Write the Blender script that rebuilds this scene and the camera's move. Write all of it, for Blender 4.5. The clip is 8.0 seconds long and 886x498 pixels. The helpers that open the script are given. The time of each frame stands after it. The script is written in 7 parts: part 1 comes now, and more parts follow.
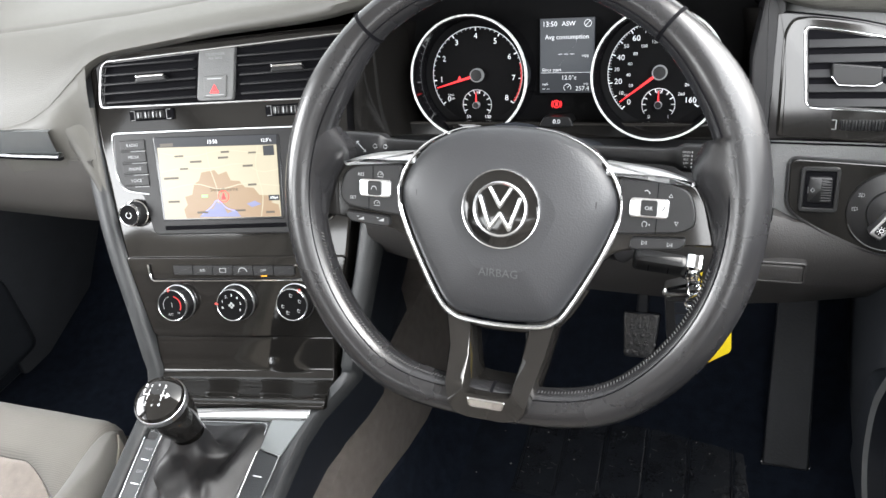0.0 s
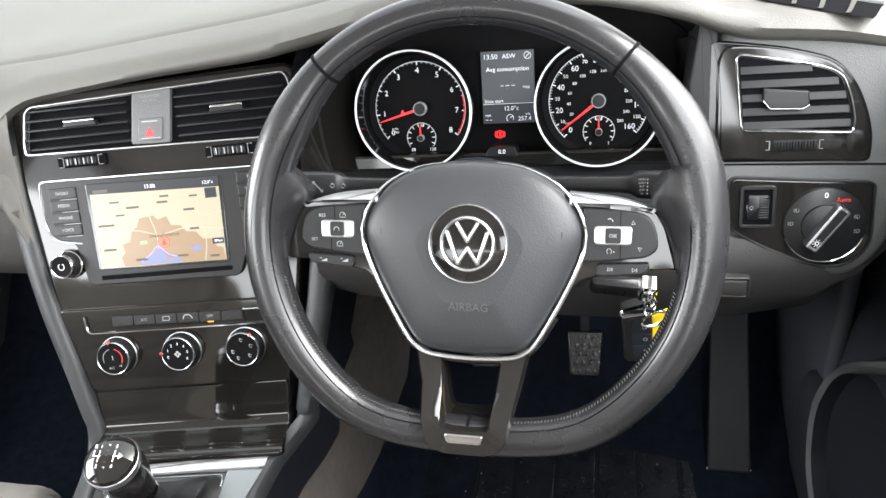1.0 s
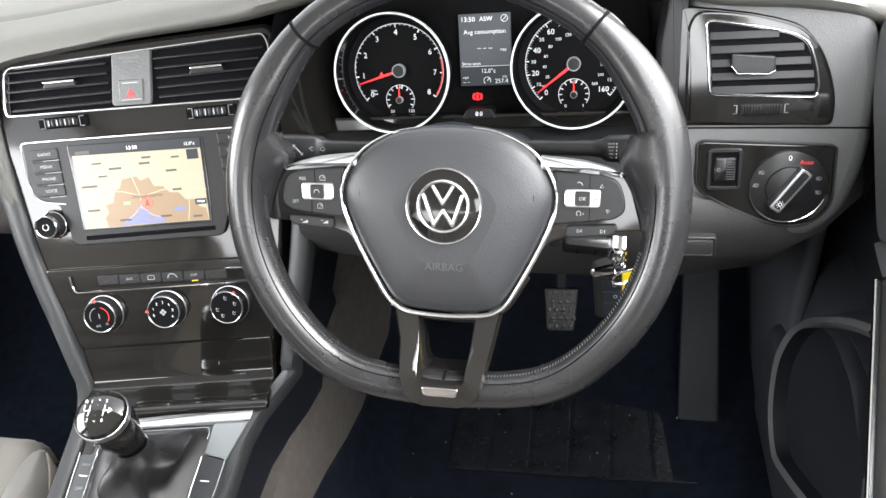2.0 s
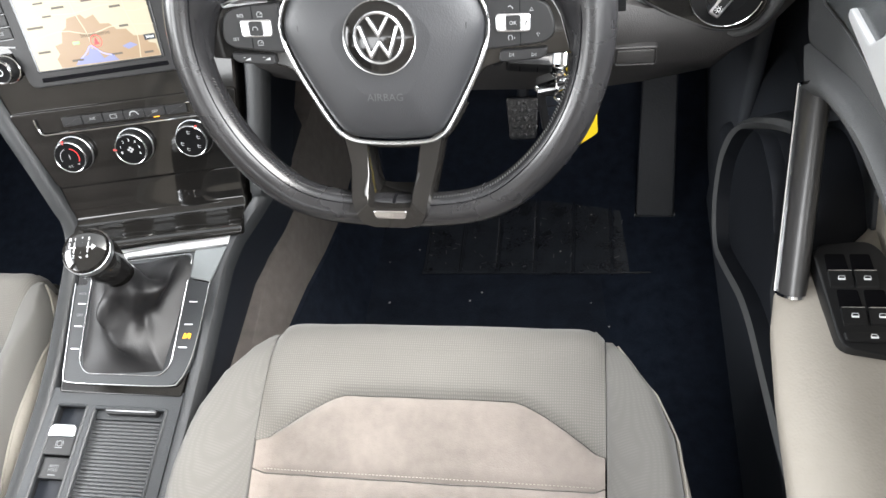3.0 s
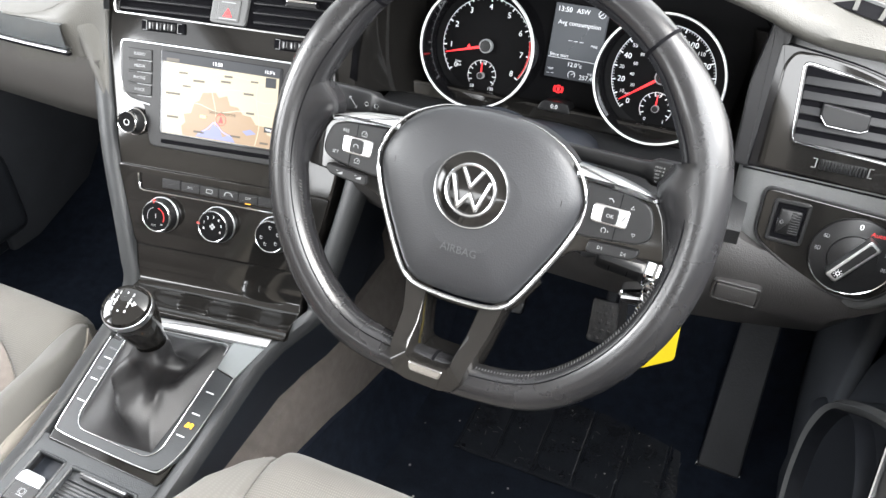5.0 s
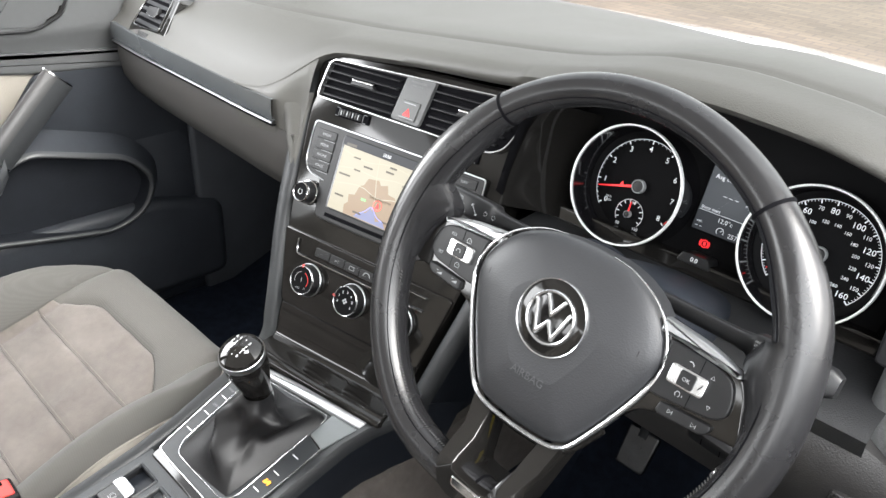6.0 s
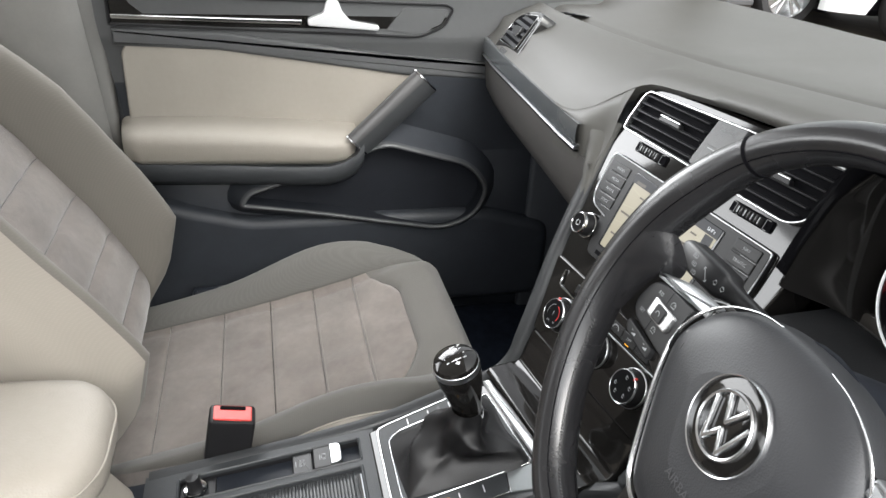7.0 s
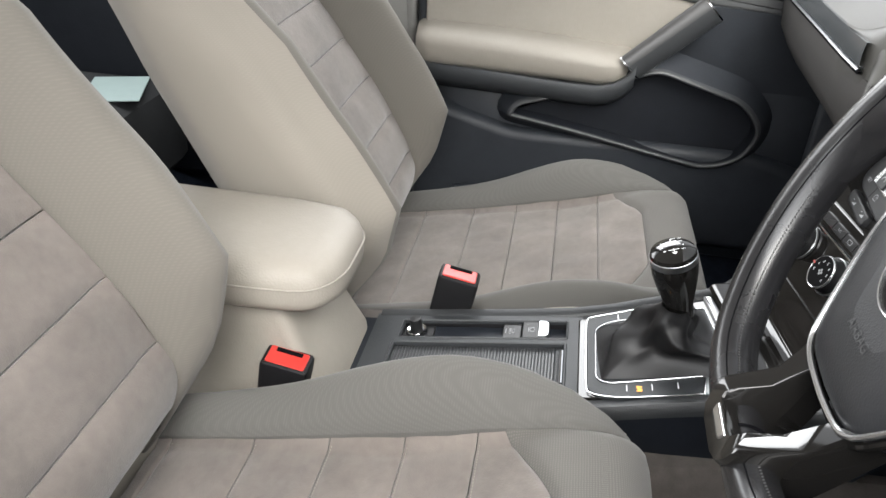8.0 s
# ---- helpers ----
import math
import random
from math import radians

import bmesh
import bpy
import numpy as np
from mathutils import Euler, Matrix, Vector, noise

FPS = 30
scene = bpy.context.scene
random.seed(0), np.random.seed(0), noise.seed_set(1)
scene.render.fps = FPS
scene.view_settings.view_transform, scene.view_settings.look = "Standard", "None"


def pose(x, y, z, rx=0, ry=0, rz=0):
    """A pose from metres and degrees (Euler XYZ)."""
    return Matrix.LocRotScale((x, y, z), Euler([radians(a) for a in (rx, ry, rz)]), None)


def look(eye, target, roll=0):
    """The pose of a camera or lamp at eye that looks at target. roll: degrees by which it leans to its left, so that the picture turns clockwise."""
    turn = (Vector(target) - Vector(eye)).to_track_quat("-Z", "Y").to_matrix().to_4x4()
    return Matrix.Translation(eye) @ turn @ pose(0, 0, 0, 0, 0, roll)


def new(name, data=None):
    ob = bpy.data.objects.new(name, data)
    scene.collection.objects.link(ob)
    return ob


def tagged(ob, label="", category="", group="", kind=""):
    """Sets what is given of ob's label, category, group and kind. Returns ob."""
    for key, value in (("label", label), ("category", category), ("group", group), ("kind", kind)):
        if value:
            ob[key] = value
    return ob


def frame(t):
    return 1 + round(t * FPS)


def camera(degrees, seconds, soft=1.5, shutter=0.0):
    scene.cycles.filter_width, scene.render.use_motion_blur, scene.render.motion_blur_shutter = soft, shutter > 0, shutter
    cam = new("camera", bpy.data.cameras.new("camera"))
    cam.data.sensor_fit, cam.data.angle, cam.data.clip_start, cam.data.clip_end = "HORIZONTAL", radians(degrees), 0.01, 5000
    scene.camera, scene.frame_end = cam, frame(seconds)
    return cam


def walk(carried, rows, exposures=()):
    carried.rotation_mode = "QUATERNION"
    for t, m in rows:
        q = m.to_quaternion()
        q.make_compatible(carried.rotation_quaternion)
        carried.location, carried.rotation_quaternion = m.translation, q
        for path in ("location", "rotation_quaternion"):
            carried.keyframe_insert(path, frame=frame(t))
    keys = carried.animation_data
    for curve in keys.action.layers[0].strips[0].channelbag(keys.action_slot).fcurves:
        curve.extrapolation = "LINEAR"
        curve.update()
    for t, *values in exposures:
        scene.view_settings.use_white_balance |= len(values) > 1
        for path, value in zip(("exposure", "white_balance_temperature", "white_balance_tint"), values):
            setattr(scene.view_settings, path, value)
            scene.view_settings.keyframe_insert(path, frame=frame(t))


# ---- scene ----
cam = camera(61.0, 8.0)
PATH = [
    (0, (0.499, -0.434, 0.974), (-0.16, 1.1, -0.126), -9.5),
    (0.5, (0.4575, -0.432, 0.9865), (-0.039, 1.174, -0.094), -9.4),
    (1, (0.463, -0.438, 0.987), (0.015, 1.186, -0.091), -8.5),
    (1.2, (0.465, -0.441, 0.987), (0.025, 1.187, -0.089), -8.1),
    (2.3, (0.484, -0.453, 1.008), (0.088, 1.032, -0.271), -9.0),
    (2.5, (0.495, -0.451, 1.012), (0.099, 0.959, -0.35), -10.2),
    (3, (0.515, -0.461, 1.037), (0.139, 0.74, -0.517), -13.6),
    (3.5, (0.529, -0.462, 1.04), (0.143, 0.556, -0.637), -17.8),
    (4, (0.526, -0.46, 1.042), (0.153, 0.538, -0.65), -16.9),
    (4.5, (0.521, -0.45, 1.032), (0.121, 0.777, -0.495), -8.2),
    (5, (0.53, -0.426, 1.0), (-0.117, 1.019, -0.222), 0.2),
    (5.2, (0.528, -0.42, 0.999), (-0.211, 1.039, -0.152), 2.0),
    (6.3, (0.621, -0.332, 0.988), (-0.781, 0.771, 0.085), 3.6),
    (6.5, (0.611, -0.293, 0.98), (-0.927, 0.635, 0.102), 3.5),
    (7, (0.631, -0.231, 0.961), (-1.089, 0.215, 0.044), 3.5),
    (7.5, (0.682, -0.202, 0.918), (-1.032, -0.113, -0.108), 4.1),
    (8, (0.72, -0.193, 0.892), (-0.983, -0.435, -0.129), 3.3),
]
walk(cam, [(t, look(eye, target, roll)) for t, eye, target, roll in PATH], exposures=[(0.0, 2.34), (2.5, 2.50), (3.5, 2.44), (4.5, 2.50), (5.0, 2.56), (6.5, 1.63), (7.5, 1.40), (8.0, 1.46)])

# ---- world, sun and light ----
world = bpy.data.worlds.new("sky")
scene.world = world
world.use_nodes = True
wn = world.node_tree.nodes
sky = wn.new("ShaderNodeTexSky")
sky.sky_type = 'NISHITA'
sky.sun_disc = False
sky.sun_elevation = radians(48)
sky.sun_rotation = radians(75)
sky.dust_density = 4.0
sky.air_density = 1.4
grey = wn.new("ShaderNodeHueSaturation")
grey.inputs["Saturation"].default_value = 0.12
world.node_tree.links.new(sky.outputs[0], grey.inputs["Color"])
world.node_tree.links.new(grey.outputs[0], wn["Background"].inputs[0])
wn["Background"].inputs[1].default_value = 0.20

EXPO = 2.0

sun_data = bpy.data.lights.new("sun", 'SUN')
sun_data.energy = 0.7
sun_data.angle = radians(40)
sun_data.color = (1.0, 0.95, 0.88)
sun = new("sun", sun_data)
sun.matrix_world = look((5.0, 0.9, 4.6), (0, 0, 0))

# daylight standing in the side windows, the rear side windows and the rear window
for nm, at, to, sx, sy, watts in (("daylight_driver_window", (.738, -.35, 1.03), (.05, -.28, .33), .80, .36, 2.0), ("daylight_passenger_window", (-.84, -.40, .98), (0, -.28, .58), .80, .40, 4.8),
                                  ("daylight_rear_side_window", (.70, -1.12, .96), (-.1, -.2, .6), .55, .30, 1.4), ("daylight_rear_side_window", (-.70, -1.12, .96), (.4, -.1, .55), .55, .30, 1.7),
                                  ("daylight_rear_window", (0, -1.95, .98), (0, 0, .75), 1.0, .40, 2.2)):
    ld = bpy.data.lights.new(nm, 'AREA')
    ld.shape, ld.size, ld.size_y, ld.energy, ld.color = 'RECTANGLE', sx, sy, watts, (.97, .985, 1.0)
    new(nm, ld).matrix_world = look(at, to)

# ---- materials ----


def material(name, color, rough=0.5, metal=0.0, var=0.0, var_scale=40.0, bump=0.0, bump_scale=300.0, bump_kind='NOISE', coat=0.0,
             spec=0.5, sheen=0.0, emit=None, emit_power=1.0, rough_var=0.0, tint=None, stretch=None):
    """A surface: base colour with soft blotches, roughness, and a fine relief at real size."""
    m = bpy.data.materials.new(name)
    m.use_nodes = True
    nt = m.node_tree
    n, l = nt.nodes, nt.links
    b = n["Principled BSDF"]
    b.inputs["Base Color"].default_value = (*color, 1)
    b.inputs["Roughness"].default_value = rough
    b.inputs["Metallic"].default_value = metal
    b.inputs["Coat Weight"].default_value = coat
    b.inputs["Specular IOR Level"].default_value = spec
    b.inputs["Sheen Weight"].default_value = sheen
    b.inputs["Coat Roughness"].default_value = 0.04
    tc = n.new("ShaderNodeTexCoord")
    src = tc.outputs["Object"]
    if stretch:
        mp = n.new("ShaderNodeMapping")
        mp.inputs["Scale"].default_value = stretch
        l.new(src, mp.inputs[0])
        src = mp.outputs[0]
    if var > 0:
        t1, t2 = n.new("ShaderNodeTexNoise"), n.new("ShaderNodeTexNoise")
        for t, s in ((t1, var_scale), (t2, var_scale * 9)):
            t.inputs["Scale"].default_value = s
            t.inputs["Detail"].default_value = 5
            l.new(src, t.inputs["Vector"])
        add = n.new("ShaderNodeMath")
        add.operation = 'MULTIPLY_ADD'
        l.new(t2.outputs[0], add.inputs[0])
        add.inputs[1].default_value = 0.45
        l.new(t1.outputs[0], add.inputs[2])
        ramp = n.new("ShaderNodeMapRange")
        ramp.inputs[1].default_value, ramp.inputs[2].default_value = 0.42, 1.02
        l.new(add.outputs[0], ramp.inputs[0])
        mix = n.new("ShaderNodeMix")
        mix.data_type = 'RGBA'
        lo = tint or tuple(c * (1 - var) for c in color)
        hi = tuple(min(1, c * (1 + var)) for c in color)
        mix.inputs[6].default_value, mix.inputs[7].default_value = (*lo, 1), (*hi, 1)
        l.new(ramp.outputs[0], mix.inputs[0])
        l.new(mix.outputs[2], b.inputs["Base Color"])
        if rough_var > 0:
            rr = n.new("ShaderNodeMapRange")
            rr.inputs[3].default_value, rr.inputs[4].default_value = max(0.02, rough - rough_var), rough + rough_var
            l.new(t1.outputs[0], rr.inputs[0])
            l.new(rr.outputs[0], b.inputs["Roughness"])
    if bump > 0:
        bp = n.new("ShaderNodeBump")
        bp.inputs["Strength"].default_value = bump
        bp.inputs["Distance"].default_value = 0.001
        if bump_kind == 'NOISE':
            t = n.new("ShaderNodeTexNoise")
            t.inputs["Scale"].default_value = bump_scale
            t.inputs["Detail"].default_value = 3
            h = t.outputs[0]
            l.new(src, t.inputs["Vector"])
        elif bump_kind == 'GRAIN':
            t = n.new("ShaderNodeTexVoronoi")
            t.feature = 'SMOOTH_F1'
            t.inputs["Scale"].default_value = bump_scale
            h = t.outputs["Distance"]
            l.new(src, t.inputs["Vector"])
        else:
            hs = []
            for d in ('X', 'Y', 'Z') if bump_kind == 'WEAVE' else (bump_kind,):
                t = n.new("ShaderNodeTexWave")
                t.bands_direction = d
                t.inputs["Scale"].default_value = bump_scale
                t.inputs["Distortion"].default_value = 0.4
                l.new(src, t.inputs["Vector"])
                hs.append(t.outputs["Fac"])
            h = hs[0]
            for o in hs[1:]:
                mu = n.new("ShaderNodeMath")
                mu.operation = 'ADD'
                l.new(h, mu.inputs[0])
                l.new(o, mu.inputs[1])
                h = mu.outputs[0]
        l.new(h, bp.inputs["Height"])
        l.new(bp.outputs[0], b.inputs["Normal"])
    if emit:
        b.inputs["Emission Color"].default_value = (*emit, 1)
        b.inputs["Emission Strength"].default_value = emit_power * 2 ** -EXPO
    return m


def cloth(name, dark, light, pitch, kind, rough=0.9, bump=0.3):
    """A woven cloth: threads of two tones, in ribs or in a small grid, with relief."""
    m = material(name, light, rough, sheen=0.15)
    nt = m.node_tree
    n, l = nt.nodes, nt.links
    b = n["Principled BSDF"]
    tc = n.new("ShaderNodeTexCoord")
    vals = []
    for d in (('Y',) if kind == 'RIB' else ('X', 'Y')):
        w = n.new("ShaderNodeTexWave")
        w.bands_direction = d
        w.inputs["Scale"].default_value = 0.314 / pitch
        w.inputs["Distortion"].default_value = 1.6
        w.inputs["Detail"].default_value = 1
        l.new(tc.outputs["UV"], w.inputs["Vector"])
        vals.append(w.outputs["Fac"])
    h = vals[0]
    if len(vals) > 1:
        mu = n.new("ShaderNodeMath")
        mu.operation = 'MULTIPLY'
        l.new(vals[0], mu.inputs[0])
        l.new(vals[1], mu.inputs[1])
        h = mu.outputs[0]
    big = n.new("ShaderNodeTexNoise")
    big.inputs["Scale"].default_value = 14
    big.inputs["Detail"].default_value = 6
    l.new(tc.outputs["Object"], big.inputs["Vector"])
    f = n.new("ShaderNodeMath")
    f.operation = 'MULTIPLY_ADD'
    l.new(big.outputs[0], f.inputs[0])
    f.inputs[1].default_value = 0.5
    l.new(h, f.inputs[2])
    mr = n.new("ShaderNodeMapRange")
    mr.inputs[1].default_value, mr.inputs[2].default_value = 0.1, 1.2
    l.new(f.outputs[0], mr.inputs[0])
    mix = n.new("ShaderNodeMix")
    mix.data_type = 'RGBA'
    mix.inputs[6].default_value, mix.inputs[7].default_value = (*dark, 1), (*light, 1)
    l.new(mr.outputs[0], mix.inputs[0])
    l.new(mix.outputs[2], b.inputs["Base Color"])
    bp = n.new("ShaderNodeBump")
    bp.inputs["Strength"].default_value, bp.inputs["Distance"].default_value = bump, 0.0004
    l.new(h, bp.inputs["Height"])
    l.new(bp.outputs[0], b.inputs["Normal"])
    return m


PAD = material("soft dash skin", (0.056, 0.0545, 0.049), 0.52, spec=0.5, var=0.06, var_scale=9, bump=0.3, bump_scale=1100, bump_kind='GRAIN', rough_var=0.05)
TRIM_GREY = material("dark grey plastic", (0.085, 0.087, 0.088), 0.42, var=0.08, var_scale=12, bump=0.3, bump_scale=900, bump_kind='GRAIN', rough_var=0.06)
DOOR_GREY = material("dark door plastic", (0.069, 0.071, 0.073), 0.45, var=0.08, var_scale=12, bump=0.3, bump_scale=900, bump_kind='GRAIN', rough_var=0.06, spec=0.35)
HOOD = material("gloss black lining", (0.006, 0.006, 0.007), 0.07, spec=0.35, var=0.2, var_scale=10, rough_var=0.02)
KNEE = material("warm grey plastic", (0.024, 0.0228, 0.0225), 0.5, var=0.08, var_scale=10, bump=0.3, bump_scale=900, bump_kind='GRAIN')
GLOSS = material("piano black lacquer", (0.009, 0.0085, 0.008), 0.06, var=0.2, var_scale=6, rough_var=0.02)
BLACK = material("matt black plastic", (0.0125, 0.015, 0.020), 0.5, spec=0.22, var=0.15, var_scale=30, bump=0.15, bump_scale=900)
SATIN = material("satin black plastic", (0.011, 0.0112, 0.012), 0.36, spec=0.32, var=0.1, var_scale=25, rough_var=0.06)
SATIN_DARK = material("black buckle plastic", (0.009, 0.009, 0.010), 0.42, var=0.1, var_scale=25, rough_var=0.06, spec=0.3)
SHELF = material("black grained shelf", (0.017, 0.0175, 0.0185), 0.4, var=0.08, var_scale=12, bump=0.3, bump_scale=900, bump_kind='GRAIN', spec=0.35)
PULL_GREY = material("warm grey pull plastic", (0.036, 0.0355, 0.036), 0.36, var=0.08, var_scale=12, rough_var=0.05)
# darker than DOOR_GREY: puts the weaker light on the passenger's rim into colour
LIP = material("dark grey pocket lip", (0.045, 0.047, 0.050), 0.4, var=0.08, var_scale=12, rough_var=0.05)
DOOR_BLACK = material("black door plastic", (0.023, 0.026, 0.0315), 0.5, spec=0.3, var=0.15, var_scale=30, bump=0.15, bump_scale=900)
KICK = material("charcoal kick panel plastic", (0.042, 0.046, 0.053), 0.5, spec=0.3, var=0.12, var_scale=20, bump=0.2, bump_scale=900, bump_kind='GRAIN')
# the door plastic again, darkened for the shade inside the pockets
POCKET_SHADE = material("door plastic darkened for pocket shade", (0.0095, 0.011, 0.0145), 0.6, spec=0.2, var=0.15, var_scale=30, bump=0.15, bump_scale=900)
EMBOSS = material("embossed writing", (0.052, 0.053, 0.055), 0.45, var=0.1, var_scale=25)
GREY_GLOSS = material("grey lacquer", (0.062, 0.067, 0.070), 0.2, var=0.08, var_scale=14, rough_var=0.04)
# near-black that puts the shade of openings, wells and gaps into colour
VOID = material("black of gaps and shade", (0.004, 0.004, 0.005), 0.85, spec=0.05, var=0.2, var_scale=20)
BRIGHT = material("bright satin trim", (0.60, 0.61, 0.62), 0.24, 0.95, var=0.03, var_scale=40)
STRIP_SILVER = material("silver spoke lacquer", (0.40, 0.41, 0.42), 0.33, 0.85, var=0.04, var_scale=40)
VENT_SLAT = material("black vent slat plastic", (0.015, 0.0155, 0.017), 0.5, var=0.1, var_scale=25, rough_var=0.05, spec=0.25)
CHROME = material("chrome", (0.66, 0.67, 0.68), 0.09, 1.0, var=0.04, var_scale=40)
FIN = material("charcoal fin plastic", (0.027, 0.029, 0.031), 0.4, var=0.08, var_scale=12, bump=0.3, bump_scale=900, bump_kind='GRAIN', rough_var=0.06, spec=0.4)
CONSOLE = material("dark console plastic", (0.031, 0.034, 0.037), 0.45, var=0.08, var_scale=12, bump=0.3, bump_scale=900, bump_kind='GRAIN', rough_var=0.06, spec=0.4)
BAR_ALU = material("pale satin aluminium", (0.66, 0.67, 0.68), 0.40, 0.5, var=0.04, var_scale=30, rough_var=0.04)
ALU_GREY = material("grey satin lacquer", (0.20, 0.215, 0.22), 0.28, 0.3, var=0.06, var_scale=20, rough_var=0.04)
GLOVE = material("grey glovebox plastic", (0.046, 0.0435, 0.041), 0.5, var=0.08, var_scale=10, bump=0.3, bump_scale=900, bump_kind='GRAIN')
SILVER = material("silver paint", (0.82, 0.83, 0.84), 0.3, 0.1, var=0.04, var_scale=40)
SATIN_CHROME = material("satin aluminium", (0.55, 0.56, 0.575), 0.30, 1.0, var=0.05, var_scale=30, rough_var=0.05)
LEATHER = material("black leather", (0.013, 0.013, 0.014), 0.26, var=0.22, var_scale=22, bump=0.05, bump_scale=900, bump_kind='GRAIN', rough_var=0.10)
GAITER = material("soft black leather", (0.009, 0.009, 0.010), 0.45, var=0.15, var_scale=25, bump=0.18, bump_scale=1100, bump_kind='GRAIN')
AIRBAG = material("grained airbag cover", (0.024, 0.025, 0.0275), 0.42, var=0.06, var_scale=12, bump=0.12, bump_scale=900, bump_kind='GRAIN', rough_var=0.05)
THREAD = material("grey thread", (0.06, 0.06, 0.06), 0.8, var=0.1)
PALE_THREAD = material("pale thread", (0.27, 0.25, 0.22), 0.8, var=0.1)
VINYL = material("beige vinyl", (0.272, 0.250, 0.218), 0.6, var=0.06, var_scale=12, bump=0.25, bump_scale=500, bump_kind='GRAIN', rough_var=0.05)
SUEDE = material("taupe suede", (0.136, 0.118, 0.105), 0.95, var=0.30, var_scale=11, bump=0.35, bump_scale=700, sheen=0.35)
WEAVE = cloth("woven seat cloth", (0.082, 0.078, 0.071), (0.138, 0.131, 0.119), 0.0022, 'GRID', bump=0.2)
RIB = cloth("woven bolster cloth", (0.086, 0.083, 0.077), (0.102, 0.0985, 0.092), 0.0026, 'GRID', bump=0.05)
# darkened against BEIGE to carry the shade on the bolsters' inner faces
BACK_CLOTH = cloth("woven backrest cloth toned for shade", (0.122, 0.112, 0.097), (0.136, 0.125, 0.108), 0.0027, 'GRID', bump=0.04)
BEIGE = cloth("beige bolster cloth", (0.262, 0.238, 0.206), (0.282, 0.256, 0.222), 0.0022, 'GRID', bump=0.03)
CARPET = material("black carpet", (0.0085, 0.0115, 0.0185), 0.95, spec=0.08, var=0.4, var_scale=60, bump=0.8, bump_scale=900)
TUNNEL = material("taupe carpet", (0.095, 0.084, 0.077), 0.95, var=0.2, var_scale=70, bump=0.8, bump_scale=900)
MAT = material("black floor mat", (0.0085, 0.0112, 0.0175), 0.85, spec=0.1, var=0.4, var_scale=40, bump=0.8, bump_scale=700)
RUBBER = material("black rubber", (0.015, 0.017, 0.021), 0.24, var=0.3, var_scale=30, bump=0.3, bump_scale=500)
SCUFF = material("grey scuff", (0.05, 0.051, 0.053), 0.7, var=0.3, var_scale=60)
LINT = material("pale grit", (0.26, 0.25, 0.23), 0.9, var=0.2)
RED = material("red plastic", (0.50, 0.04, 0.032), 0.35, var=0.08, var_scale=60)
YELLOW = material("yellow plastic tag", (0.62, 0.47, 0.015), 0.4, var=0.06, var_scale=40)
# print given a faint glow of its own, also where nothing lights it
INK_W = material("white print with faint glow", (0.75, 0.76, 0.77), 0.5, emit=(0.8, 0.85, 0.9), emit_power=0.25)
INK_GREY = material("grey print", (0.30, 0.31, 0.32), 0.5)
INK_DIM = material("faint grey print", (0.17, 0.175, 0.18), 0.5)
GLOW_W = material("lit white marking", (0.7, 0.72, 0.75), 0.5, emit=(0.9, 0.95, 1.0), emit_power=0.4)
GLOW_R = material("lit red marking", (0.6, 0.02, 0.02), 0.4, emit=(1.0, 0.03, 0.04), emit_power=1.1)
# red print with the same small glow added
RED_INK = material("red print with faint glow", (0.6, 0.03, 0.03), 0.5, emit=(1.0, 0.04, 0.04), emit_power=0.25)
GLOW_O = material("lit amber marking", (0.8, 0.35, 0.02), 0.4, emit=(1.0, 0.42, 0.02), emit_power=1.0)
DIAL = material("black dial face", (0.004, 0.004, 0.0045), 0.6, spec=0.06, var=0.1, var_scale=60, bump=0.1, bump_scale=1500)
SCREEN = material("dark display glass", (0.02, 0.021, 0.023), 0.12, var=0.05, var_scale=20)
LCD = material("lit grey display", (0.03, 0.031, 0.033), 0.3, spec=0.2, emit=(0.26, 0.29, 0.33), emit_power=0.26, var=0.05)
LCD_DK = material("dim grey display", (0.012, 0.012, 0.014), 0.3, spec=0.2, emit=(0.13, 0.145, 0.165), emit_power=0.3, var=0.05)
MAP_LAND = material("lit map land", (0.05, 0.045, 0.035), 0.3, emit=(0.82, 0.74, 0.52), emit_power=0.68, var=0.03, var_scale=60)
MAP_TOWN = material("lit map town", (0.05, 0.035, 0.025), 0.3, emit=(0.50, 0.33, 0.17), emit_power=0.70, var=0.06, var_scale=90)
MAP_WATER = material("lit map water", (0.03, 0.03, 0.05), 0.3, emit=(0.34, 0.38, 0.70), emit_power=0.68, var=0.03, var_scale=60)
MAP_ROAD = material("lit map road", (0.05, 0.05, 0.04), 0.3, emit=(0.88, 0.80, 0.55), emit_power=0.70)
MAP_GREEN = material("lit green marking", (0.1, 0.3, 0.1), 0.3, emit=(0.25, 0.55, 0.18), emit_power=0.8)
MAP_DARK = material("dark map print", (0.03, 0.025, 0.02), 0.4, emit=(0.12, 0.09, 0.06), emit_power=0.4)
ROOF_CLOTH = material("pale headlining", (0.52, 0.50, 0.47), 0.95, var=0.05, var_scale=20, bump=0.4, bump_scale=700)
PILLAR = material("grey pillar trim", (0.20, 0.195, 0.185), 0.6, var=0.06, var_scale=20, bump=0.3, bump_scale=800)
PAINT = material("white car paint", (0.80, 0.81, 0.82), 0.18, var=0.02, var_scale=3, coat=1.0)
BODY_DARK = material("dark car body", (0.05, 0.052, 0.055), 0.2, var=0.05, var_scale=3, coat=1.0)
TYRE = material("tyre rubber", (0.022, 0.022, 0.023), 0.8, var=0.2, var_scale=20, bump=0.4, bump_scale=60)
ALLOY = material("silver alloy", (0.62, 0.63, 0.64), 0.28, 0.9, var=0.05, var_scale=10)
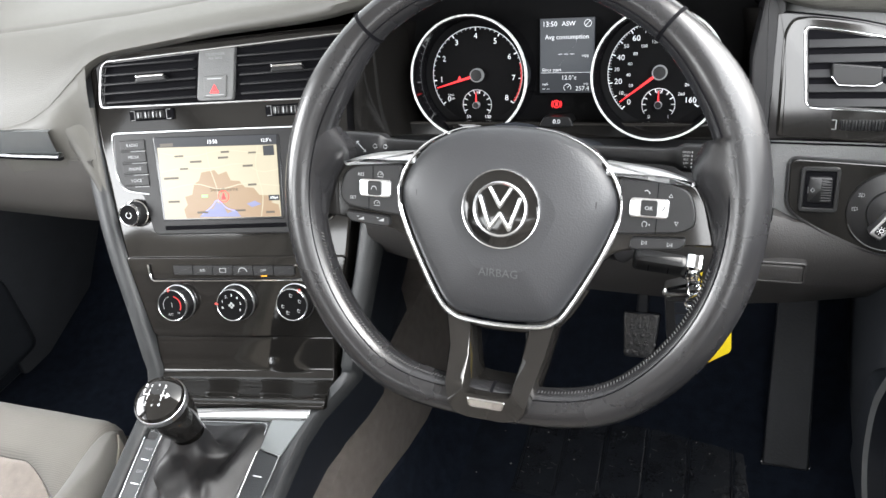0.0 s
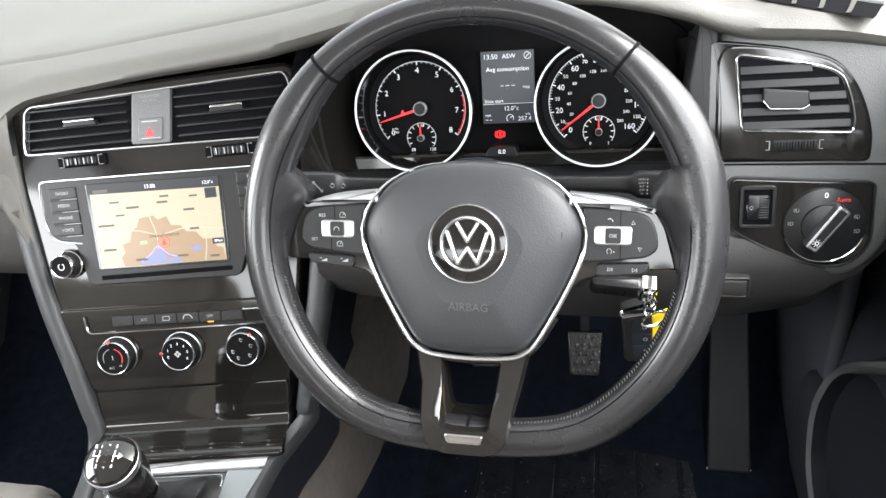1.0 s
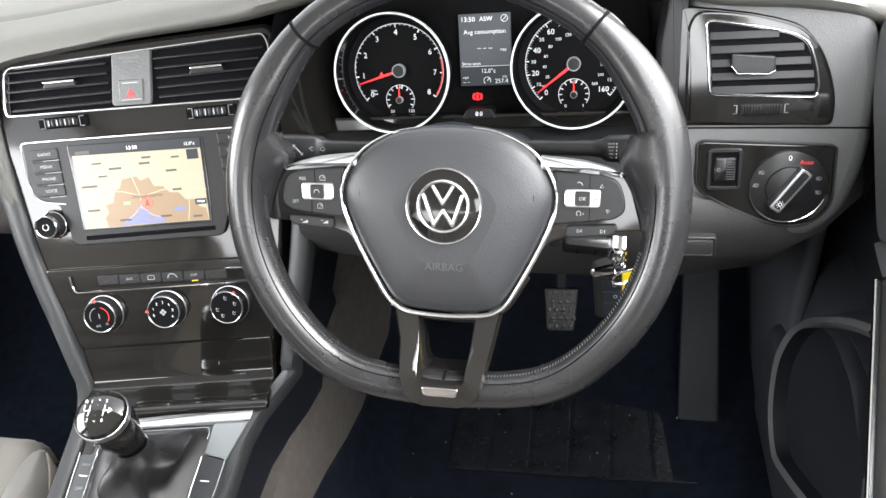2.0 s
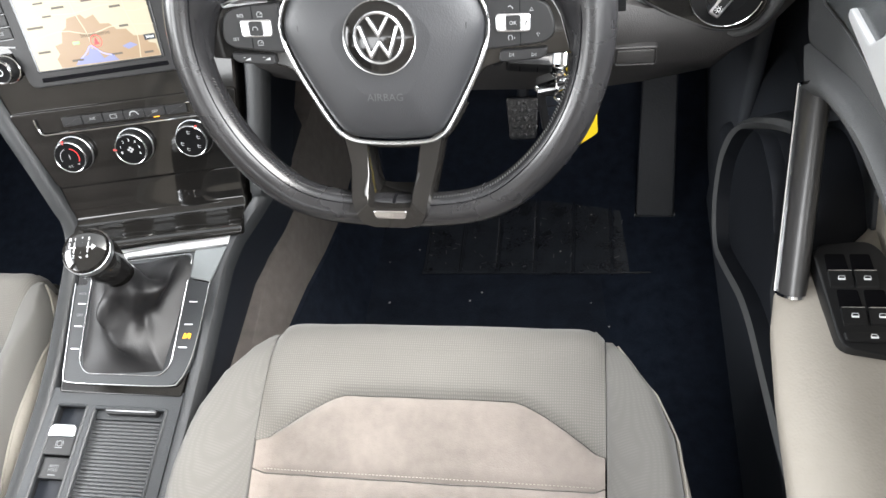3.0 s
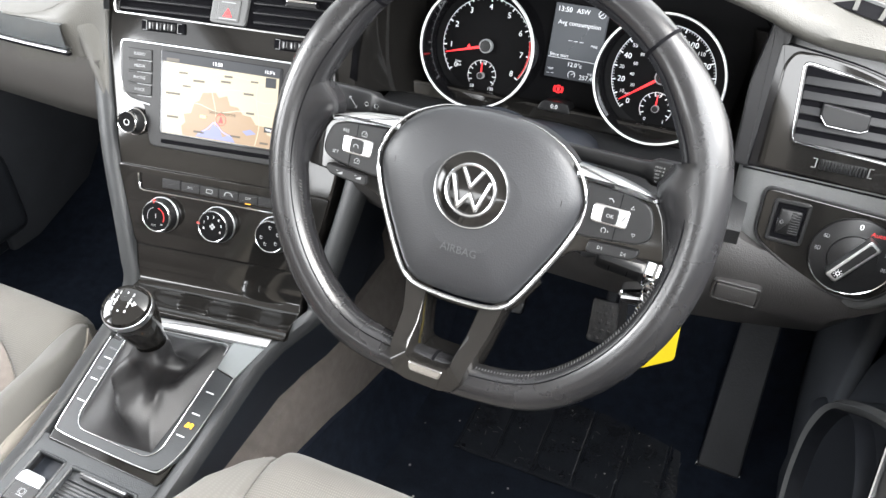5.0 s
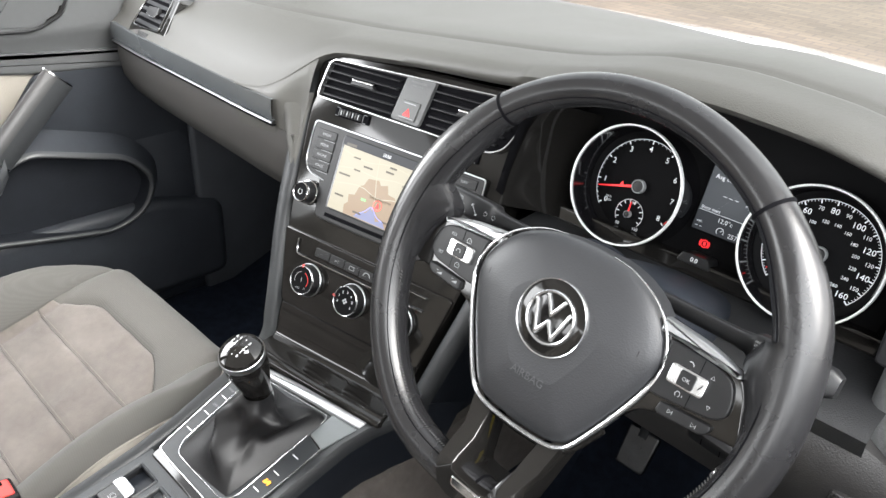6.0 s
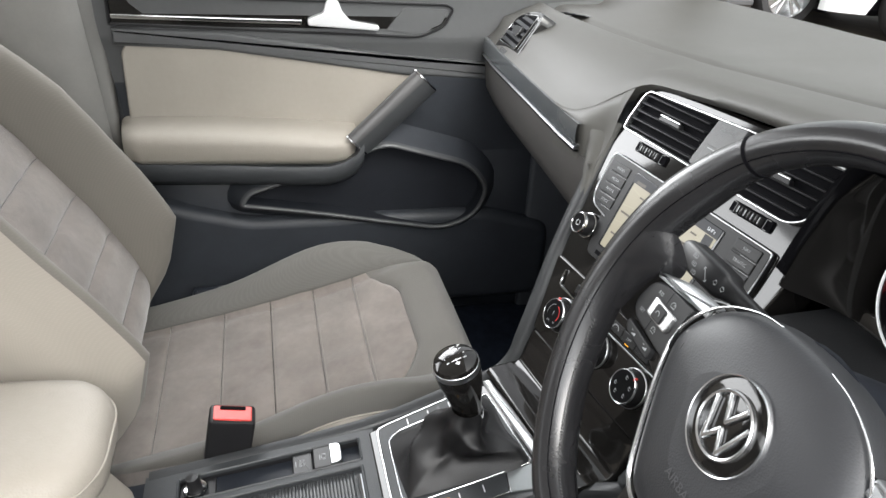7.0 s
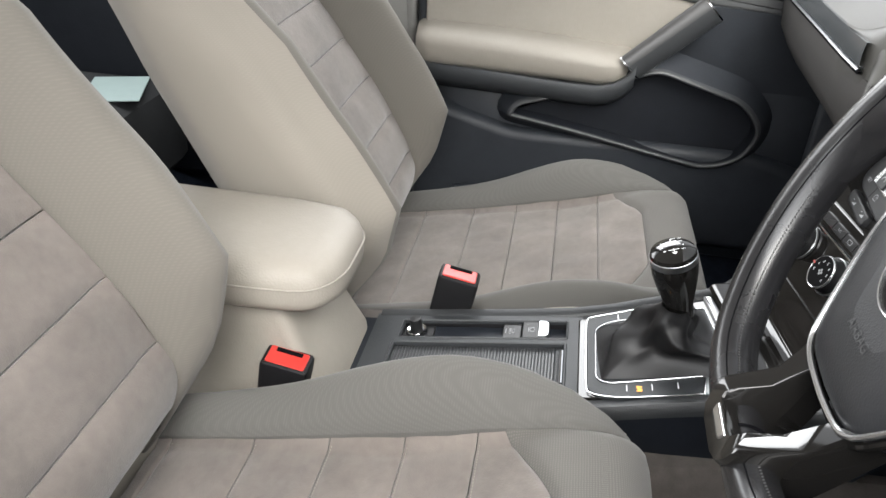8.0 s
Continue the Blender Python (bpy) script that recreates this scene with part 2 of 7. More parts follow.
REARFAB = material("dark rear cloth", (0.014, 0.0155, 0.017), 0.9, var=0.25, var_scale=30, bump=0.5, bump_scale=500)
PAPER = material("pale green card", (0.30, 0.385, 0.375), 0.6, var=0.04, var_scale=30)

# a clear pane
GLASS = bpy.data.materials.new("window glass")
GLASS.use_nodes = True
gn, gl = GLASS.node_tree.nodes, GLASS.node_tree.links
gn.remove(gn["Principled BSDF"])
clear, gloss, both = gn.new("ShaderNodeBsdfTransparent"), gn.new("ShaderNodeBsdfGlossy"), gn.new("ShaderNodeMixShader")
clear.inputs[0].default_value = (0.93, 0.95, 0.94, 1)
gloss.inputs["Roughness"].default_value = 0.02
both.inputs[0].default_value = 0.05
gl.new(clear.outputs[0], both.inputs[1])
gl.new(gloss.outputs[0], both.inputs[2])
gl.new(both.outputs[0], gn["Material Output"].inputs[0])

# block paving: rows of blocks in brown tones
PAVING = material("brown block paving", (0.24, 0.185, 0.14), 0.85, var=0.2, var_scale=1.2, bump=0.5, bump_scale=60)
pt = PAVING.node_tree
pb = pt.nodes["Principled BSDF"]
br = pt.nodes.new("ShaderNodeTexBrick")
br.inputs["Scale"].default_value = 1.0
br.inputs["Brick Width"].default_value, br.inputs["Row Height"].default_value = 0.2, 0.1
br.inputs["Mortar Size"].default_value = 0.006
br.inputs["Color1"].default_value, br.inputs["Color2"].default_value = (0.118, 0.091, 0.067, 1), (0.088, 0.070, 0.053, 1)
br.inputs["Mortar"].default_value = (0.065, 0.056, 0.047, 1)
ptc = pt.nodes.new("ShaderNodeTexCoord")
pt.links.new(ptc.outputs["Object"], br.inputs["Vector"])
pmix = pt.nodes.new("ShaderNodeMix")
pmix.data_type, pmix.blend_type = 'RGBA', 'MULTIPLY'
pmix.inputs[0].default_value = 0.6
pt.links.new(br.outputs["Color"], pmix.inputs[6])
pno = pt.nodes.new("ShaderNodeTexNoise")
pno.inputs["Scale"].default_value = 1.5
pno.inputs["Detail"].default_value = 8
pt.links.new(ptc.outputs["Object"], pno.inputs["Vector"])
pmr = pt.nodes.new("ShaderNodeMapRange")
pmr.inputs[1].default_value, pmr.inputs[2].default_value, pmr.inputs[3].default_value, pmr.inputs[4].default_value = 0.3, 0.7, 0.7, 1.25
pt.links.new(pno.outputs[0], pmr.inputs[0])
pt.links.new(pmr.outputs[0], pmix.inputs[7])
pt.links.new(pmix.outputs[2], pb.inputs["Base Color"])

# ---- mesh tools ----


class Shape:
    """Collects points and faces; all shapes are given in a frame and stored in world metres."""

    def __init__(self):
        self.v, self.f, self.uv = [], [], {}

    def add(self, pts, faces, frame_=None):
        k = len(self.v)
        self.v += [tuple(frame_ @ Vector(p)) if frame_ else tuple(p) for p in pts]
        self.f += [tuple(i + k for i in f) for f in faces]
        return self

    def loft(self, rows, frame_=None, closed=False, caps=False, wrap=False):
        """A skin over rows of equally many points. closed: each row is a ring; wrap: the last row joins the first."""
        n, m = len(rows), len(rows[0])
        faces = []
        for i in range(n if wrap else n - 1):
            for j in range(m if closed else m - 1):
                a, b = i * m + j, i * m + (j + 1) % m
                c, d = ((i + 1) % n) * m + (j + 1) % m, ((i + 1) % n) * m + j
                faces.append((a, b, c, d))
        if caps:
            faces.append(tuple(reversed(range(m))))
            faces.append(tuple((n - 1) * m + j for j in range(m)))
        return self.add([p for r in rows for p in r], faces, frame_)

    def prism(self, outline, h0, h1, frame_=None, bevel=0.001, steps=2, back=True):
        """An outline (u, v) raised from h0 to h1, with a rounded front edge."""
        rows = [[(x, y, h0) for x, y in outline]]
        for i in range(steps + 1):
            a = i / steps * math.pi / 2
            o = inset(outline, bevel * (1 - math.cos(a)))
            rows.append([(x, y, h1 - bevel + bevel * math.sin(a)) for x, y in o])
        rows.append([(x, y, h1) for x, y in inset(outline, bevel + .0003)])
        if not back:
            return self.loft(rows, frame_, True).add(rows[-1], [tuple(range(len(outline)))], frame_)
        return self.loft(rows, frame_, True, True)

    def band(self, outline, width, h0, h1, frame_=None, bevel=0.0006):
        """A closed moulding of that width along an outline, inside it."""
        i, b = inset(outline, width), bevel
        rows = [[(x, y, h0) for x, y in outline], [(x, y, h1 - b) for x, y in outline], [(x, y, h1) for x, y in inset(outline, b)],
                [(x, y, h1) for x, y in inset(outline, width - b)], [(x, y, h1 - b) for x, y in i], [(x, y, h0) for x, y in i]]
        return self.loft(rows, frame_, True, wrap=True)

    def box(self, size, centre=(0, 0, 0), frame_=None, r=0.001):
        x, y, z = (s / 2 for s in size)
        r = min(r, x * 0.95, y * 0.95, z * 0.9)
        f = (frame_ or Matrix()) @ Matrix.Translation(centre)
        o = rounded([(-x, -y), (x, -y), (x, y), (-x, y)], r, 3)
        i = inset(o, r * 0.9)
        rows = [[(a, b, -z) for a, b in i], [(a, b, -z + r) for a, b in o], [(a, b, z - r) for a, b in o], [(a, b, z - r * 0.3) for a, b in inset(o, r * 0.3)],
                [(a, b, z) for a, b in i]]
        return self.loft(rows, f, True, True)

    def lathe(self, profile, frame_=None, n=32, a0=0, a1=360):
        """Turns (radius, height) pairs round the frame's third axis."""
        full = abs(a1 - a0) >= 360
        rows = []
        for i in range(n if full else n + 1):
            a = radians(a0 + (a1 - a0) * i / n)
            rows.append([(r * math.cos(a), r * math.sin(a), h) for r, h in profile])
        return self.loft(rows, frame_, False, False, full)

    def tube(self, path, radius, frame_=None, n=10, closed=False, flat=1.0, up=(0, 0, 1)):
        """A round or flattened bar along a path; radius: one number or one for each point."""
        p = [Vector(q) for q in path]
        rows = []
        for i, q in enumerate(p):
            a = p[(i - 1) % len(p)] if closed or i else p[i]
            b = p[(i + 1) % len(p)] if closed or i < len(p) - 1 else p[i]
            d = (b - a).normalized()
            s = d.cross(Vector(up))
            s = s.normalized() if s.length > 1e-4 else d.orthogonal().normalized()
            t = s.cross(d)
            r = radius[i] if isinstance(radius, (list, tuple)) else radius
            rows.append([q + s * r * math.cos(k * 2 * math.pi / n) + t * r * flat * math.sin(k * 2 * math.pi / n) for k in range(n)])
        return self.loft(rows, frame_, True, not closed, closed)

    def made(self, name, mat, parent=None, label="", crease=38, uv=None):
        me = bpy.data.meshes.new(name)
        me.from_pydata(self.v, [], self.f)
        me.validate()
        bm = bmesh.new()
        bm.from_mesh(me)
        bmesh.ops.recalc_face_normals(bm, faces=bm.faces)
        if uv:
            lay = bm.loops.layers.uv.new("uv")
            for f in bm.faces:
                for lp in f.loops:
                    lp[lay].uv = uv(lp.vert.co)
        bm.to_mesh(me)
        bm.free()
        me.polygons.foreach_set("use_smooth", [crease > 40 or len(p.vertices) < 6 for p in me.polygons])
        me.set_sharp_from_angle(angle=radians(crease))
        me.materials.append(mat)
        ob = new(name, me)
        if parent:
            ob.parent = parent
            ob.matrix_parent_inverse = Matrix() if parent.parent else Matrix.Translation(-BASES[parent.name])
        return tagged(ob, label)


BASES = {}


def thing(name, at, label, category, group="", kind=""):
    ob = new(name)
    ob.empty_display_size = 0.02
    ob.location = at
    BASES[ob.name] = Vector(at)
    return tagged(ob, label, category, group, kind)


def inset(outline, d):
    """The outline moved inwards by d (it runs anticlockwise)."""
    n, out = len(outline), []
    for i in range(n):
        (ax, ay), (bx, by), (cx, cy) = outline[i - 1], outline[i], outline[(i + 1) % n]
        ux, uy, wx, wy = bx - ax, by - ay, cx - bx, cy - by
        lu, lw = math.hypot(ux, uy) or 1e-9, math.hypot(wx, wy) or 1e-9
        nx, ny = -uy / lu - wy / lw, ux / lu + wx / lw
        q = nx * nx + ny * ny
        k = 2 * d / q if q > 0.15 else d
        out.append((bx + nx * k, by + ny * k))
    return out


def rounded(pts, r, n=4):
    """The polygon (anticlockwise) with rounded corners; r: one radius or one a corner."""
    out, m = [], len(pts)
    for i in range(m):
        a, b, c = Vector(pts[i - 1]), Vector(pts[i]), Vector(pts[(i + 1) % m])
        q = r[i] if isinstance(r, (list, tuple)) else r
        if q <= 0:
            out.append(tuple(b))
            continue
        u, w = (a - b), (c - b)
        k = min(q, u.length * 0.48, w.length * 0.48)
        p0, p1 = b + u.normalized() * k, b + w.normalized() * k
        for j in range(n + 1):
            t = j / n
            out.append(tuple(p0 * (1 - t) ** 2 + b * 2 * t * (1 - t) + p1 * t * t))
    return out


def circle(r, n=32, cx=0, cy=0, ry=None):
    return [(cx + r * math.cos(2 * math.pi * i / n), cy + (ry or r) * math.sin(2 * math.pi * i / n)) for i in range(n)]


def rect(x0, y0, x1, y1, r=0.0, n=3):
    p = [(x0, y0), (x1, y0), (x1, y1), (x0, y1)]
    return rounded(p, r, n) if r > 0 else p


def plane_frame(o, turn, tilt):
    """A frame on a panel: first axis along it, second up it, third out towards the seats."""
    a, t = radians(turn), radians(tilt)
    u = Vector((math.cos(a), math.sin(a), 0))
    w = Vector((-math.sin(a), math.cos(a), 0))
    v = w * math.sin(t) + Vector((0, 0, math.cos(t)))
    n = u.cross(v)
    m = Matrix((u, v, n)).transposed().to_4x4()
    m.translation = o
    return m


def spline(pts, n):
    """n points on a smooth curve through pts (tuples of any length)."""
    out, m = [], len(pts) - 1
    for i in range(n):
        s = i / (n - 1) * m
        k = min(int(s), m - 1)
        t = s - k
        p = [np.array(pts[max(0, min(m, k + j))], float) for j in (-1, 0, 1, 2)]
        q = 0.5 * (2 * p[1] + (p[2] - p[0]) * t + (2 * p[0] - 5 * p[1] + 4 * p[2] - p[3]) * t * t + (3 * p[1] - p[0] - 3 * p[2] + p[3]) * t ** 3)
        out.append(tuple(float(c) for c in q))
    return out


def at_x(table, x):
    """Linear look-up in rows of (x, value, ...)."""
    if x <= table[0][0]:
        return table[0][1:]
    for a, b in zip(table, table[1:]):
        if x <= b[0]:
            t = (x - a[0]) / (b[0] - a[0])
            t = t * t * (3 - 2 * t) * 0.5 + t * 0.5
            return tuple(p + (q - p) * t for p, q in zip(a[1:], b[1:]))
    return table[-1][1:]


def letters(lines, name, mat, parent, frame_, lift=0.0004, label="", turn=0.0):
    """Writing on a panel. lines: (words, size, u, v) with the middle at (u, v), in one mesh."""
    s = Shape()
    for words, size, u, v in lines:
        cu = bpy.data.curves.new("words", 'FONT')
        cu.body, cu.size, cu.align_x, cu.align_y, cu.resolution_u = words, size, 'CENTER', 'CENTER', 2
        ob = bpy.data.objects.new("words", cu)
        scene.collection.objects.link(ob)
        me = bpy.data.meshes.new_from_object(ob.evaluated_get(bpy.context.evaluated_depsgraph_get()))
        f = frame_ @ Matrix.Translation((u, v, lift)) @ Matrix.Rotation(radians(turn), 4, 'Z')
        s.add([p.co for p in me.vertices], [tuple(p.vertices) for p in me.polygons], f)
        bpy.data.objects.remove(ob)
        bpy.data.curves.remove(cu)
        bpy.data.meshes.remove(me)
    return s.made(name, mat, parent, label)


def plates(outlines, frame_, lift=0.0004):
    """Thin flat marks on a panel, in one shape."""
    s = Shape()
    for o in outlines:
        s.add([(x, y, lift) for x, y in o], [tuple(range(len(o)))], frame_)
    return s


def stroke(pts, w):
    """The outline of a thin line through pts."""
    p = [Vector(q) for q in pts]
    a, b = [], []
    for i, q in enumerate(p):
        d = (p[min(i + 1, len(p) - 1)] - p[max(i - 1, 0)]).normalized()
        nrm = Vector((-d.y, d.x)) * w / 2
        a.append(tuple(q - nrm))
        b.append(tuple(q + nrm))
    return a + b[::-1]

# ---- the place outside ----
GROUND_Z = -0.26
s = Shape()
s.add([(-400, -400, GROUND_Z), (400, -400, GROUND_Z), (400, 400, GROUND_Z), (-400, 400, GROUND_Z)], [(0, 1, 2, 3)])
tagged(s.made("ground", PAVING), "brown block paving of a car park", "ground", kind="structure")


def parked_car(at, heading, paint, label):
    """A parked hatchback: shell with arches, glasshouse, sills, lamps and four alloy wheels. Its nose points along the first axis."""
    car = thing("parked_car", at, label, "car", "cars parked nearby")
    f = Matrix.Translation(at) @ Matrix.Rotation(radians(heading), 4, 'Z')
    prof = [(-2.05, .45, .62), (-2.08, .62, .70), (-1.98, .95, .74), (-1.2, .98, .86), (0, .97, .88), (.9, .95, .87), (1.6, .86, .80), (2.0, .70, .66), (2.08, .48, .55)]
    body = Shape()
    rows = []
    for x, top, half in spline(prof, 34):
        low = 0.22
        for ax in (-1.28, 1.32):
            d = abs(x - ax)
            if d < 0.37:
                low = max(low, math.sqrt(0.37 ** 2 - d * d) + 0.30)
        low = min(low, top - 0.05)
        ring = [(-half, low), (-half - .01, low + (top - low) * .4), (-half + .02, low + (top - low) * .85), (-half + .12, top), (0, top + .02)]
        ring = ring + [(-a, b) for a, b in ring[-2::-1]]
        rows.append([(x, a, b) for a, b in ring])
    body.loft(rows, f)
    body.made("body", paint, car)
    cab = Shape()
    rows = []
    for x, z, h in [(-1.9, .98, .70), (-1.5, 1.28, .60), (-1.0, 1.42, .58), (-.2, 1.45, .59), (.35, 1.30, .62), (1.05, .95, .70)]:
        rows.append([(x, -h - .08, .9), (x, -h, z - .05), (x, -h + .1, z), (x, h - .1, z), (x, h, z - .05), (x, h + .08, .9)])
    cab.loft(rows, f)
    cab.made("roof", paint, car)
    for sy in (-1, 1):
        win = Shape()
        o = rounded([(-1.4, 1.02), (.75, 1.0), (.2, 1.30), (-1.05, 1.36)], .08)
        win.prism(o, 0, .012, f @ Matrix.Translation((0, sy * .735, 0)) @ Matrix.Rotation(radians(90), 4, 'X'), .003)
        win.made("side_window", SCREEN, car)
        sill = Shape()
        sill.box((1.9, .06, .12), (0.02, sy * .86, .24), f, .02)
        sill.made("sill", BODY_DARK, car)
        lamp = Shape()
        lamp.box((.25, .3, .14), (1.88, sy * .52, .62), f, .05)
        lamp.made("headlight", SCREEN, car)
        for ax in (-1.28, 1.32):
            wf = f @ Matrix.Translation((ax, sy * .80, .31)) @ Matrix.Rotation(radians(90 * -sy), 4, 'X')
            wheel = Shape()
            wheel.lathe([(.215, -.10), (.29, -.10), (.312, -.07), (.312, .06), (.29, .095), (.225, .09), (.215, .05)], wf, 40)
            tyre = wheel.made("tyre", TYRE, car)
            rim = Shape()
            rim.lathe([(.222, .085), (.215, .088), (.205, .06), (.20, -.06), (.05, -.05)], wf, 40)
            rim.lathe([(.001, .07), (.045, .07), (.05, .06), (.05, -.04)], wf, 20)
            for k in range(10):
                rim.box((.17, .028, .03), (.125, 0, .06), wf @ Matrix.Rotation(radians(36 * k + (6 if k % 2 else -6)), 4, 'Z'), .008)
            rim.made("rim", ALLOY, tyre)
    dark = Shape()
    dark.box((3.6, 1.4, .3), (0, 0, .35), f, .05)
    dark.made("underbody", VOID, car)
    return car


parked_car((-5.58, 6.80, GROUND_Z), 260, PAINT, "white hatchback with ten-spoke silver alloy wheels, parked")
parked_car((-6.6, 3.3, GROUND_Z), 268, BODY_DARK, "dark hatchback parked on the brown paving")
parked_car((-4.6, 12.8, GROUND_Z), 262, PAINT, "white hatchback parked farther along the row")

# ---- shell of the car: floor, roof, pillars, screens ----
s = Shape()
rows = []
for y, z in ((-1.75, .18), (-1.2, .16), (-.95, .08), (-.1, .075), (.35, .078), (.50, .13), (.72, .38), (.76, .62)):
    rows.append([(x, y, z + (0.02 if abs(x) > .68 else 0)) for x in (-.78, -.69, -.4, -.12, .12, .4, .69, .78)])
s.loft(rows)
s.loft([[(p[0], p[1], p[2] - .03) for p in r] for r in rows])
tagged(s.made("floor", CARPET), "black carpeted car floor rising to the bulkhead", "floor", kind="structure")

top_z = [(-1.5, .24), (-.45, .275), (-.1, .30), (.1, .325), (.42, .355), (.70, .50)]
low_z = [(-1.5, .12), (-.45, .22), (-.1, .27), (.03, .243), (.25, .178), (.42, .17), (.70, .36)]
ys_ = [-1.5, -1.0, -.45, -.3, -.2, -.1, -.03, .03, .1, .18, .25, .33, .42, .55, .70]
s, lower = Shape(), [[], []]
rows = []
for y in ys_:
    zt, zl = at_x(top_z, y)[0], at_x(low_z, y)[0]
    zt = max(zt, zl + .03)
    rows.append([(-.136, y, zl), (-.133, y, zl + .6 * (zt - zl)), (-.122, y, zt - .004), (-.06, y, zt), (.06, y, zt), (.122, y, zt - .004), (.133, y, zl + .6 * (zt - zl)), (.136, y, zl)])
    for k, e in enumerate((-1, 1)):
        lower[k].append([(e * .134, y, zl + .004), (e * .140, y, zl - .001), (e * .145, y, zl - .03), (e * .165, y, .10), (e * .19, y, .078)])
s.loft(rows)
tagged(s.made("carpet_tunnel", TUNNEL), "raised taupe carpeted tunnel down the middle", "carpet", kind="structure")
for rows in lower:
    s = Shape()
    s.loft(rows)
    tagged(s.made("carpet_side", CARPET), "black carpet along the foot of the tunnel", "carpet", kind="structure")

s = Shape()
rows = []
for y, z, h in ((-1.85, 1.10, .50), (-1.4, 1.21, .56), (-.8, 1.25, .585), (-.3, 1.245, .58), (.02, 1.205, .56)):
    rows.append([(-h - .02, y, z - .07), (-h + .06, y, z - .02), (-h * .5, y, z), (0, y, z + .005), (h * .5, y, z), (h - .06, y, z - .02), (h + .02, y, z - .07)])
s.loft(rows)
s.loft([[(p[0] * 1.03, p[1], p[2] + .05) for p in r] for r in rows])
tagged(s.made("ceiling", ROOF_CLOTH), "pale cloth headlining under the car roof", "ceiling", kind="structure")

for sx in (-1, 1):
    s = Shape()
    s.tube([(sx * .745, .66, .77), (sx * .70, .45, .93), (sx * .64, .22, 1.08), (sx * .585, .0, 1.19)], [.05, .042, .04, .045], flat=.6, n=12)
    tagged(s.made("a_pillar", PILLAR), "grey windscreen pillar trim", "pillar", kind="structure")
    s = Shape()
    s.tube([(sx * .745, -.60, .10), (sx * .745, -.61, .50), (sx * .735, -.62, .78), (sx * .66, -.66, 1.02), (sx * .60, -.70, 1.19)], [.12, .115, .10, .075, .06], flat=.40, n=14, up=(1, 0, 0))
    s.box((.03, .16, .70), (sx * .785, -.565, .44), None, .01)
    tagged(s.made("b_pillar", PILLAR), "grey door pillar trim behind the front seat", "pillar", kind="structure")
    s = Shape()
    s.tube([(sx * .585, .02, 1.19), (sx * .60, -.4, 1.205), (sx * .60, -.9, 1.20), (sx * .55, -1.5, 1.15)], .035, n=10)
    tagged(s.made("roof_rail", PILLAR), "grey trim along the roof edge", "trim", kind="structure")
    s = Shape()
    s.box((.09, 1.5, .62), (sx * .79, -1.40, .42), None, .03)
    s.tube([(sx * .73, -1.45, .75), (sx * .66, -1.6, .95), (sx * .56, -1.75, 1.12)], .10, n=10)
    tagged(s.made("rear_side_trim", BLACK), "black rear side trim", "trim", kind="structure")
    s = Shape()
    s.box((.11, 1.62, .09), (sx * .775, -.10, .125), None, .02)
    tagged(s.made("door_sill", BLACK), "black plastic door sill", "sill", kind="structure")
    s = Shape()
    s.box((.02, .34, .50), (sx * .715, .46, .33), None, .01)
    tagged(s.made("kick_panel", KICK), "black plastic panel at the side of the footwell", "trim", kind="structure")

s = Shape()
rows = []
for i in range(13):
    x = -.72 + 1.44 * i / 12
    q = (x / .74) ** 2
    rows.append([(x, .86 - .16 * q, .755), (x * .92, .50 - .10 * q, .985), (x * .79, .07 - .05 * q, 1.205)])
s.loft(rows)
w = s.made("windscreen", GLASS)
w.visible_shadow = False
tagged(w, "clear curved windscreen", "window", kind="structure")

# sheet closing the footwells, their darkness put into its near-black colour
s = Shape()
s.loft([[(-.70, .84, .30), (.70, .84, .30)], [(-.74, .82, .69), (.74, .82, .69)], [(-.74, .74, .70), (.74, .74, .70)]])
tagged(s.made("bulkhead", VOID), "bulkhead in front of the footwells, blackened for their shade", "wall", kind="structure")

# bonnet
bonnet = thing("bonnet", (0, 1.4, .72), "silver-white bonnet of the car seen through the windscreen", "bonnet")
s = Shape()
rows = []
for y, z, h in ((.94, .678, .66), (.97, .692, .68), (1.08, .678, .70), (1.2, .660, .71), (1.32, .630, .715), (1.45, .606, .72), (1.58, .575, .70), (1.7, .538, .68), (1.95, .40, .58)):
    rows.append([(-h - .03, y - .14, z - .10), (-h, y - .10, z - .022), (-h * .85, y - .06, z - .004), (0, y, z + .004), (h * .85, y - .06, z - .004), (h, y - .10, z - .022), (h + .03, y - .14, z - .10)])
s.loft(rows)
s.made("panel", PAINT, bonnet)
# ---- dashboard ----
dash = thing("dashboard", (0, .5, .6), "dark grey soft-touch dashboard with black and chrome trim", "dashboard")
PAD_ROWS = [(-.745, .182, .668, .29, .735), (-.62, .170, .673, .27, .743), (-.40, .158, .679, .27, .752), (-.27, .150, .682, .27, .760), (-.225, .156, .690, .27, .764), (-.19, .170, .710, .27, .767), (-.165, .188, .735, .27, .768),
            (-.150, .200, .748, .27, .769), (0, .207, .766, .27, .785), (.13, .208, .777, .265, .80), (.20, .198, .793, .25, .813), (.28, .185, .815, .245, .832),
            (.36, .18, .822, .245, .838), (.45, .182, .815, .245, .832), (.52, .19, .795, .25, .815), (.56, .20, .772, .255, .795), (.64, .205, .765, .26, .785),
            (.70, .215, .748, .27, .768), (.745, .24, .71, .30, .735)]
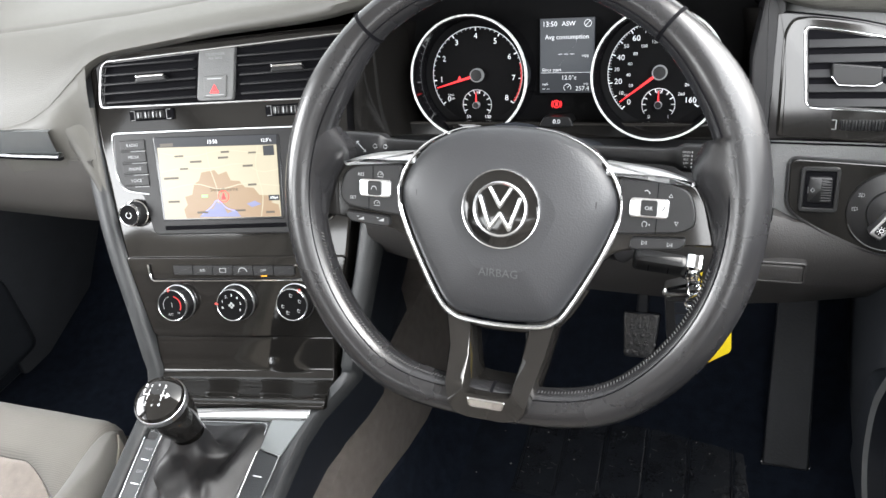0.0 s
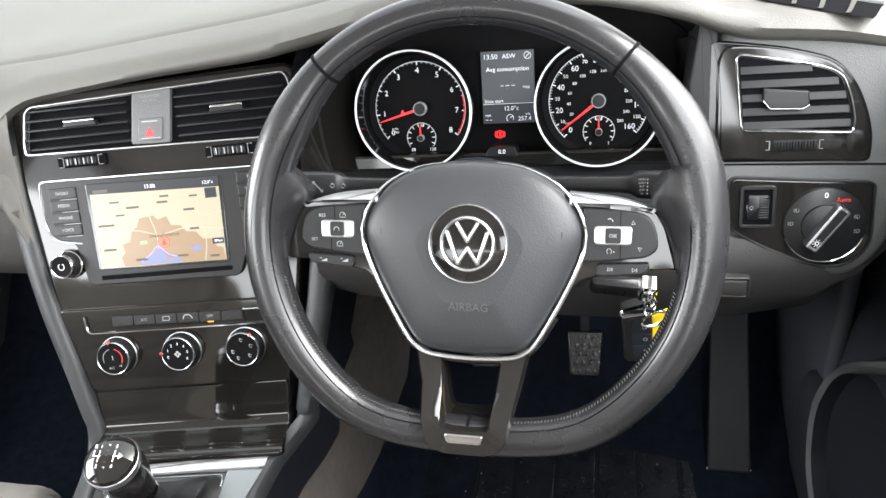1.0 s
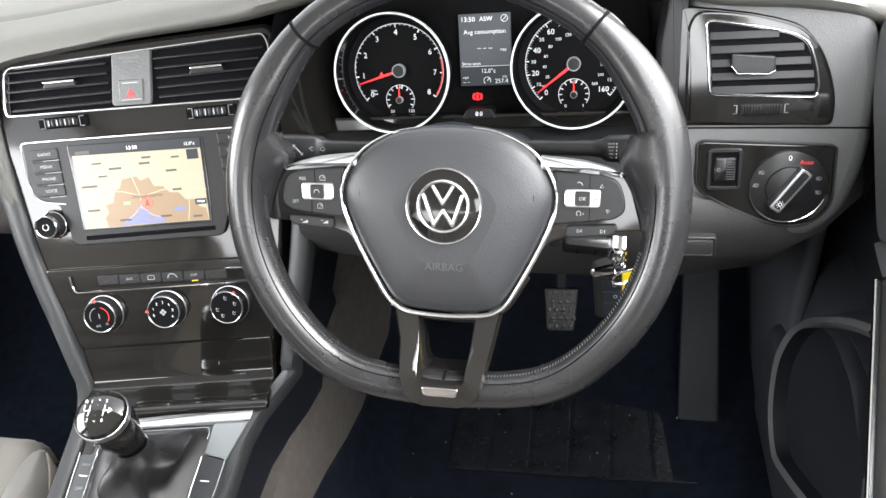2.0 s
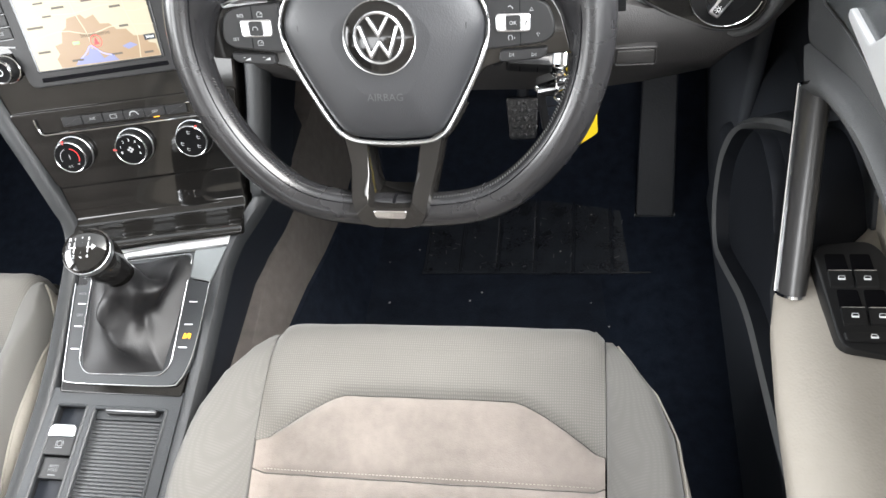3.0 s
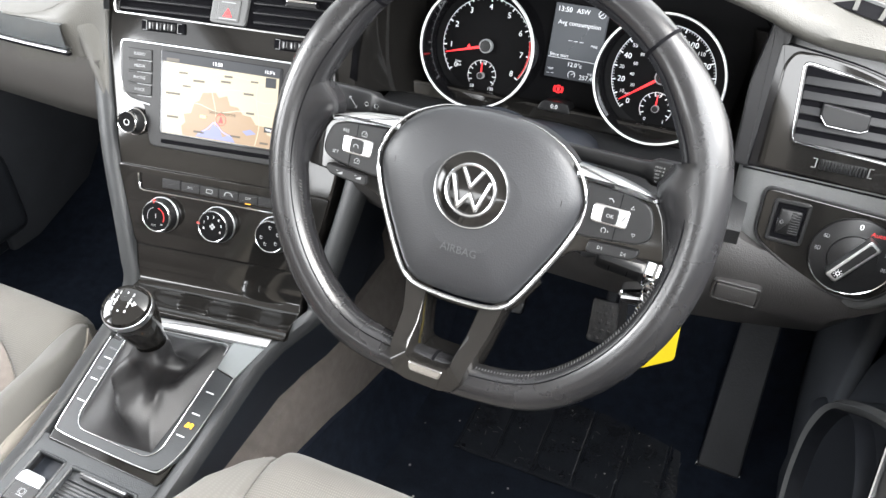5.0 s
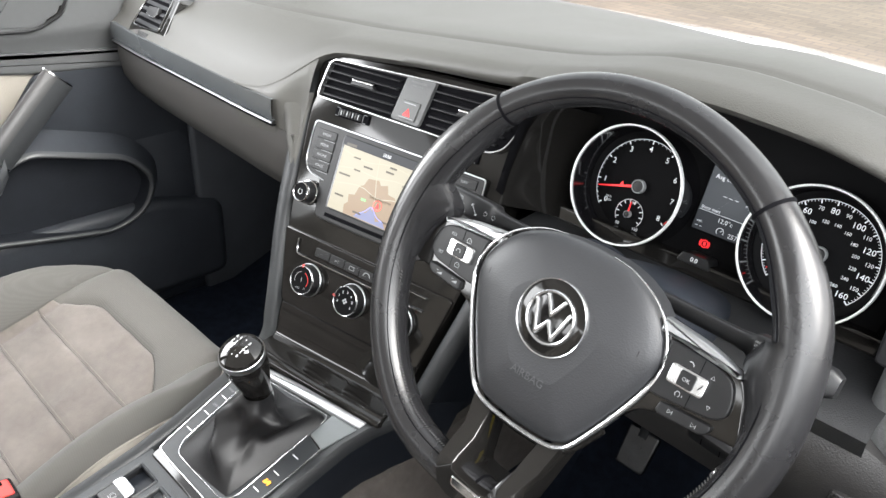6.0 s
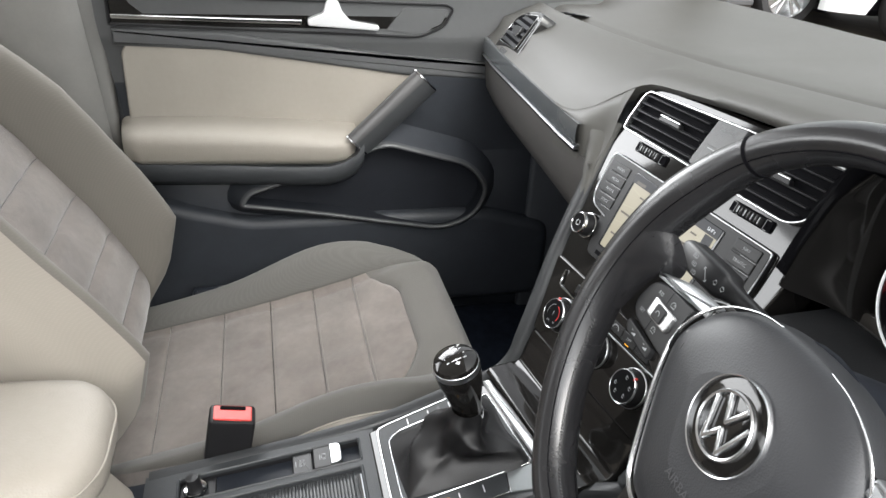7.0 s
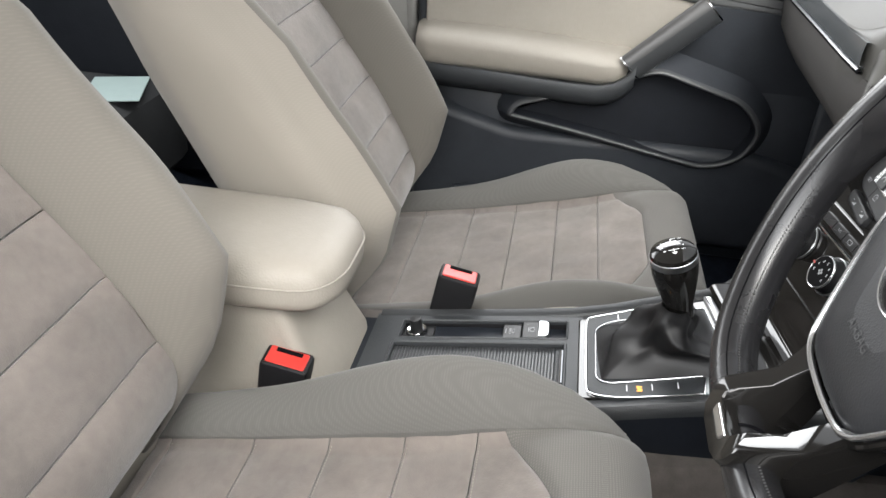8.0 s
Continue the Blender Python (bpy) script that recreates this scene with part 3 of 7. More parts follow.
# the same table, eased so that no kink shows along the pad
kx = np.linspace(-.745, .745, 150)
kern = np.exp(-.5 * (np.arange(-9, 10) * .01 / .016) ** 2)
kern /= kern.sum()
eased = [np.convolve(np.pad(np.interp(kx, [r[0] for r in PAD_ROWS], [r[k] for r in PAD_ROWS]), 9, mode="edge"), kern, mode="valid") for k in range(1, 5)]
PAD_ROWS = [(float(x), *(float(c[i]) for c in eased)) for i, x in enumerate(kx)]
s = Shape()
rows = []
xs = [-.745 + 1.49 * i / 110 for i in range(111)]
xs = sorted(set(xs + [-.172, -.165, -.158, -.150]))
for x in xs:
    y0, z0, y1, z1 = at_x(PAD_ROWS, x)
    q = (x / .74) ** 2
    ye = .79 - .16 * q
    my, mz = y0 * .55 + y1 * .45 - .014, z0 * .45 + z1 * .55 + .004
    rows.append([(x, y0 + .05, z0 - .012), (x, y0 + .012, z0 - .008), (x, y0 + .002, z0 - .003), (x, y0, z0), (x, my - .012, z0 * .72 + z1 * .28), (x, my, mz),
                 (x, y1 - .018, z1 - .004), (x, y1 - .006, z1), (x, y1 + .001, z1 - .001), (x, y1 + .005, z1 - .0125), (x, y1 + .018, z1 - .0135), (x, y1 + .030, z1 - .005), (x, y1 + .036, z1 - .0025), (x, y1 + .11, z1 - .001),
                 (x, y1 * .5 + ye * .5 - .03, z1 * .55 + .776 * .45), (x, ye - .165 + .04 * q, .7705), (x, ye - .160 + .04 * q, .7700), (x, ye - .157 + .04 * q, .7660)])
s.loft(rows)
s.made("upper_pad", PAD, dash, crease=60)
s = Shape()
s.loft([[(x, .79 - .16 * (x / .74) ** 2 + d_, z) for d_, z in ((-.162 + .04 * (x / .74) ** 2, .760), (-.160 + .04 * (x / .74) ** 2, .7670), (-.12 + .02 * (x / .74) ** 2, .7620), (-.074, .7555), (-.070, .754), (-.068, .745), (-.03, .735), (.03, .72))] for x in xs])
s.made("screen_strip", GLOVE, dash)

s = Shape()
for a, b, c, d, mat_, nm in ((0, 1, .6545, .684, GREY_GLOSS, "trim_strip"), (0, 1, .6490, .6545, SATIN_CHROME, "chrome_strip"), (0, 1, .6460, .6490, VOID, "shadow_gap")):
    s = Shape()
    rows = []
    for i in range(25):
        x = -.735 + .538 * i / 24
        y0 = at_x(PAD_ROWS, x)[0] - .003 if x < -.28 else .147 + (x + .28) * -.03
        fall = .010 * max(0, (-.18 - x) / .55)
        bulge = .0025 if mat_ is SATIN_CHROME else .001
        rows.append([(x, y0 + .02, c - fall), (x, y0, c + .001 - fall), (x, y0 - bulge, (c + d) / 2 - fall), (x, y0, d - .001 - fall), (x, y0 + .02, d - fall)])
    s.loft(rows)
    s.made(nm, mat_, dash)

s = Shape()
rows = []
for i in range(25):
    x = -.735 + .575 * i / 24
    y0 = at_x(PAD_ROWS, x)[0] if x < -.28 else .150 + (x + .28) * -.03
    fall = .010 * max(0, (-.18 - x) / .55)
    rows.append([(x, y0 + .03, .646 - fall), (x, y0 + .004, .644 - fall), (x, y0 + .003, .62), (x, y0 + .008, .58), (x, y0 + .028, .545), (x, y0 + .065, .525), (x, .40, .51), (x, .70, .55)])
s.loft(rows)
glove = s.made("glovebox", GLOVE, dash, "warm grey glovebox lid")
s = Shape()
s.box((.10, .012, .018), (-.30, .185, .565), Matrix(), .005)
s.made("glovebox_handle", TRIM_GREY, glove)

# soft skin between the pad's edge and the end of the trim, up to the centre stack
s = Shape()
rows = []
for i in range(17):
    x = -.290 + .133 * i / 16
    y0, z0 = at_x(PAD_ROWS, x)[:2]
    e = max(0, (x + .205) / .048)
    e = e * e * (3 - 2 * e)
    lo, mid = Vector((x, .151 + .003 * e, .636)), Vector((x, .1495 + .024 * e, .682))
    hi = Vector((x, y0 + .001, z0 + .0005))
    rows.append([hi + Vector((0, .010, .001)), hi, hi.lerp(mid, .35) + Vector((0, -.003, 0)), hi.lerp(mid, .7) + Vector((0, -.003, 0)), mid + Vector((0, -.001, 0)), mid.lerp(lo, .5), lo, lo + Vector((0, .006, -.03))])
s.loft(rows)
s.made("pad_corner", PAD, dash, crease=70)

# driver's side: lower panel and the shelf below the instruments
s = Shape()
rows = []
for x, y0, zt, zb in ((.165, .155, .612, .520), (.20, .150, .618, .515), (.36, .148, .622, .496), (.52, .150, .612, .489), (.57, .158, .590, .489), (.64, .165, .580, .498), (.68, .18, .58, .525), (.715, .20, .60, .56)):
    rows.append([(x, .30, zt + .012), (x, y0 + .05, zt + .010), (x, y0 + .012, zt + .004), (x, y0, zt - .012), (x, y0 - .002, (zt + zb) / 2), (x, y0 + .02, zb + .01), (x, y0 + .06, zb), (x, .5, zb - .02)])
s.loft([[tuple(q) for q in r] for r in rows])
knee = s.made("knee_panel", KNEE, dash, "warm grey lower dashboard panel")
s = Shape()
s.band(rect(.540, .543, .582, .566, .004), .003, -.156, -.1485, Matrix(((1, 0, 0, 0), (0, 0, -1, 0), (0, 1, 0, 0), (0, 0, 0, 1))), .001)
s.made("pull_edge", KNEE, knee)
s = Shape()
s.box((.036, .010, .017), (.561, .152, .5545), None, .002)
s.made("finger_pull", KNEE, knee)
s = Shape()
rows = []
for x in [.165 + .385 * i / 12 for i in range(13)]:
    rows.append([(x, .32, .640), (x, .262, .633), (x, .20, .630), (x, .160, .628), (x, .150, .620), (x, .152, .605)])
s.loft(rows)
s.made("cluster_shelf", SHELF, dash)
# end caps at the doors
for sx in (-1, 1):
    s = Shape()
    s.add([(sx * .742, y, z) for y, z in ((.22, .67), (.30, .735), (.63, .765), (.70, .60), (.55, .52), (.26, .535))], [(0, 1, 2, 3, 4, 5)])
    s.made("end_cap", TRIM_GREY, dash)

# side window outlets let into the top of the pad, curving with its corner
for sx in (-1, 1):
    s = Shape()
    rows = []
    for i in range(21):
        x, e = .565 + .095 * i / 20, i / 20
        if sx > 0:
            y, z, up = .240 - .036 * e, .7912 - .0145 * e, (.0008, .0016, .0036, .0042)
        else:
            y1, z1 = at_x(PAD_ROWS, sx * x)[2:]
            y, z, up = y1 + .012 - .045 * e * e, z1 - .001 - .0085 * e * e, (.0008, .0022, -.0005, -.002)
        rows.append([(sx * (x + a * e), y + b, z + c) for a, b, c in zip((0, .003, .010, .014), (0, .004, .018, .026), up)])
    s.loft(rows)
    outlet = s.made("window_outlet", VOID, dash)
    for k in range(5):
        a, b = rows[4 * k], rows[min(20, 4 * k + 1)]
        s = Shape()
        s.loft([[(p[0], p[1], p[2] + .0012) for p in a], [(p[0] * .3 + q[0] * .7, p[1] * .3 + q[1] * .7, p[2] + .0014) for p, q in zip(a, b)]])
        s.made("slat", PAD, outlet)
    s = Shape()
    s.tube([r[3] for r in rows], .0022, None, 6)
    s.made("outlet_rim", TRIM_GREY, outlet)

# dark core behind the panels
s = Shape()
s.box((1.30, .36, .20), (0, .50, .62), None, .02)
s.made("core", VOID, dash)

# ---- centre stack ----
ST = plane_frame(Vector((.006, .112, .491)), 8.5, 24)
stack = thing("centre_stack", (0, .15, .40), "glossy black centre stack with grey side trims", "console")
s = Shape()
o = rounded([(-.112, -.105), (.106, -.105), (.1115, -.04), (.135, .052), (.158, .20), (.164, .272), (.155, .291), (-.140, .284), (-.1525, .268), (-.1525, .20), (-.138, .052), (-.112, -.04)],
            [.01, .01, .03, .03, .03, .02, .02, .02, .02, .03, .03, .03])
s.prism(o, -.045, -.004, ST, .004)
s.made("fascia", GLOSS, stack)
s = Shape()
s.prism(rounded([(-.112, -.04), (.1115, -.042), (.132, .050), (-.136, .053)], [.006] * 4), -.01, -.001, ST, .0015)
s.made("climate_fascia", GLOSS, stack)
# drawer front, whose foot sweeps forward to meet the console
s = Shape()
rows = []
for v, n in spline([(-.0425, -.006), (-.0428, -.0022), (-.0440, -.0014), (-.060, -.0012), (-.074, -.0010), (-.083, .0002), (-.0885, .0035), (-.0925, .0095), (-.0965, .0175), (-.1010, .0265), (-.1060, .0340), (-.1120, .0350)], 48):
    w_ = .1105 + (v + .0425) * .06
    rows.append([(-w_ - .001, v, n - .012), (-w_, v, n - .0012), (-w_ + .0015, v, n)] + [(-w_ * .97 + w_ * 1.94 * k / 12, v, n) for k in range(13)] + [(w_ - .0020, v, n), (w_ - .0005, v, n - .0012), (w_ + .0005, v, n - .012)])
s.loft(rows, ST)
s.made("drawer_front", GLOSS, stack, "glossy black drawer front curving to the console", crease=70)
# side fins that run down to the console
for sx in (-1, 1):
    s = Shape()
    path = [(sx * .164, .262, -.016), (sx * .166, .20, -.006), (sx * .160, .12, -.002), (sx * .148, .05, .002), (sx * .132, -.02, .004), (sx * .118, -.085, .006)]
    if sx > 0:
        path = path[2:]
    pts = [ST @ Vector((p[0] + (.004 if sx > 0 else .004), p[1], p[2])) for p in spline(path, 16)]
    tail = [Vector((sx * .100, .035, .392)), Vector((sx * .094, -.03, .372)), Vector((sx * .089, -.12, .343)), Vector((sx * .087, -.25, .319)), Vector((sx * .085, -.385, .298))]
    line = [tuple(p) for p in pts] + [tuple(p) for p in tail]
    line = spline(line, 44)
    rows, skirt = [], []
    for i, p in enumerate(line):
        a, b = Vector(line[max(i - 1, 0)]), Vector(line[min(i + 1, len(line) - 1)])
        d = (b - a).normalized()
        out = Vector((sx, 0, 0))
        up_ = d.cross(out).normalized() * (1 if d.cross(out).z + d.cross(out).y * -1 > 0 else -1)
        k = i / 43
        wd, dp = .020 - .008 * k, .075 - .03 * k
        c = Vector(p)
        rows.append([c - out * .010 - up_ * dp, c - out * .009 - up_ * .004, c - out * .005 + up_ * .001, c + out * wd * .5 + up_ * .002, c + out * (wd * .9) - up_ * .004,
                     c + out * (wd * .98) - up_ * .012])
        skirt.append([c + out * (wd * .98) - up_ * .012, c + out * (wd * .94) - up_ * .016, c + out * (wd * .95) - up_ * dp, c + out * (wd * .9) - up_ * (dp + .03)])
    s.loft(rows)
    fin = s.made("side_fin", FIN, stack, crease=50)
    s = Shape()
    s.loft(skirt)
    s.made("skirt", BLACK, fin)

# soft skin that wraps from the dashboard round the edge of the stack on the passenger's side
s = Shape()
rows = []
for i in range(14):
    v = .224 - .016 * i
    inner = ST @ Vector((at_x([(.0, -.133), (.05, -.142), (.13, -.150), (.20, -.1555), (.268, -.156), (.29, -.149)], v)[0], v, -.003))
    z = inner.z
    x = -.190 + (inner.x - .012 + .190) * min(1, max(0, (.668 - z) / .10))
    y = at_x([(.50, .17), (.66, .149), (.683, .1485), (.706, .180), (.729, .196), (.766, .262)], z)[0]
    outer = Vector((x, y + .007, z))
    row = []
    for k in range(9):
        e = k / 8
        p = outer.lerp(inner, e)
        row.append(p + Vector((0, -.009, .002)) * math.sin(math.pi * e) ** .8 * min(1, i / 4))
    rows.append(row + [inner + Vector((.001, .012, -.004))])
s.loft(rows)
s.made("side_wing", PAD, stack, crease=70)

# ---- centre air vents ----
vent = thing("centre_air_vent", (.0, .2, .70), "pair of black slatted air vents in a chrome frame", "air vent")
VO = rounded([(-.139, .222), (.121, .217), (.1385, .226), (.156, .266), (.150, .282), (-.126, .273), (-.133, .266), (-.1395, .232)], [.007, .012, .012, .008, .006, .008, .006, .006])
s = Shape()
s.band(VO, .0021, -.008, .0035, ST)
s.made("chrome_frame", BRIGHT, vent)
s = Shape()
s.prism(inset(VO, .0025), -.05, -.0035, ST, .0005)
s.made("duct", VOID, vent)
for nm, u0, u1 in (("left", -.137, -.0215), ("right", .0295, .150)):
    for k in range(5):
        v = .2295 + .0098 * k
        a0 = u0 + .001 + (.004 if nm == "left" and k == 0 else 0) + (0.001 * k if nm == "left" else 0)
        a1 = u1 - (.0245 - .0052 * k if nm == "right" else 0)
        s = Shape()
        f = ST @ Matrix.Translation(((a0 + a1) / 2, v, -.006)) @ Matrix.Rotation(radians(14), 4, 'X')
        s.box((a1 - a0, .0020, .016), (0, 0, 0), f, .0008)
        s.made("slat", VENT_SLAT, vent)
    c = (u0 + u1) / 2 - (.004 if nm == "right" else -.006)
    for k in range(4):
        s = Shape()
        s.box((.0016, .044, .010), (u0 + (u1 - u0) * (k + .5) / 4, .248, -.024), ST, .0005)
        s.made("vane", BLACK, vent)
    s = Shape()
    s.prism(rounded([(c - .019, .2475), (c + .019, .2475), (c + .016, .2535), (c - .016, .2535)], .002), -.004, .0035, ST, .001)
    tab = s.made("slider", SATIN, vent)
    s = Shape()
    s.prism(rect(c - .017, .2525, c + .017, .2550, .001), .0, .0042, ST, .0008)
    s.made("chrome_edge", CHROME, tab)
s = Shape()
s.prism(rounded([(-.0215, .2235), (.0205, .222), (.0295, .279), (-.0125, .2765)], .004), -.012, .0015, ST, .0008)
mid = s.made("centre_panel", TRIM_GREY, vent)
s = Shape()
s.prism(rounded([(-.0125, .2262), (.0135, .2258), (.0168, .2482), (-.0098, .2488)], .0015), -.004, .0028, ST, .0008)
hz = s.made("hazard_button", TRIM_GREY, vent, "dark grey hazard button with a red triangle")
tri = [(-.0045, .2305), (.0065, .2302), (.0018, .2395)]
s = Shape()
for a, b in ((tri, inset(tri, .0011)), (inset(tri, .0019), inset(tri, .0028))):
    s.loft([[(x, y, .0031) for x, y in a], [(x, y, .0031) for x, y in b]], ST, True)
s.made("triangle", GLOW_R, hz)
s = plates([stroke([(-.009, .2285), (.012, .2281)], .0007), stroke([(-.006, .2455), (.011, .2452)], .001)], ST, .0031)
s.made("line", INK_GREY, hz)
letters([("PASSENGER", .0042, .006, .2705), ("AIR BAG", .0042, .0055, .2665)], "writing", INK_DIM, vent, ST, .0018)
for u, v in ((-.080, .2120), (.082, .2082)):
    s = Shape()
    s.prism(rect(u - .027, v - .006, u + .027, v + .006, .002), -.006, -.0012, ST, .001)
    hs = s.made("thumbwheel_slot", VOID, vent)
    s = Shape()
    s.box((.034, .0080, .006), (u, v, -.0018), ST, .0012)
    tw = s.made("thumbwheel", SATIN, hs)
    for k in range(7):
        s = Shape()
        s.box((.0034, .0085, .008), (u - .0145 + .0048 * k, v, -.0015), ST, .0010)
        s.made("rib", SATIN, tw)
    s = plates([stroke([(u - .0135 + .009 * k, v - .003), (u - .0135 + .009 * k, v + .003)], .0012) for k in range(4)], ST, .0028)
    s.made("ridge", INK_GREY, hs)
    for e in (-1, 1):
        s = plates([stroke([(u + e * .0245, v - .005), (u + e * .0195, v - .005), (u + e * .0195, v + .005), (u + e * .0245, v + .005)], .0008)], ST, .0002)
        s.made("bracket", INK_DIM, hs)

# ---- infotainment unit ----
radio = thing("infotainment_unit", (.0, .18, .60), "touch screen unit showing a map, with buttons and knobs", "radio")
RO = rounded([(-.093, .0785), (.076, .0765), (.092, .120), (.120, .128), (.128, .140), (.127, .190), (-.1295, .194), (-.1305, .142), (-.121, .130), (-.101, .127)],
             [.008, .008, .01, .006, .008, .006, .006, .008, .006, .008])
s = Shape()
s.prism(RO, -.008, .0012, ST, .0012)
s.made("housing", SATIN, radio)
s = Shape()
top = [(-.093, .1250), (-.108, .1275), (-.119, .1300), (-.1260, .136), (-.1300, .146), (-.1308, .160), (-.1310, .175), (-.1308, .187), (-.1290, .1925), (-.124, .1938), (-.11, .1938), (-.06, .1930), (0, .1920), (.06, .1908), (.115, .1898), (.1255, .1890), (.1275, .185), (.128, .17), (.1275, .15), (.125, .139), (.119, .1305), (.108, .1265), (.096, .122)]
s.tube([(u, v, .0012) for u, v in spline(top, 90)], .0009, ST, 6, up=tuple(ST.to_3x3() @ Vector((0, 0, 1))))
s.made("chrome_trim", SATIN_CHROME, radio)
s = Shape()
s.prism(rounded([(-.0795, .0945), (.0665, .0925), (.0695, .1835), (-.0795, .1875)], .003), .0, .0022, ST, .0008)
scr = s.made("screen", SCREEN, radio)
MAPF = ST @ Matrix.Translation((-.0055, .1405, .0024))
s = plates([[(-.0705, -.0440), (.0688, -.0452), (.0712, .0352), (-.0700, .0385)]], MAPF, 0)
s.made("map", MAP_LAND, scr, "lit map in cream tones")
town = [(-.044, -.044), (-.046, -.034), (-.041, -.029), (-.043, -.020), (-.034, -.018), (-.030, -.006), (-.024, -.003), (-.020, .006), (-.004, .008), (.000, .003), (.010, .006),
        (.014, -.004), (.024, -.005), (.030, -.012), (.040, -.013), (.046, -.021), (.058, -.022), (.060, -.030), (.067, -.032), (.0685, -.0448)]
s = plates([town], MAPF, .00015)
s.made("town_area", MAP_TOWN, scr)
s = plates([[(-.028, -.043), (-.020, -.036), (-.010, -.034), (-.006, -.027), (.002, -.031), (.006, -.040), (.016, -.036), (.022, -.044)], [(.030, -.030), (.040, -.027), (.047, -.031), (.036, -.034)]], MAPF, .0003)
s.made("water_area", MAP_WATER, scr)
roads = [[(-.070, .030), (-.03, .024), (.01, .029), (.071, .020)], [(-.070, -.012), (-.03, -.006), (0, -.013), (.03, -.008), (.071, -.012)], [(-.012, .036), (-.009, .010), (-.003, -.016), (-.006, -.044)],
         [(-.070, .008), (-.040, .012), (-.009, .010), (.028, .014), (.050, .004), (.071, .006)], [(.05, .033), (.045, .01), (.05, -.02), (.046, -.044)]]
s = plates([stroke(spline(r, 14), .0010) for r in roads], MAPF, .00025)
s.made("road", MAP_ROAD, scr)
s = plates([stroke(spline([(-.024, -.040), (-.012, -.032), (-.004, -.025), (.006, -.034), (.018, -.038)], 14), .0012)], MAPF, .0004)
s.made("route", material("lit map route", (.1, .1, .3), .3, emit=(.35, .42, .9), emit_power=.7), scr)
s = plates([[(-.0725, .0355), (.0715, .0320), (.0722, .0425), (-.0725, .0460)], rect(.0555, .021, .068, .0315), rect(.0565, -.0275, .069, -.0215)], MAPF, .0005)
s.made("status_bar", LCD_DK, scr)
s = plates([rect(-.0225, -.0215, -.0150, -.0185)], MAPF, .0006)
s.made("road_sign", MAP_GREEN, scr)
s = plates([[(.0005, -.0245), (.0065, -.0245), (.0035, -.0165)]], MAPF, .0006)
s.made("position_mark", GLOW_R, scr)
s = Shape()
s.lathe([(.0060, .0006), (.0066, .0006)], MAPF @ Matrix.Translation((.0035, -.021, 0)), 24)
s.made("position_ring", GLOW_R, scr)
letters([("Sittingbourne", .0062, .005, -.0135)], "town_name", MAP_DARK, scr, MAPF, .0006)
letters([("13:50", .0056, -.003, .0385)], "clock", GLOW_W, scr, MAPF, .0007)
letters([("12.0°c", .0048, .060, .0372)], "temperature", GLOW_W, scr, MAPF, .0007)
letters([("500yd", .0036, .0628, -.0245)], "map_scale", GLOW_W, scr, MAPF, .0007)
for x, y, w_, h_ in ((-.066, .036, .016, .0035), (-.032, .017, .014, .0022), (.006, .026, .010, .0022), (.002, .020, .012, .0022), (.030, .010, .012, .0022), (-.066, .000, .018, .0022), (.034, -.0105, .010, .0022), (-.064, -.026, .014, .0022),
                     (.052, -.041, .010, .0022), (-.030, -.039, .013, .0022), (-.050, .024, .011, .0018), (.038, .024, .009, .0018), (-.045, .010, .010, .0018), (.016, -.038, .012, .0020)):
    plates([rect(x, y, x + w_, y + h_)], MAPF, .0006).made("bar", MAP_DARK, scr)
s = Shape()
s.prism(rect(-.078, .0835, .068, .0885, .001), .0, .0016, ST, .0005)
s.made("disc_slot", VOID, radio)
for side, words in ((-1, ("RADIO", "MEDIA", "PHONE", "VOICE")), (1, ("NAV", "TRAFFIC", "CAR", "MENU"))):
    for k, wd in enumerate(words):
        v = .1800 - .0131 * k
        u0, u1 = (-.1215, -.0905) if side < 0 else (.0855, .1185)
        s = Shape()
        s.prism(rounded([(u0 - .001 * k * 0, v - .0058), (u1, v - .0058), (u1, v + .0058), (u0, v + .0058)], .001), -.001, .0024, ST, .0007)
        b = s.made("button", SATIN, radio)
        letters([(wd, .0047, (u0 + u1) / 2, v)], "writing", INK_GREY, b, ST, .0026)
        s = plates([stroke([(u0 + .012, v - .0068), (u1 - .0005, v - .0068)], .0006)], ST, .0016)
        s.made("silver_line", INK_GREY, b)
for u in (-.113, .1105):
    kf = ST @ Matrix.Translation((u, .1035, -.003))
    s = Shape()
    s.lathe([(.016, .0), (.0155, .004), (.0145, .0045)], kf, 32)
    ring = s.made("knob_ring", CHROME, radio)
    s = Shape()
    s.lathe([(.0135, .0), (.0130, .016), (.0120, .018)], kf, 32)
    kb = s.made("knob", SATIN, radio, "black volume knob with a chrome rim")
    s = Shape()
    s.lathe([(.0132, .0150), (.0126, .0180), (.0115, .0188), (.0108, .0180)], kf, 32)
    s.made("rim", CHROME, kb)
    s = Shape()
    s.lathe([(.0110, .0178), (.0001, .0172)], kf, 32)
    s.made("face", DIAL, kb)
    s = Shape()
    s.lathe([(.0030, .0183), (.0036, .0183)], kf, 20, 110, 430)
    s.made("mark", INK_W, kb)

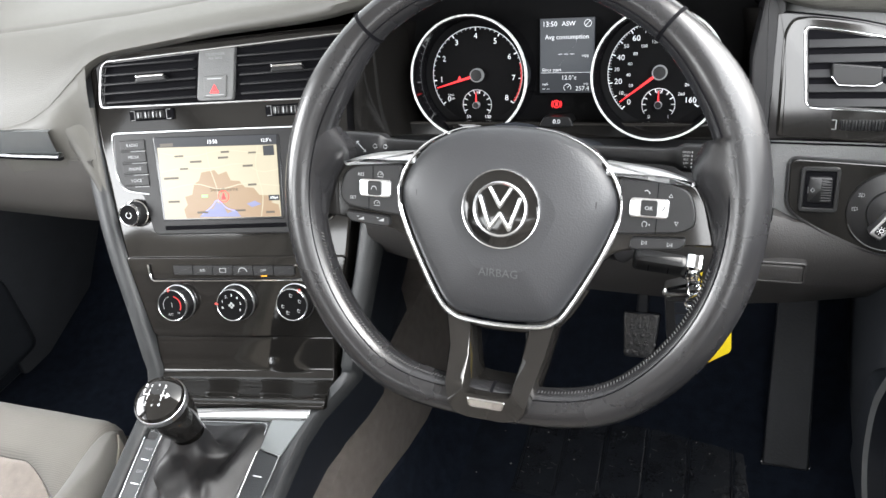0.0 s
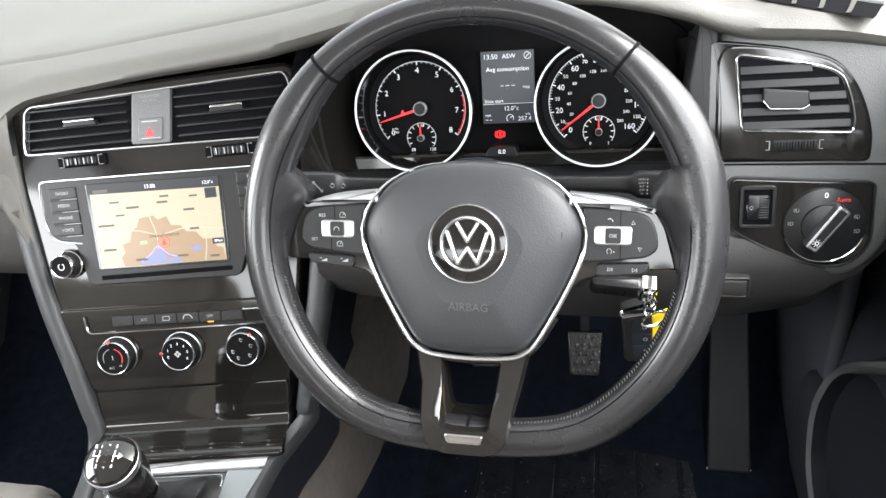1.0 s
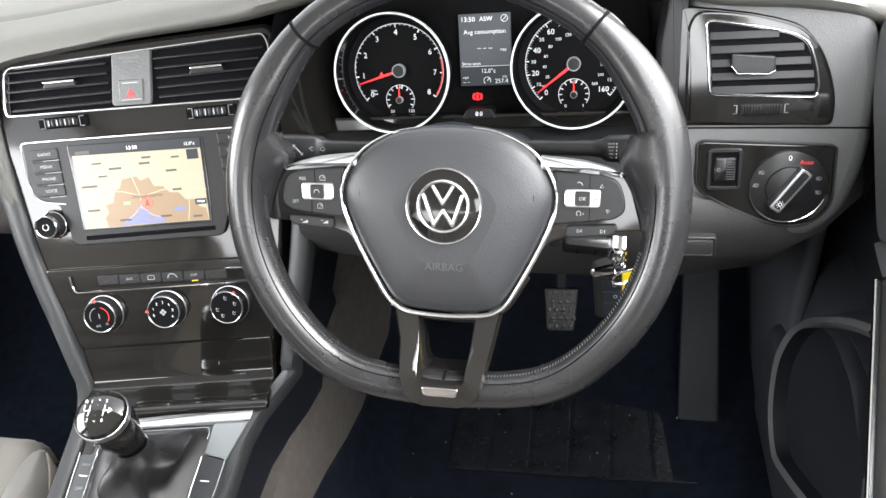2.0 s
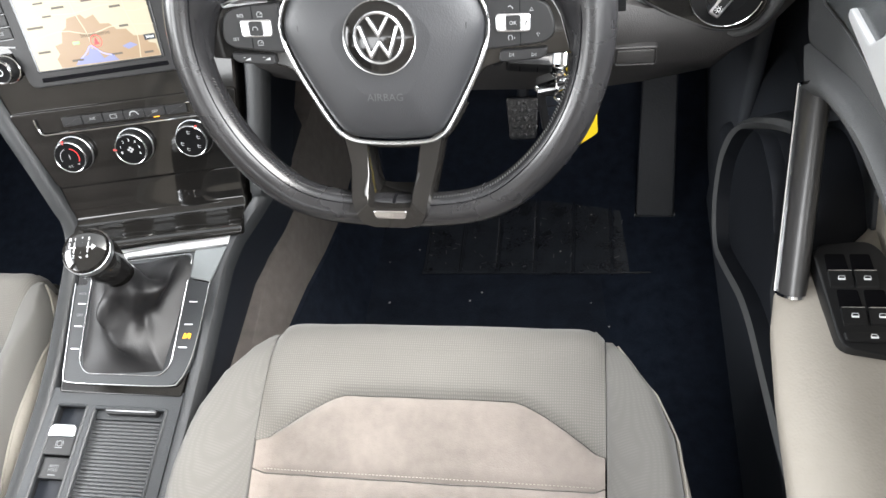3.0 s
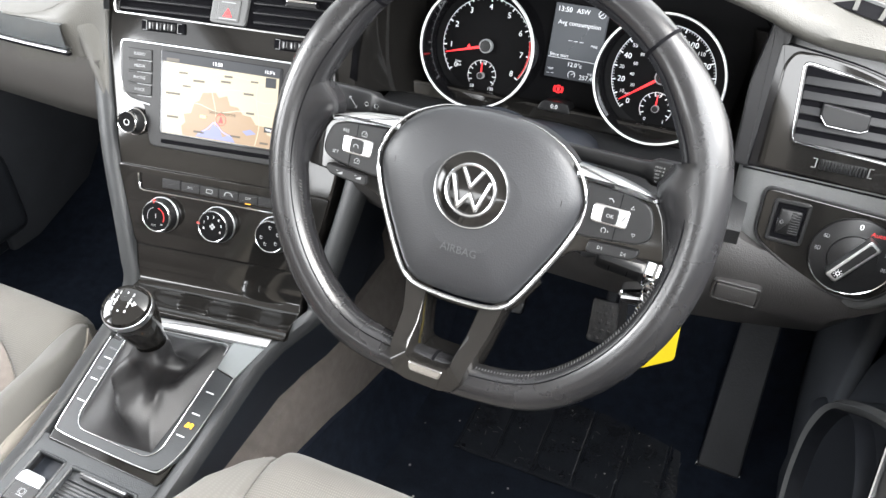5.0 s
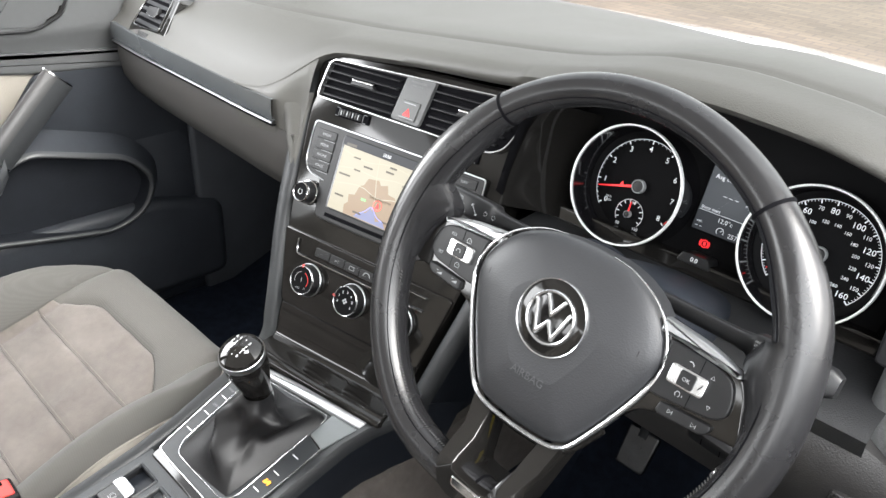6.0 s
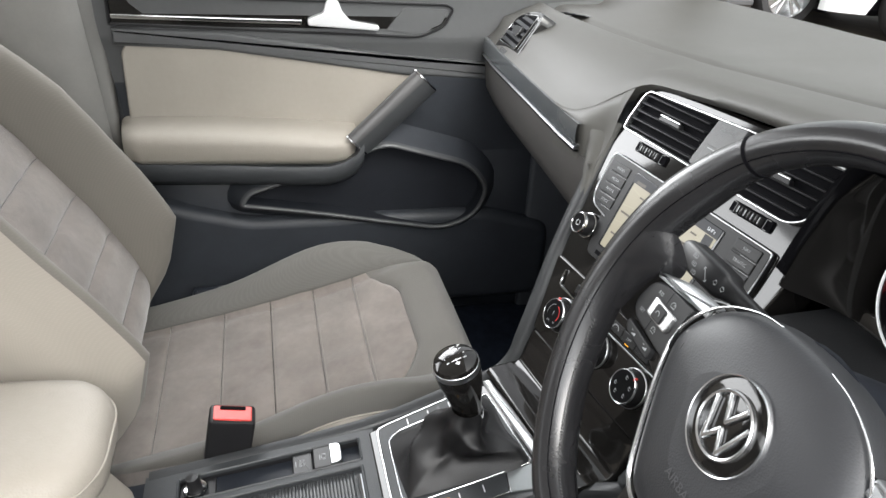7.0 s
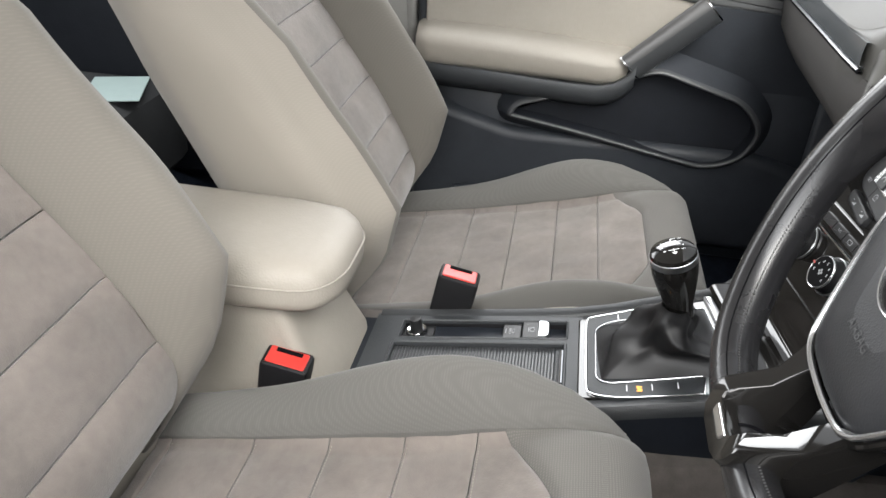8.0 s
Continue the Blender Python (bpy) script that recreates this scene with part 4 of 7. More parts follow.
# ---- climate controls ----
clim = thing("climate_control", (0, .13, .50), "climate panel with three round knobs and a row of buttons", "climate panel")
s = Shape()
s.tube([(-.1065, .0445, .001), (-.1060, .036, .001), (-.1040, .0275, .001), (-.1000, .0255, .001), (0, .0248, .001), (.0985, .0240, .001)], .0013, ST, 6, up=tuple(ST.to_3x3() @ Vector((0, 0, 1))))
s.made("chrome_line", CHROME, clim)
s = Shape()
s.tube([(.072, .0405, .001), (.0985, .0398, .001)], .0008, ST, 6)
s.made("chrome_line", CHROME, clim)
for k, wd in enumerate(("", "A/C", "", "", "OFF", "")):
    u0 = -.075 + .0245 * k
    s = Shape()
    s.prism(rect(u0 + .0003, .0318 - .0005 * k, u0 + .0242, .0425 - .0005 * k, .0008), -.002, .0018, ST, .0006)
    b = s.made("button", SATIN, clim)
    if wd:
        letters([(wd, .0042, u0 + .0122, .0375 - .0005 * k)], "writing", INK_GREY, b, ST, .0020)
    elif k == 2:
        s = Shape()
        s.band(rect(u0 + .0085, .0340, u0 + .0165, .0390, .001), .0006, .0018, .0021, ST, .0001)
        s.made("icon", INK_GREY, b)
    elif k == 3:
        s = plates([stroke(spline([(u0 + .007, .0345), (u0 + .009, .0385), (u0 + .0145, .0385), (u0 + .0175, .0345)], 9), .0011)], ST, .0020)
        s.made("icon", INK_GREY, b)
    if k == 4:
        s = plates([rect(u0 + .0088, .0287, u0 + .0158, .0306, .0006)], ST, .0012)
        s.made("indicator_lamp", GLOW_O, b)
for k, u in enumerate((-.0735, -.0005, .0708)):
    kf = ST @ Matrix.Translation((u, -.0005, 0)) @ Matrix.Diagonal((.9, .9, .72, 1))
    s = Shape()
    s.lathe([(.0230, -.001), (.0228, .004), (.0222, .0045)], kf, 40)
    kb = s.made("knob", SATIN, clim, "black round knob with a chrome rim")
    s = Shape()
    s.lathe([(.0234, .0), (.0236, .003), (.0226, .0042)], kf, 40)
    s.made("base_ring", SATIN_CHROME, kb)
    s = Shape()
    rows = []
    for i in range(72):
        a = 2 * math.pi * i / 72
        g = .0003 if i % 2 else 0
        rows.append([((r - g) * math.cos(a), (r - g) * math.sin(a), h) for r, h in ((.0212, .002), (.0205, .018), (.0200, .0195))])
    s.loft(rows, kf, wrap=True)
    s.made("grip", SATIN, kb)
    s = Shape()
    s.lathe([(.0206, .0180), (.0203, .0205), (.0196, .0214), (.0188, .0206)], kf, 40)
    s.made("rim", BRIGHT, kb)
    s = Shape()
    s.lathe([(.0190, .0207), (.0001, .0200)], kf, 32)
    s.made("face", DIAL, kb)
    a = radians((100, 175, 58)[k])
    s = Shape()
    f = kf @ Matrix.Rotation(a, 4, 'Z')
    s.box((.005, .0026, .0040), (.0200, 0, .0190), f, .0008)
    s.made("pointer", RED, kb)
    if k == 0:
        s = plates([stroke([(.012 * math.cos(radians(q)), .012 * math.sin(radians(q))) for q in range(75, -35, -8)], .0009)], kf, .0208)
        s.made("arc", RED_INK, kb)
        s = plates([stroke([(.012 * math.cos(radians(q)), .012 * math.sin(radians(q))) for q in range(105, 205, 8)], .0007), stroke([(0, -.002), (.0, .004)], .0009)], kf, .0208)
        s.made("arc", INK_GREY, kb)
        letters([("A/C", .0042, -.003, -.0115), ("HI", .0036, .0085, -.0095)], "writing", INK_GREY, kb, kf, .0208)
    elif k == 1:
        letters([(str(n), .0048, .0125 * math.cos(radians(195 - 37 * n)), .0125 * math.sin(radians(195 - 37 * n))) for n in range(7)], "writing", INK_W, kb, kf, .0209)
        s = plates([circle(.0017, 8, .0024 * math.cos(q * 1.57), .0024 * math.sin(q * 1.57)) for q in range(4)], kf, .0208)
        s.made("icon", INK_GREY, kb)
    else:
        marks = []
        for q in (90, 20, -42, -120, 190):
            cx, cy = .0115 * math.cos(radians(q)), .0115 * math.sin(radians(q))
            marks += [circle(.0010, 8, cx - .0008, cy + .0016), stroke([(cx - .0016, cy + .0006), (cx - .001, cy - .0016), (cx + .0016, cy - .0016)], .0008), stroke([(cx + .0005, cy + .001), (cx + .0024, cy + .001)], .0006)]
        s = plates(marks, kf, .0208)
        s.made("icon", INK_GREY, kb)

# ---- instrument cluster ----
CL = plane_frame(Vector((.356, .281, .687)), 0, 18)
clu = thing("instrument_cluster", (.356, .28, .64), "round rev counter and speedometer with a trip display between", "instruments")
ARCH = spline([(-.205, -.062), (-.200, .015), (-.175, .066), (-.105, .092), (0, .098), (.105, .092), (.170, .064), (.192, .015), (.197, -.062)], 40)
s = Shape()
s.loft([[(u, v, -.010) for u, v in ARCH], [(u * 1.005, v + .002, .03) for u, v in ARCH], [(u, v + .010, .07) for u, v in ARCH], [(u, v + .016, .085) for u, v in ARCH]], CL)
s.made("hood_lining", HOOD, clu)
s = Shape()
s.prism(ARCH[::-1], -.03, -.006, CL, .001)
s.made("backplate", DIAL, clu)
s = Shape()
s.prism(rounded([(-.205, -.063), (.198, -.063), (.192, -.046), (-.20, -.046)], .006), -.02, .016, CL, .003)
s.made("lower_rail", GLOSS, clu)
# gloss cheeks that stand at both ends of the instruments
for sx in (-1, 1):
    s = Shape()
    rows = []
    for v, a_, b_ in spline([(-.060, .205, .156), (-.030, .206, .162), (.0, .203, .166), (.030, .197, .168), (.056, .182, .164)], 16):
        rows.append([(sx * a_, v, .072), (sx * (a_ - .004), v, .074), (sx * (a_ - .010), v, .068), (sx * (a_ * .55 + b_ * .45), v, .036), (sx * b_, v, .010), (sx * (b_ - .004), v, -.004)])
    s.loft(rows, CL)
    s.made("cheek", GLOSS, clu, crease=60)
s = Shape()
s.prism(rounded([(-.024, -.0505), (.0115, -.0505), (.007, -.0405), (-.019, -.0405)], .003), -.006, .018, CL, .001)
pod = s.made("trip_pod", SATIN, clu)
letters([("0.0", .0062, -.006, -.0455)], "writing", GLOW_W, pod, CL, .0184)


def arc_marks(r0, r1, angles, w):
    return [stroke([(r0 * math.cos(radians(a)), r0 * math.sin(radians(a))), (r1 * math.cos(radians(a)), r1 * math.sin(radians(a)))], w) for a in angles]


def dial(name, u, numbers, needle, sub, sub_needle, small=()):
    f = CL @ Matrix.Translation((u, 0, 0))
    s = Shape()
    s.lathe([(.0575, -.004), (.0575, .0005), (.044, .0), (.0001, .0)], f, 64)
    d = s.made("dial_face", DIAL, clu)
    # a deep black tube stands round the face, with a chrome ring on its front
    rr, dep = .0590, .036
    s = Shape()
    s.lathe([(rr + .0016, -.006), (rr + .0016, dep), (rr - .0014, dep), (.0572, .004), (.0560, .0008)], f, 72)
    tb = s.made("dial_tube", HOOD, d)
    s = Shape()
    s.lathe([(rr + .0018, dep - .003), (rr + .0017, dep + .0008), (rr + .0012, dep + .0016), (rr + .0002, dep + .0016), (rr - .0003, dep + .0008), (rr - .0004, dep - .002)], f, 72)
    s.made("chrome_ring", SILVER, tb)
    s = Shape()
    s.lathe([(.0562, .0030), (.0535, .0026), (.0490, .0006)], f, 64)
    s.made("scale_ring", DIAL, d)
    letters([(t, z, r * math.cos(radians(a)), r * math.sin(radians(a))) for t, a, r, z in numbers], "writing", GLOW_W, d, f, .0034)
    if small:
        letters([(t, z, r * math.cos(radians(a)), r * math.sin(radians(a))) for t, a, r, z in small], "small_writing", INK_W, d, f, .0034)
    g = f @ Matrix.Translation((-.001 if u < 0 else .0, -.0305, .0012))
    s = Shape()
    s.lathe([(.0165, .0), (.0001, .0)], g, 36)
    sb = s.made("small_dial", DIAL, d)
    s = plates([stroke([(.0155 * math.cos(radians(a)), .0155 * math.sin(radians(a))) for a in range(215, -40, -6)], .0005)] + arc_marks(.0118, .0152, [205 - 25.5 * k for k in range(10)], .0008), g, .0003)
    s.made("small_scale", INK_W, sb)
    letters(sub, "writing", INK_W, sb, g, .0004)
    for fr, a, ln, parent, hub in ((f, needle, .046, d, .0072), (g, sub_needle, .0135, sb, .0036)):
        q = fr @ Matrix.Rotation(radians(a), 4, 'Z')
        s = Shape()
        k = hub / .0072
        s.prism([(hub * .6, -.0012 * k - .0002), (ln, -.0004 * k - .0001), (ln, .0004 * k + .0001), (hub * .6, .0012 * k + .0002)], .0036, .0046, q, .0002)
        s.made("needle", GLOW_R, parent)
        s = Shape()
        s.lathe([(hub, .001), (hub * .98, .0062), (hub * .86, .0068), (hub * .80, .0060)], fr, 28)
        hb = s.made("hub_ring", INK_GREY, parent)
        s = Shape()
        s.lathe([(hub * .82, .0062), (.0001, .0064)], fr, 24)
        s.made("hub_cap", SATIN, hb)
    return d, f


rev_at = lambda n: 218 - 31.8 * n
d1, f1 = dial("rev_counter", -.0925, [(str(n), rev_at(n), .0392, .0080) for n in range(9)], 196, [("50", .0046, -.0095, -.0125), ("130", .0046, .0115, -.0125), ("90", .0040, .0015, .0125)], 90)
s = plates([stroke([(.0482 * math.cos(radians(a)), .0482 * math.sin(radians(a))) for a in range(220, -40, -4)], .0005)] + arc_marks(.0445, .0480, [rev_at(k) for k in range(9)], .0011)
           + arc_marks(.0463, .0480, [rev_at(k / 5) for k in range(41)], .0005), f1, .0032)
s.made("scale", GLOW_W, d1)
s = plates([stroke([(.0474 * math.cos(radians(a)), .0474 * math.sin(radians(a))) for a in range(14, -38, -4)], .0014)], f1, .0034)
s.made("red_zone", RED_INK, d1)
s = plates([[(-.022, -.0045), (-.0175, -.0045), (-.01975, -.0005)]], f1, .0014)
s.made("warning_lamp", GLOW_R, d1)
letters([("1/min", .0032, -.0290, -.0200), ("x 1000", .0030, -.0290, -.0238)], "writing", INK_W, d1, f1, .0034)
sp_at = lambda m: 225 - 1.666 * m
d2, f2 = dial("speedometer", .0904, [(str(n), sp_at(n), .0395, .0076) for n in (0, 20, 40, 60, 80, 100, 120, 140, 160)], 217, [("0", .0046, -.0085, -.0118), ("1", .0046, .0095, -.0118), ("1/2", .0040, .0, .0122)], 90,
               [(str(n), sp_at(n), .0405, .0050) for n in (10, 30, 50, 70, 90, 110, 130, 150)] + [(str(k), sp_at(k / 1.609), .0292, .0042) for k in range(20, 261, 20)])
s = plates([stroke([(.0488 * math.cos(radians(a)), .0488 * math.sin(radians(a))) for a in range(226, -44, -4)], .0005)] + arc_marks(.0450, .0486, [sp_at(10 * k) for k in range(17)], .0010)
           + arc_marks(.0468, .0486, [sp_at(2 * k) for k in range(81)], .0004), f2, .0032)
s.made("scale", GLOW_W, d2)
letters([("mph", .0034, -.0300, -.0210)], "writing", INK_W, d2, f2, .0012)

s = Shape()
s.prism(rect(-.0265, -.0185, .0270, .0535, .001), -.004, .0012, CL, .0006)
dsp = s.made("trip_display", LCD, clu, "lit grey trip display with white writing")
s = plates([rect(-.0265, -.0185, .0270, .0010)], CL, .0014)
s.made("lower_field", LCD_DK, dsp)
letters([("13:50", .0068, -.0165, .0480), ("ASW", .0062, .0022, .0480), ("Avg consumption", .0062, .0005, .0355), ("– – –", .0075, .0, .0195), ("mpg", .0040, .0190, .0175), ("Since start", .0046, -.0145, .0040),
         ("12.0°c", .0060, .0030, -.0038), ("mph", .0034, -.0210, -.0100), ("trip", .0034, .0200, -.0098), ("– –", .0055, -.0205, -.0145), ("257.4", .0062, .0165, -.0145)], "writing", GLOW_W, dsp, CL, .0018)
plates([stroke([(-.0255, .0012), (.0262, .0012)], .0004)], CL, .0018).made("line", GLOW_W, dsp)
s = plates([stroke([(.0015 + .0036 * math.cos(radians(a)), -.0135 + .0036 * math.sin(radians(a))) for a in range(-30, 240, 20)], .0005), stroke([(.0015, -.0135), (.0042, -.0112)], .0005)], CL, .0018)
s.made("icon", GLOW_W, dsp)
s = plates([stroke([(.021 + .0034 * math.cos(radians(a)), .048 + .0034 * math.sin(radians(a))) for a in range(0, 361, 24)], .0005), stroke([(.0186, .0456), (.0234, .0504)], .0005)], CL, .0018)
s.made("icon", GLOW_W, dsp)
s = plates([stroke([(-.0105 + .0036 * math.cos(radians(a)), -.0305 + .0036 * math.sin(radians(a))) for a in range(0, 361, 24)], .0011), rect(-.0118, -.0325, -.0092, -.0285)]
           + [stroke([(-.0105 + .0050 * math.cos(radians(a)), -.0305 + .0050 * math.sin(radians(a))) for a in range(b, b + 81, 16)], .0010) for b in (140, -40)], CL, -.0045)
s.made("brake_lamp", GLOW_R, clu)

# ---- driver's end of the dashboard: vent and light switch ----
RP = plane_frame(Vector((.628, .19, .66)), 0, 15)
endp = thing("dash_end_panel", (.63, .2, .6), "dark grey dashboard end holding an air vent and light switch", "dash panel")
s = Shape()
o = rounded([(-.092, -.064), (-.036, -.095), (.002, -.109), (.040, -.109), (.066, -.086), (.082, -.03), (.083, .06), (.062, .112), (-.080, .120), (-.094, .06)], [.02, .03, .03, .03, .03, .04, .05, .03, .02, .02])
s.prism(o, -.08, -.002, RP, .014, 4)
s.made("body", TRIM_GREY, endp)
s = Shape()
s.prism(rounded([(-.100, .002), (-.086, .000), (-.080, .117), (-.096, .122), (-.103, .07)], .003), -.085, -.0005, RP, .002)
s.made("gloss_edge", SATIN_DARK, endp)
s = Shape()
s.prism(rounded([(-.088, .0015), (.0460, -.0010), (.0468, .020), (.0415, .042), (.0312, .066), (.0140, .0868), (-.022, .0978), (-.060, .1038), (-.080, .1062), (-.088, .1062)], [.003, .006, .02, .03, .03, .02, .04, .04, .004, .004]), -.06, -.0004, RP, .002, 3)
s.made("upper_cover", HOOD, endp)
s = Shape()
s.tube([(-.090, -.0005, -.0022), (.0, -.0022, -.0018), (.080, -.0042, -.0022)], .0009, RP, 6)
s.made("joint", VOID, endp)


def side_vent(name, f, flip, group):
    """A dashboard side vent: gloss surround, chrome frame, slats, slider and thumbwheel."""
    v_ = thing(name, f.translation, "black slatted air vent in a chrome frame with gloss surround", "air vent", group)
    m = (lambda o: [(-a, b) for a, b in o][::-1]) if flip else (lambda o: o)
    k = -1 if flip else 1
    s = Shape()
    s.prism(m(rounded([(-.080, .004), (.0440, -.001), (.0445, .020), (.0395, .040), (.0295, .064), (.0130, .0840), (-.0225, .0955), (-.054, .1010), (-.075, .1015), (-.081, .09)], [.006, .008, .02, .03, .03, .02, .04, .04, .006, .006])), -.03, .0015, f, .002)
    s.made("surround", GLOSS, v_)
    OUT = m(rounded([(-.0602, .0290), (.0300, .0240), (.0310, .034), (.0265, .0560), (.0190, .0740), (.0060, .0815), (-.0230, .0885), (-.0672, .0955), (-.0655, .080)], [.008, .007, .02, .03, .016, .02, .04, .008, .02]))
    s = Shape()
    s.band(OUT, .0017, -.004, .0042, f)
    s.made("chrome_frame", CHROME, v_)
    s = Shape()
    s.prism(inset(OUT, .0028), -.02, .0019, f, .0004)
    s.made("duct", VOID, v_)
    for i, a1 in enumerate((.0270, .0250, .0215, .0150, -.0060)):
        v, a0 = .0352 + .0117 * i, -.0580 - .0011 * i
        s = Shape()
        q = f @ Matrix.Translation((k * (a0 + a1) / 2, v, .0016)) @ Matrix.Rotation(radians(62), 4, 'X')
        s.box((a1 - a0, .0020, .0110), (0, 0, 0), q, .0008)
        s.made("slat", VENT_SLAT, v_)
    SL = [(-.0437, .0554), (-.0380, .0485), (-.0122, .0475), (-.0072, .0505), (-.0081, .0622), (-.0440, .0655)]
    s = Shape()
    s.prism(m(rounded(SL, .0015)), .0, .0085, f, .0012)
    sl = s.made("slider", SATIN, v_)
    s = Shape()
    s.tube([(k * u, v, .0078) for u, v in SL[:4]], .0006, f, 6)
    s.made("silver_edge", BRIGHT, sl)
    s = Shape()
    s.box((.036, .0080, .004), (k * -.0154, .0155, .001), f, .001)
    tw = s.made("thumbwheel", SATIN, v_)
    for i in range(14):
        s = Shape()
        s.box((.0018, .0085, .006), (k * (-.031 + .0024 * i), .0155, .002), f, .0008)
        s.made("rib", SATIN, tw)
    for e in (-1, 1):
        plates([m(stroke([(-.0155 + e * q, z) for q, z in ((.023, .0195), (.020, .0195), (.020, .0120), (.023, .0120))], .0009))], f, .0019).made("bracket", INK_DIM, v_)
    return v_


side_vent("side_air_vent", RP, False, "dashboard side vents")
PV = plane_frame(Vector((-.621, .170, .663)), -3, 31)
side_vent("side_air_vent", PV, True, "dashboard side vents")

LP = RP
lsw = thing("light_switch", (.64, .16, .60), "round light switch with a chrome bar beside a beam adjuster", "switch")
PO = rounded([(-.0655, -.058), (-.030, -.080), (.004, -.094), (.034, -.094), (.052, -.076), (.0505, -.0215), (.046, -.0195), (-.066, -.0135)], [.012, .02, .02, .02, .02, .006, .004, .006])
s = Shape()
s.prism(PO, -.012, .0008, LP, .001)
s.made("plate", GLOSS, lsw)
s = Shape()
s.band([(a, b) for a, b in inset(PO, -.0022)], .0022, -.01, .0018, LP)
s.made("plate_edge", SATIN, lsw)
s = Shape()
s.band(rect(-.0575, -.0590, -.0270, -.0200, .004), .0035, -.004, .0030, LP)
rl = s.made("adjuster_frame", SATIN, lsw)
s = Shape()
s.prism(rect(-.0540, -.0555, -.0305, -.0235, .002), -.004, .0012, LP, .0004)
s.made("adjuster_face", VOID, rl)
s = Shape()
s.box((.0185, .0230, .006), (-.0420, -.0395, .0005), LP, .0020)
ro = s.made("roller", SATIN, rl)
for k in range(9):
    s = Shape()
    s.box((.0085, .0014, .006), (-.0370, -.0302 - .0023 * k, .0012), LP, .0006)
    s.made("rib", SATIN, ro)
s = plates([stroke([(-.0490, -.0395), (-.0475, -.0375), (-.0460, -.0395), (-.0475, -.0415), (-.0490, -.0395)], .0005)] + [stroke([(-.0515, -.0375 - .002 * q), (-.0505, -.0375 - .002 * q)], .0005) for q in range(3)], LP, .0038)
tagged(s.made("icon", INK_GREY, rl), kind="stuff")
df = LP @ Matrix.Translation((.0135, -.0565, 0))
s = Shape()
s.lathe([(.0340, -.002), (.0335, .0035), (.0325, .0042), (.0001, .0042)], df, 56)
dl = s.made("dial", SATIN, lsw)
s = Shape()
s.lathe([(.0340, .0010), (.0344, .0030), (.0336, .0042), (.0328, .0040)], df, 56, 200, 340)
s.made("chrome_arc", CHROME, dl)
s = Shape()
s.lathe([(.0195, .0040), (.0190, .0065), (.0182, .0070), (.0001, .0070)], df, 48)
s.made("hub", SATIN, dl)
kf = df @ Matrix.Rotation(radians(-35), 4, 'Z')
s = Shape()
s.prism(rounded([(-.0058, -.0225), (.0058, -.0225), (.0062, .0225), (-.0062, .0225)], .003), .004, .0165, kf, .0015)
s.made("bar", SATIN_CHROME, dl, "satin chrome switch bar")
s = Shape()
s.prism(rounded([(-.0032, -.0195), (.0032, -.0195), (.0034, .0200), (-.0034, .0200)], .002), .014, .0172, kf, .0004)
s.made("bar_inlay", SATIN, dl)
s = Shape()
s.lathe([(.0012, .0176), (.0019, .0176)], kf @ Matrix.Translation((0, -.0145, 0)), 16)
s.add(*(lambda p: (p.v, p.f))(plates(arc_marks(.0026, .0036, range(0, 360, 45), .0006), Matrix(), .0)), kf @ Matrix.Translation((0, -.0145, .0176)))
s.made("icon", INK_W, dl)
letters([("0", .0070, -.0005, .0275)], "writing", INK_W, dl, df, .0046)
letters([("Auto", .0056, .0135, .0235)], "auto_writing", RED_INK, dl, df, .0046)
for a in (148, 175, 18, -10):
    cx, cy = .0272 * math.cos(radians(a)), .0272 * math.sin(radians(a))
    mk = [stroke([(cx - .0008, cy - .0017), (cx - .0008, cy + .0017), (cx + .0012, cy + .0010), (cx + .0012, cy - .0010), (cx - .0008, cy - .0017)], .0004)]
    mk += [stroke([(cx - .0032, cy + .0012 * q), (cx - .0014, cy + .0012 * q)], .0004) for q in (-1, 0, 1)]
    tagged(plates(mk, df, .0046).made("icon", INK_GREY, dl), kind="stuff")

# ---- steering wheel ----
WF = plane_frame(Vector((.36, 0, .70)), 0, 24) @ Matrix.Rotation(radians(-1.8), 4, 'Z')
NORM = tuple(WF.to_3x3() @ Vector((0, 0, 1)))
wheel = thing("steering_wheel", (.36, 0, .70), "black leather steering wheel with flat bottom and chrome-edged hub", "steering wheel")
RIM_R, RIM_N = .1575, -.006


def upper(a):
    """1 along the rim's upper part, which is slimmer, and 0 below."""
    t = min(1, max(0, (math.sin(radians(a)) - .52) / .30))
    return t * t * (3 - 2 * t)


def rim_at(a):
    """A point on the rim's centre line, a degrees anticlockwise from the right."""
    r = RIM_R + .0030 * upper(a)
    u, v = r * math.cos(radians(a)), r * math.sin(radians(a)) * 1.01
    if u > 0:
        u += .0030 * u / r + .0040 * math.exp(-(((a + 180) % 360 - 210) / 20) ** 2)
    if v < -.120:
        v = -.120 - .031 * math.tanh((-.120 - v) / .031)
    return (u, v + .001, RIM_N)


def rim_r(a):
    """The rim's thickness there: fuller at the thumb rests."""
    return .0148 + .0012 * math.exp(-((a - 28) / 14) ** 2) + .0012 * math.exp(-((a - 152) / 14) ** 2) + .0006 * math.cos(radians(2 * a)) - .0022 * upper(a)


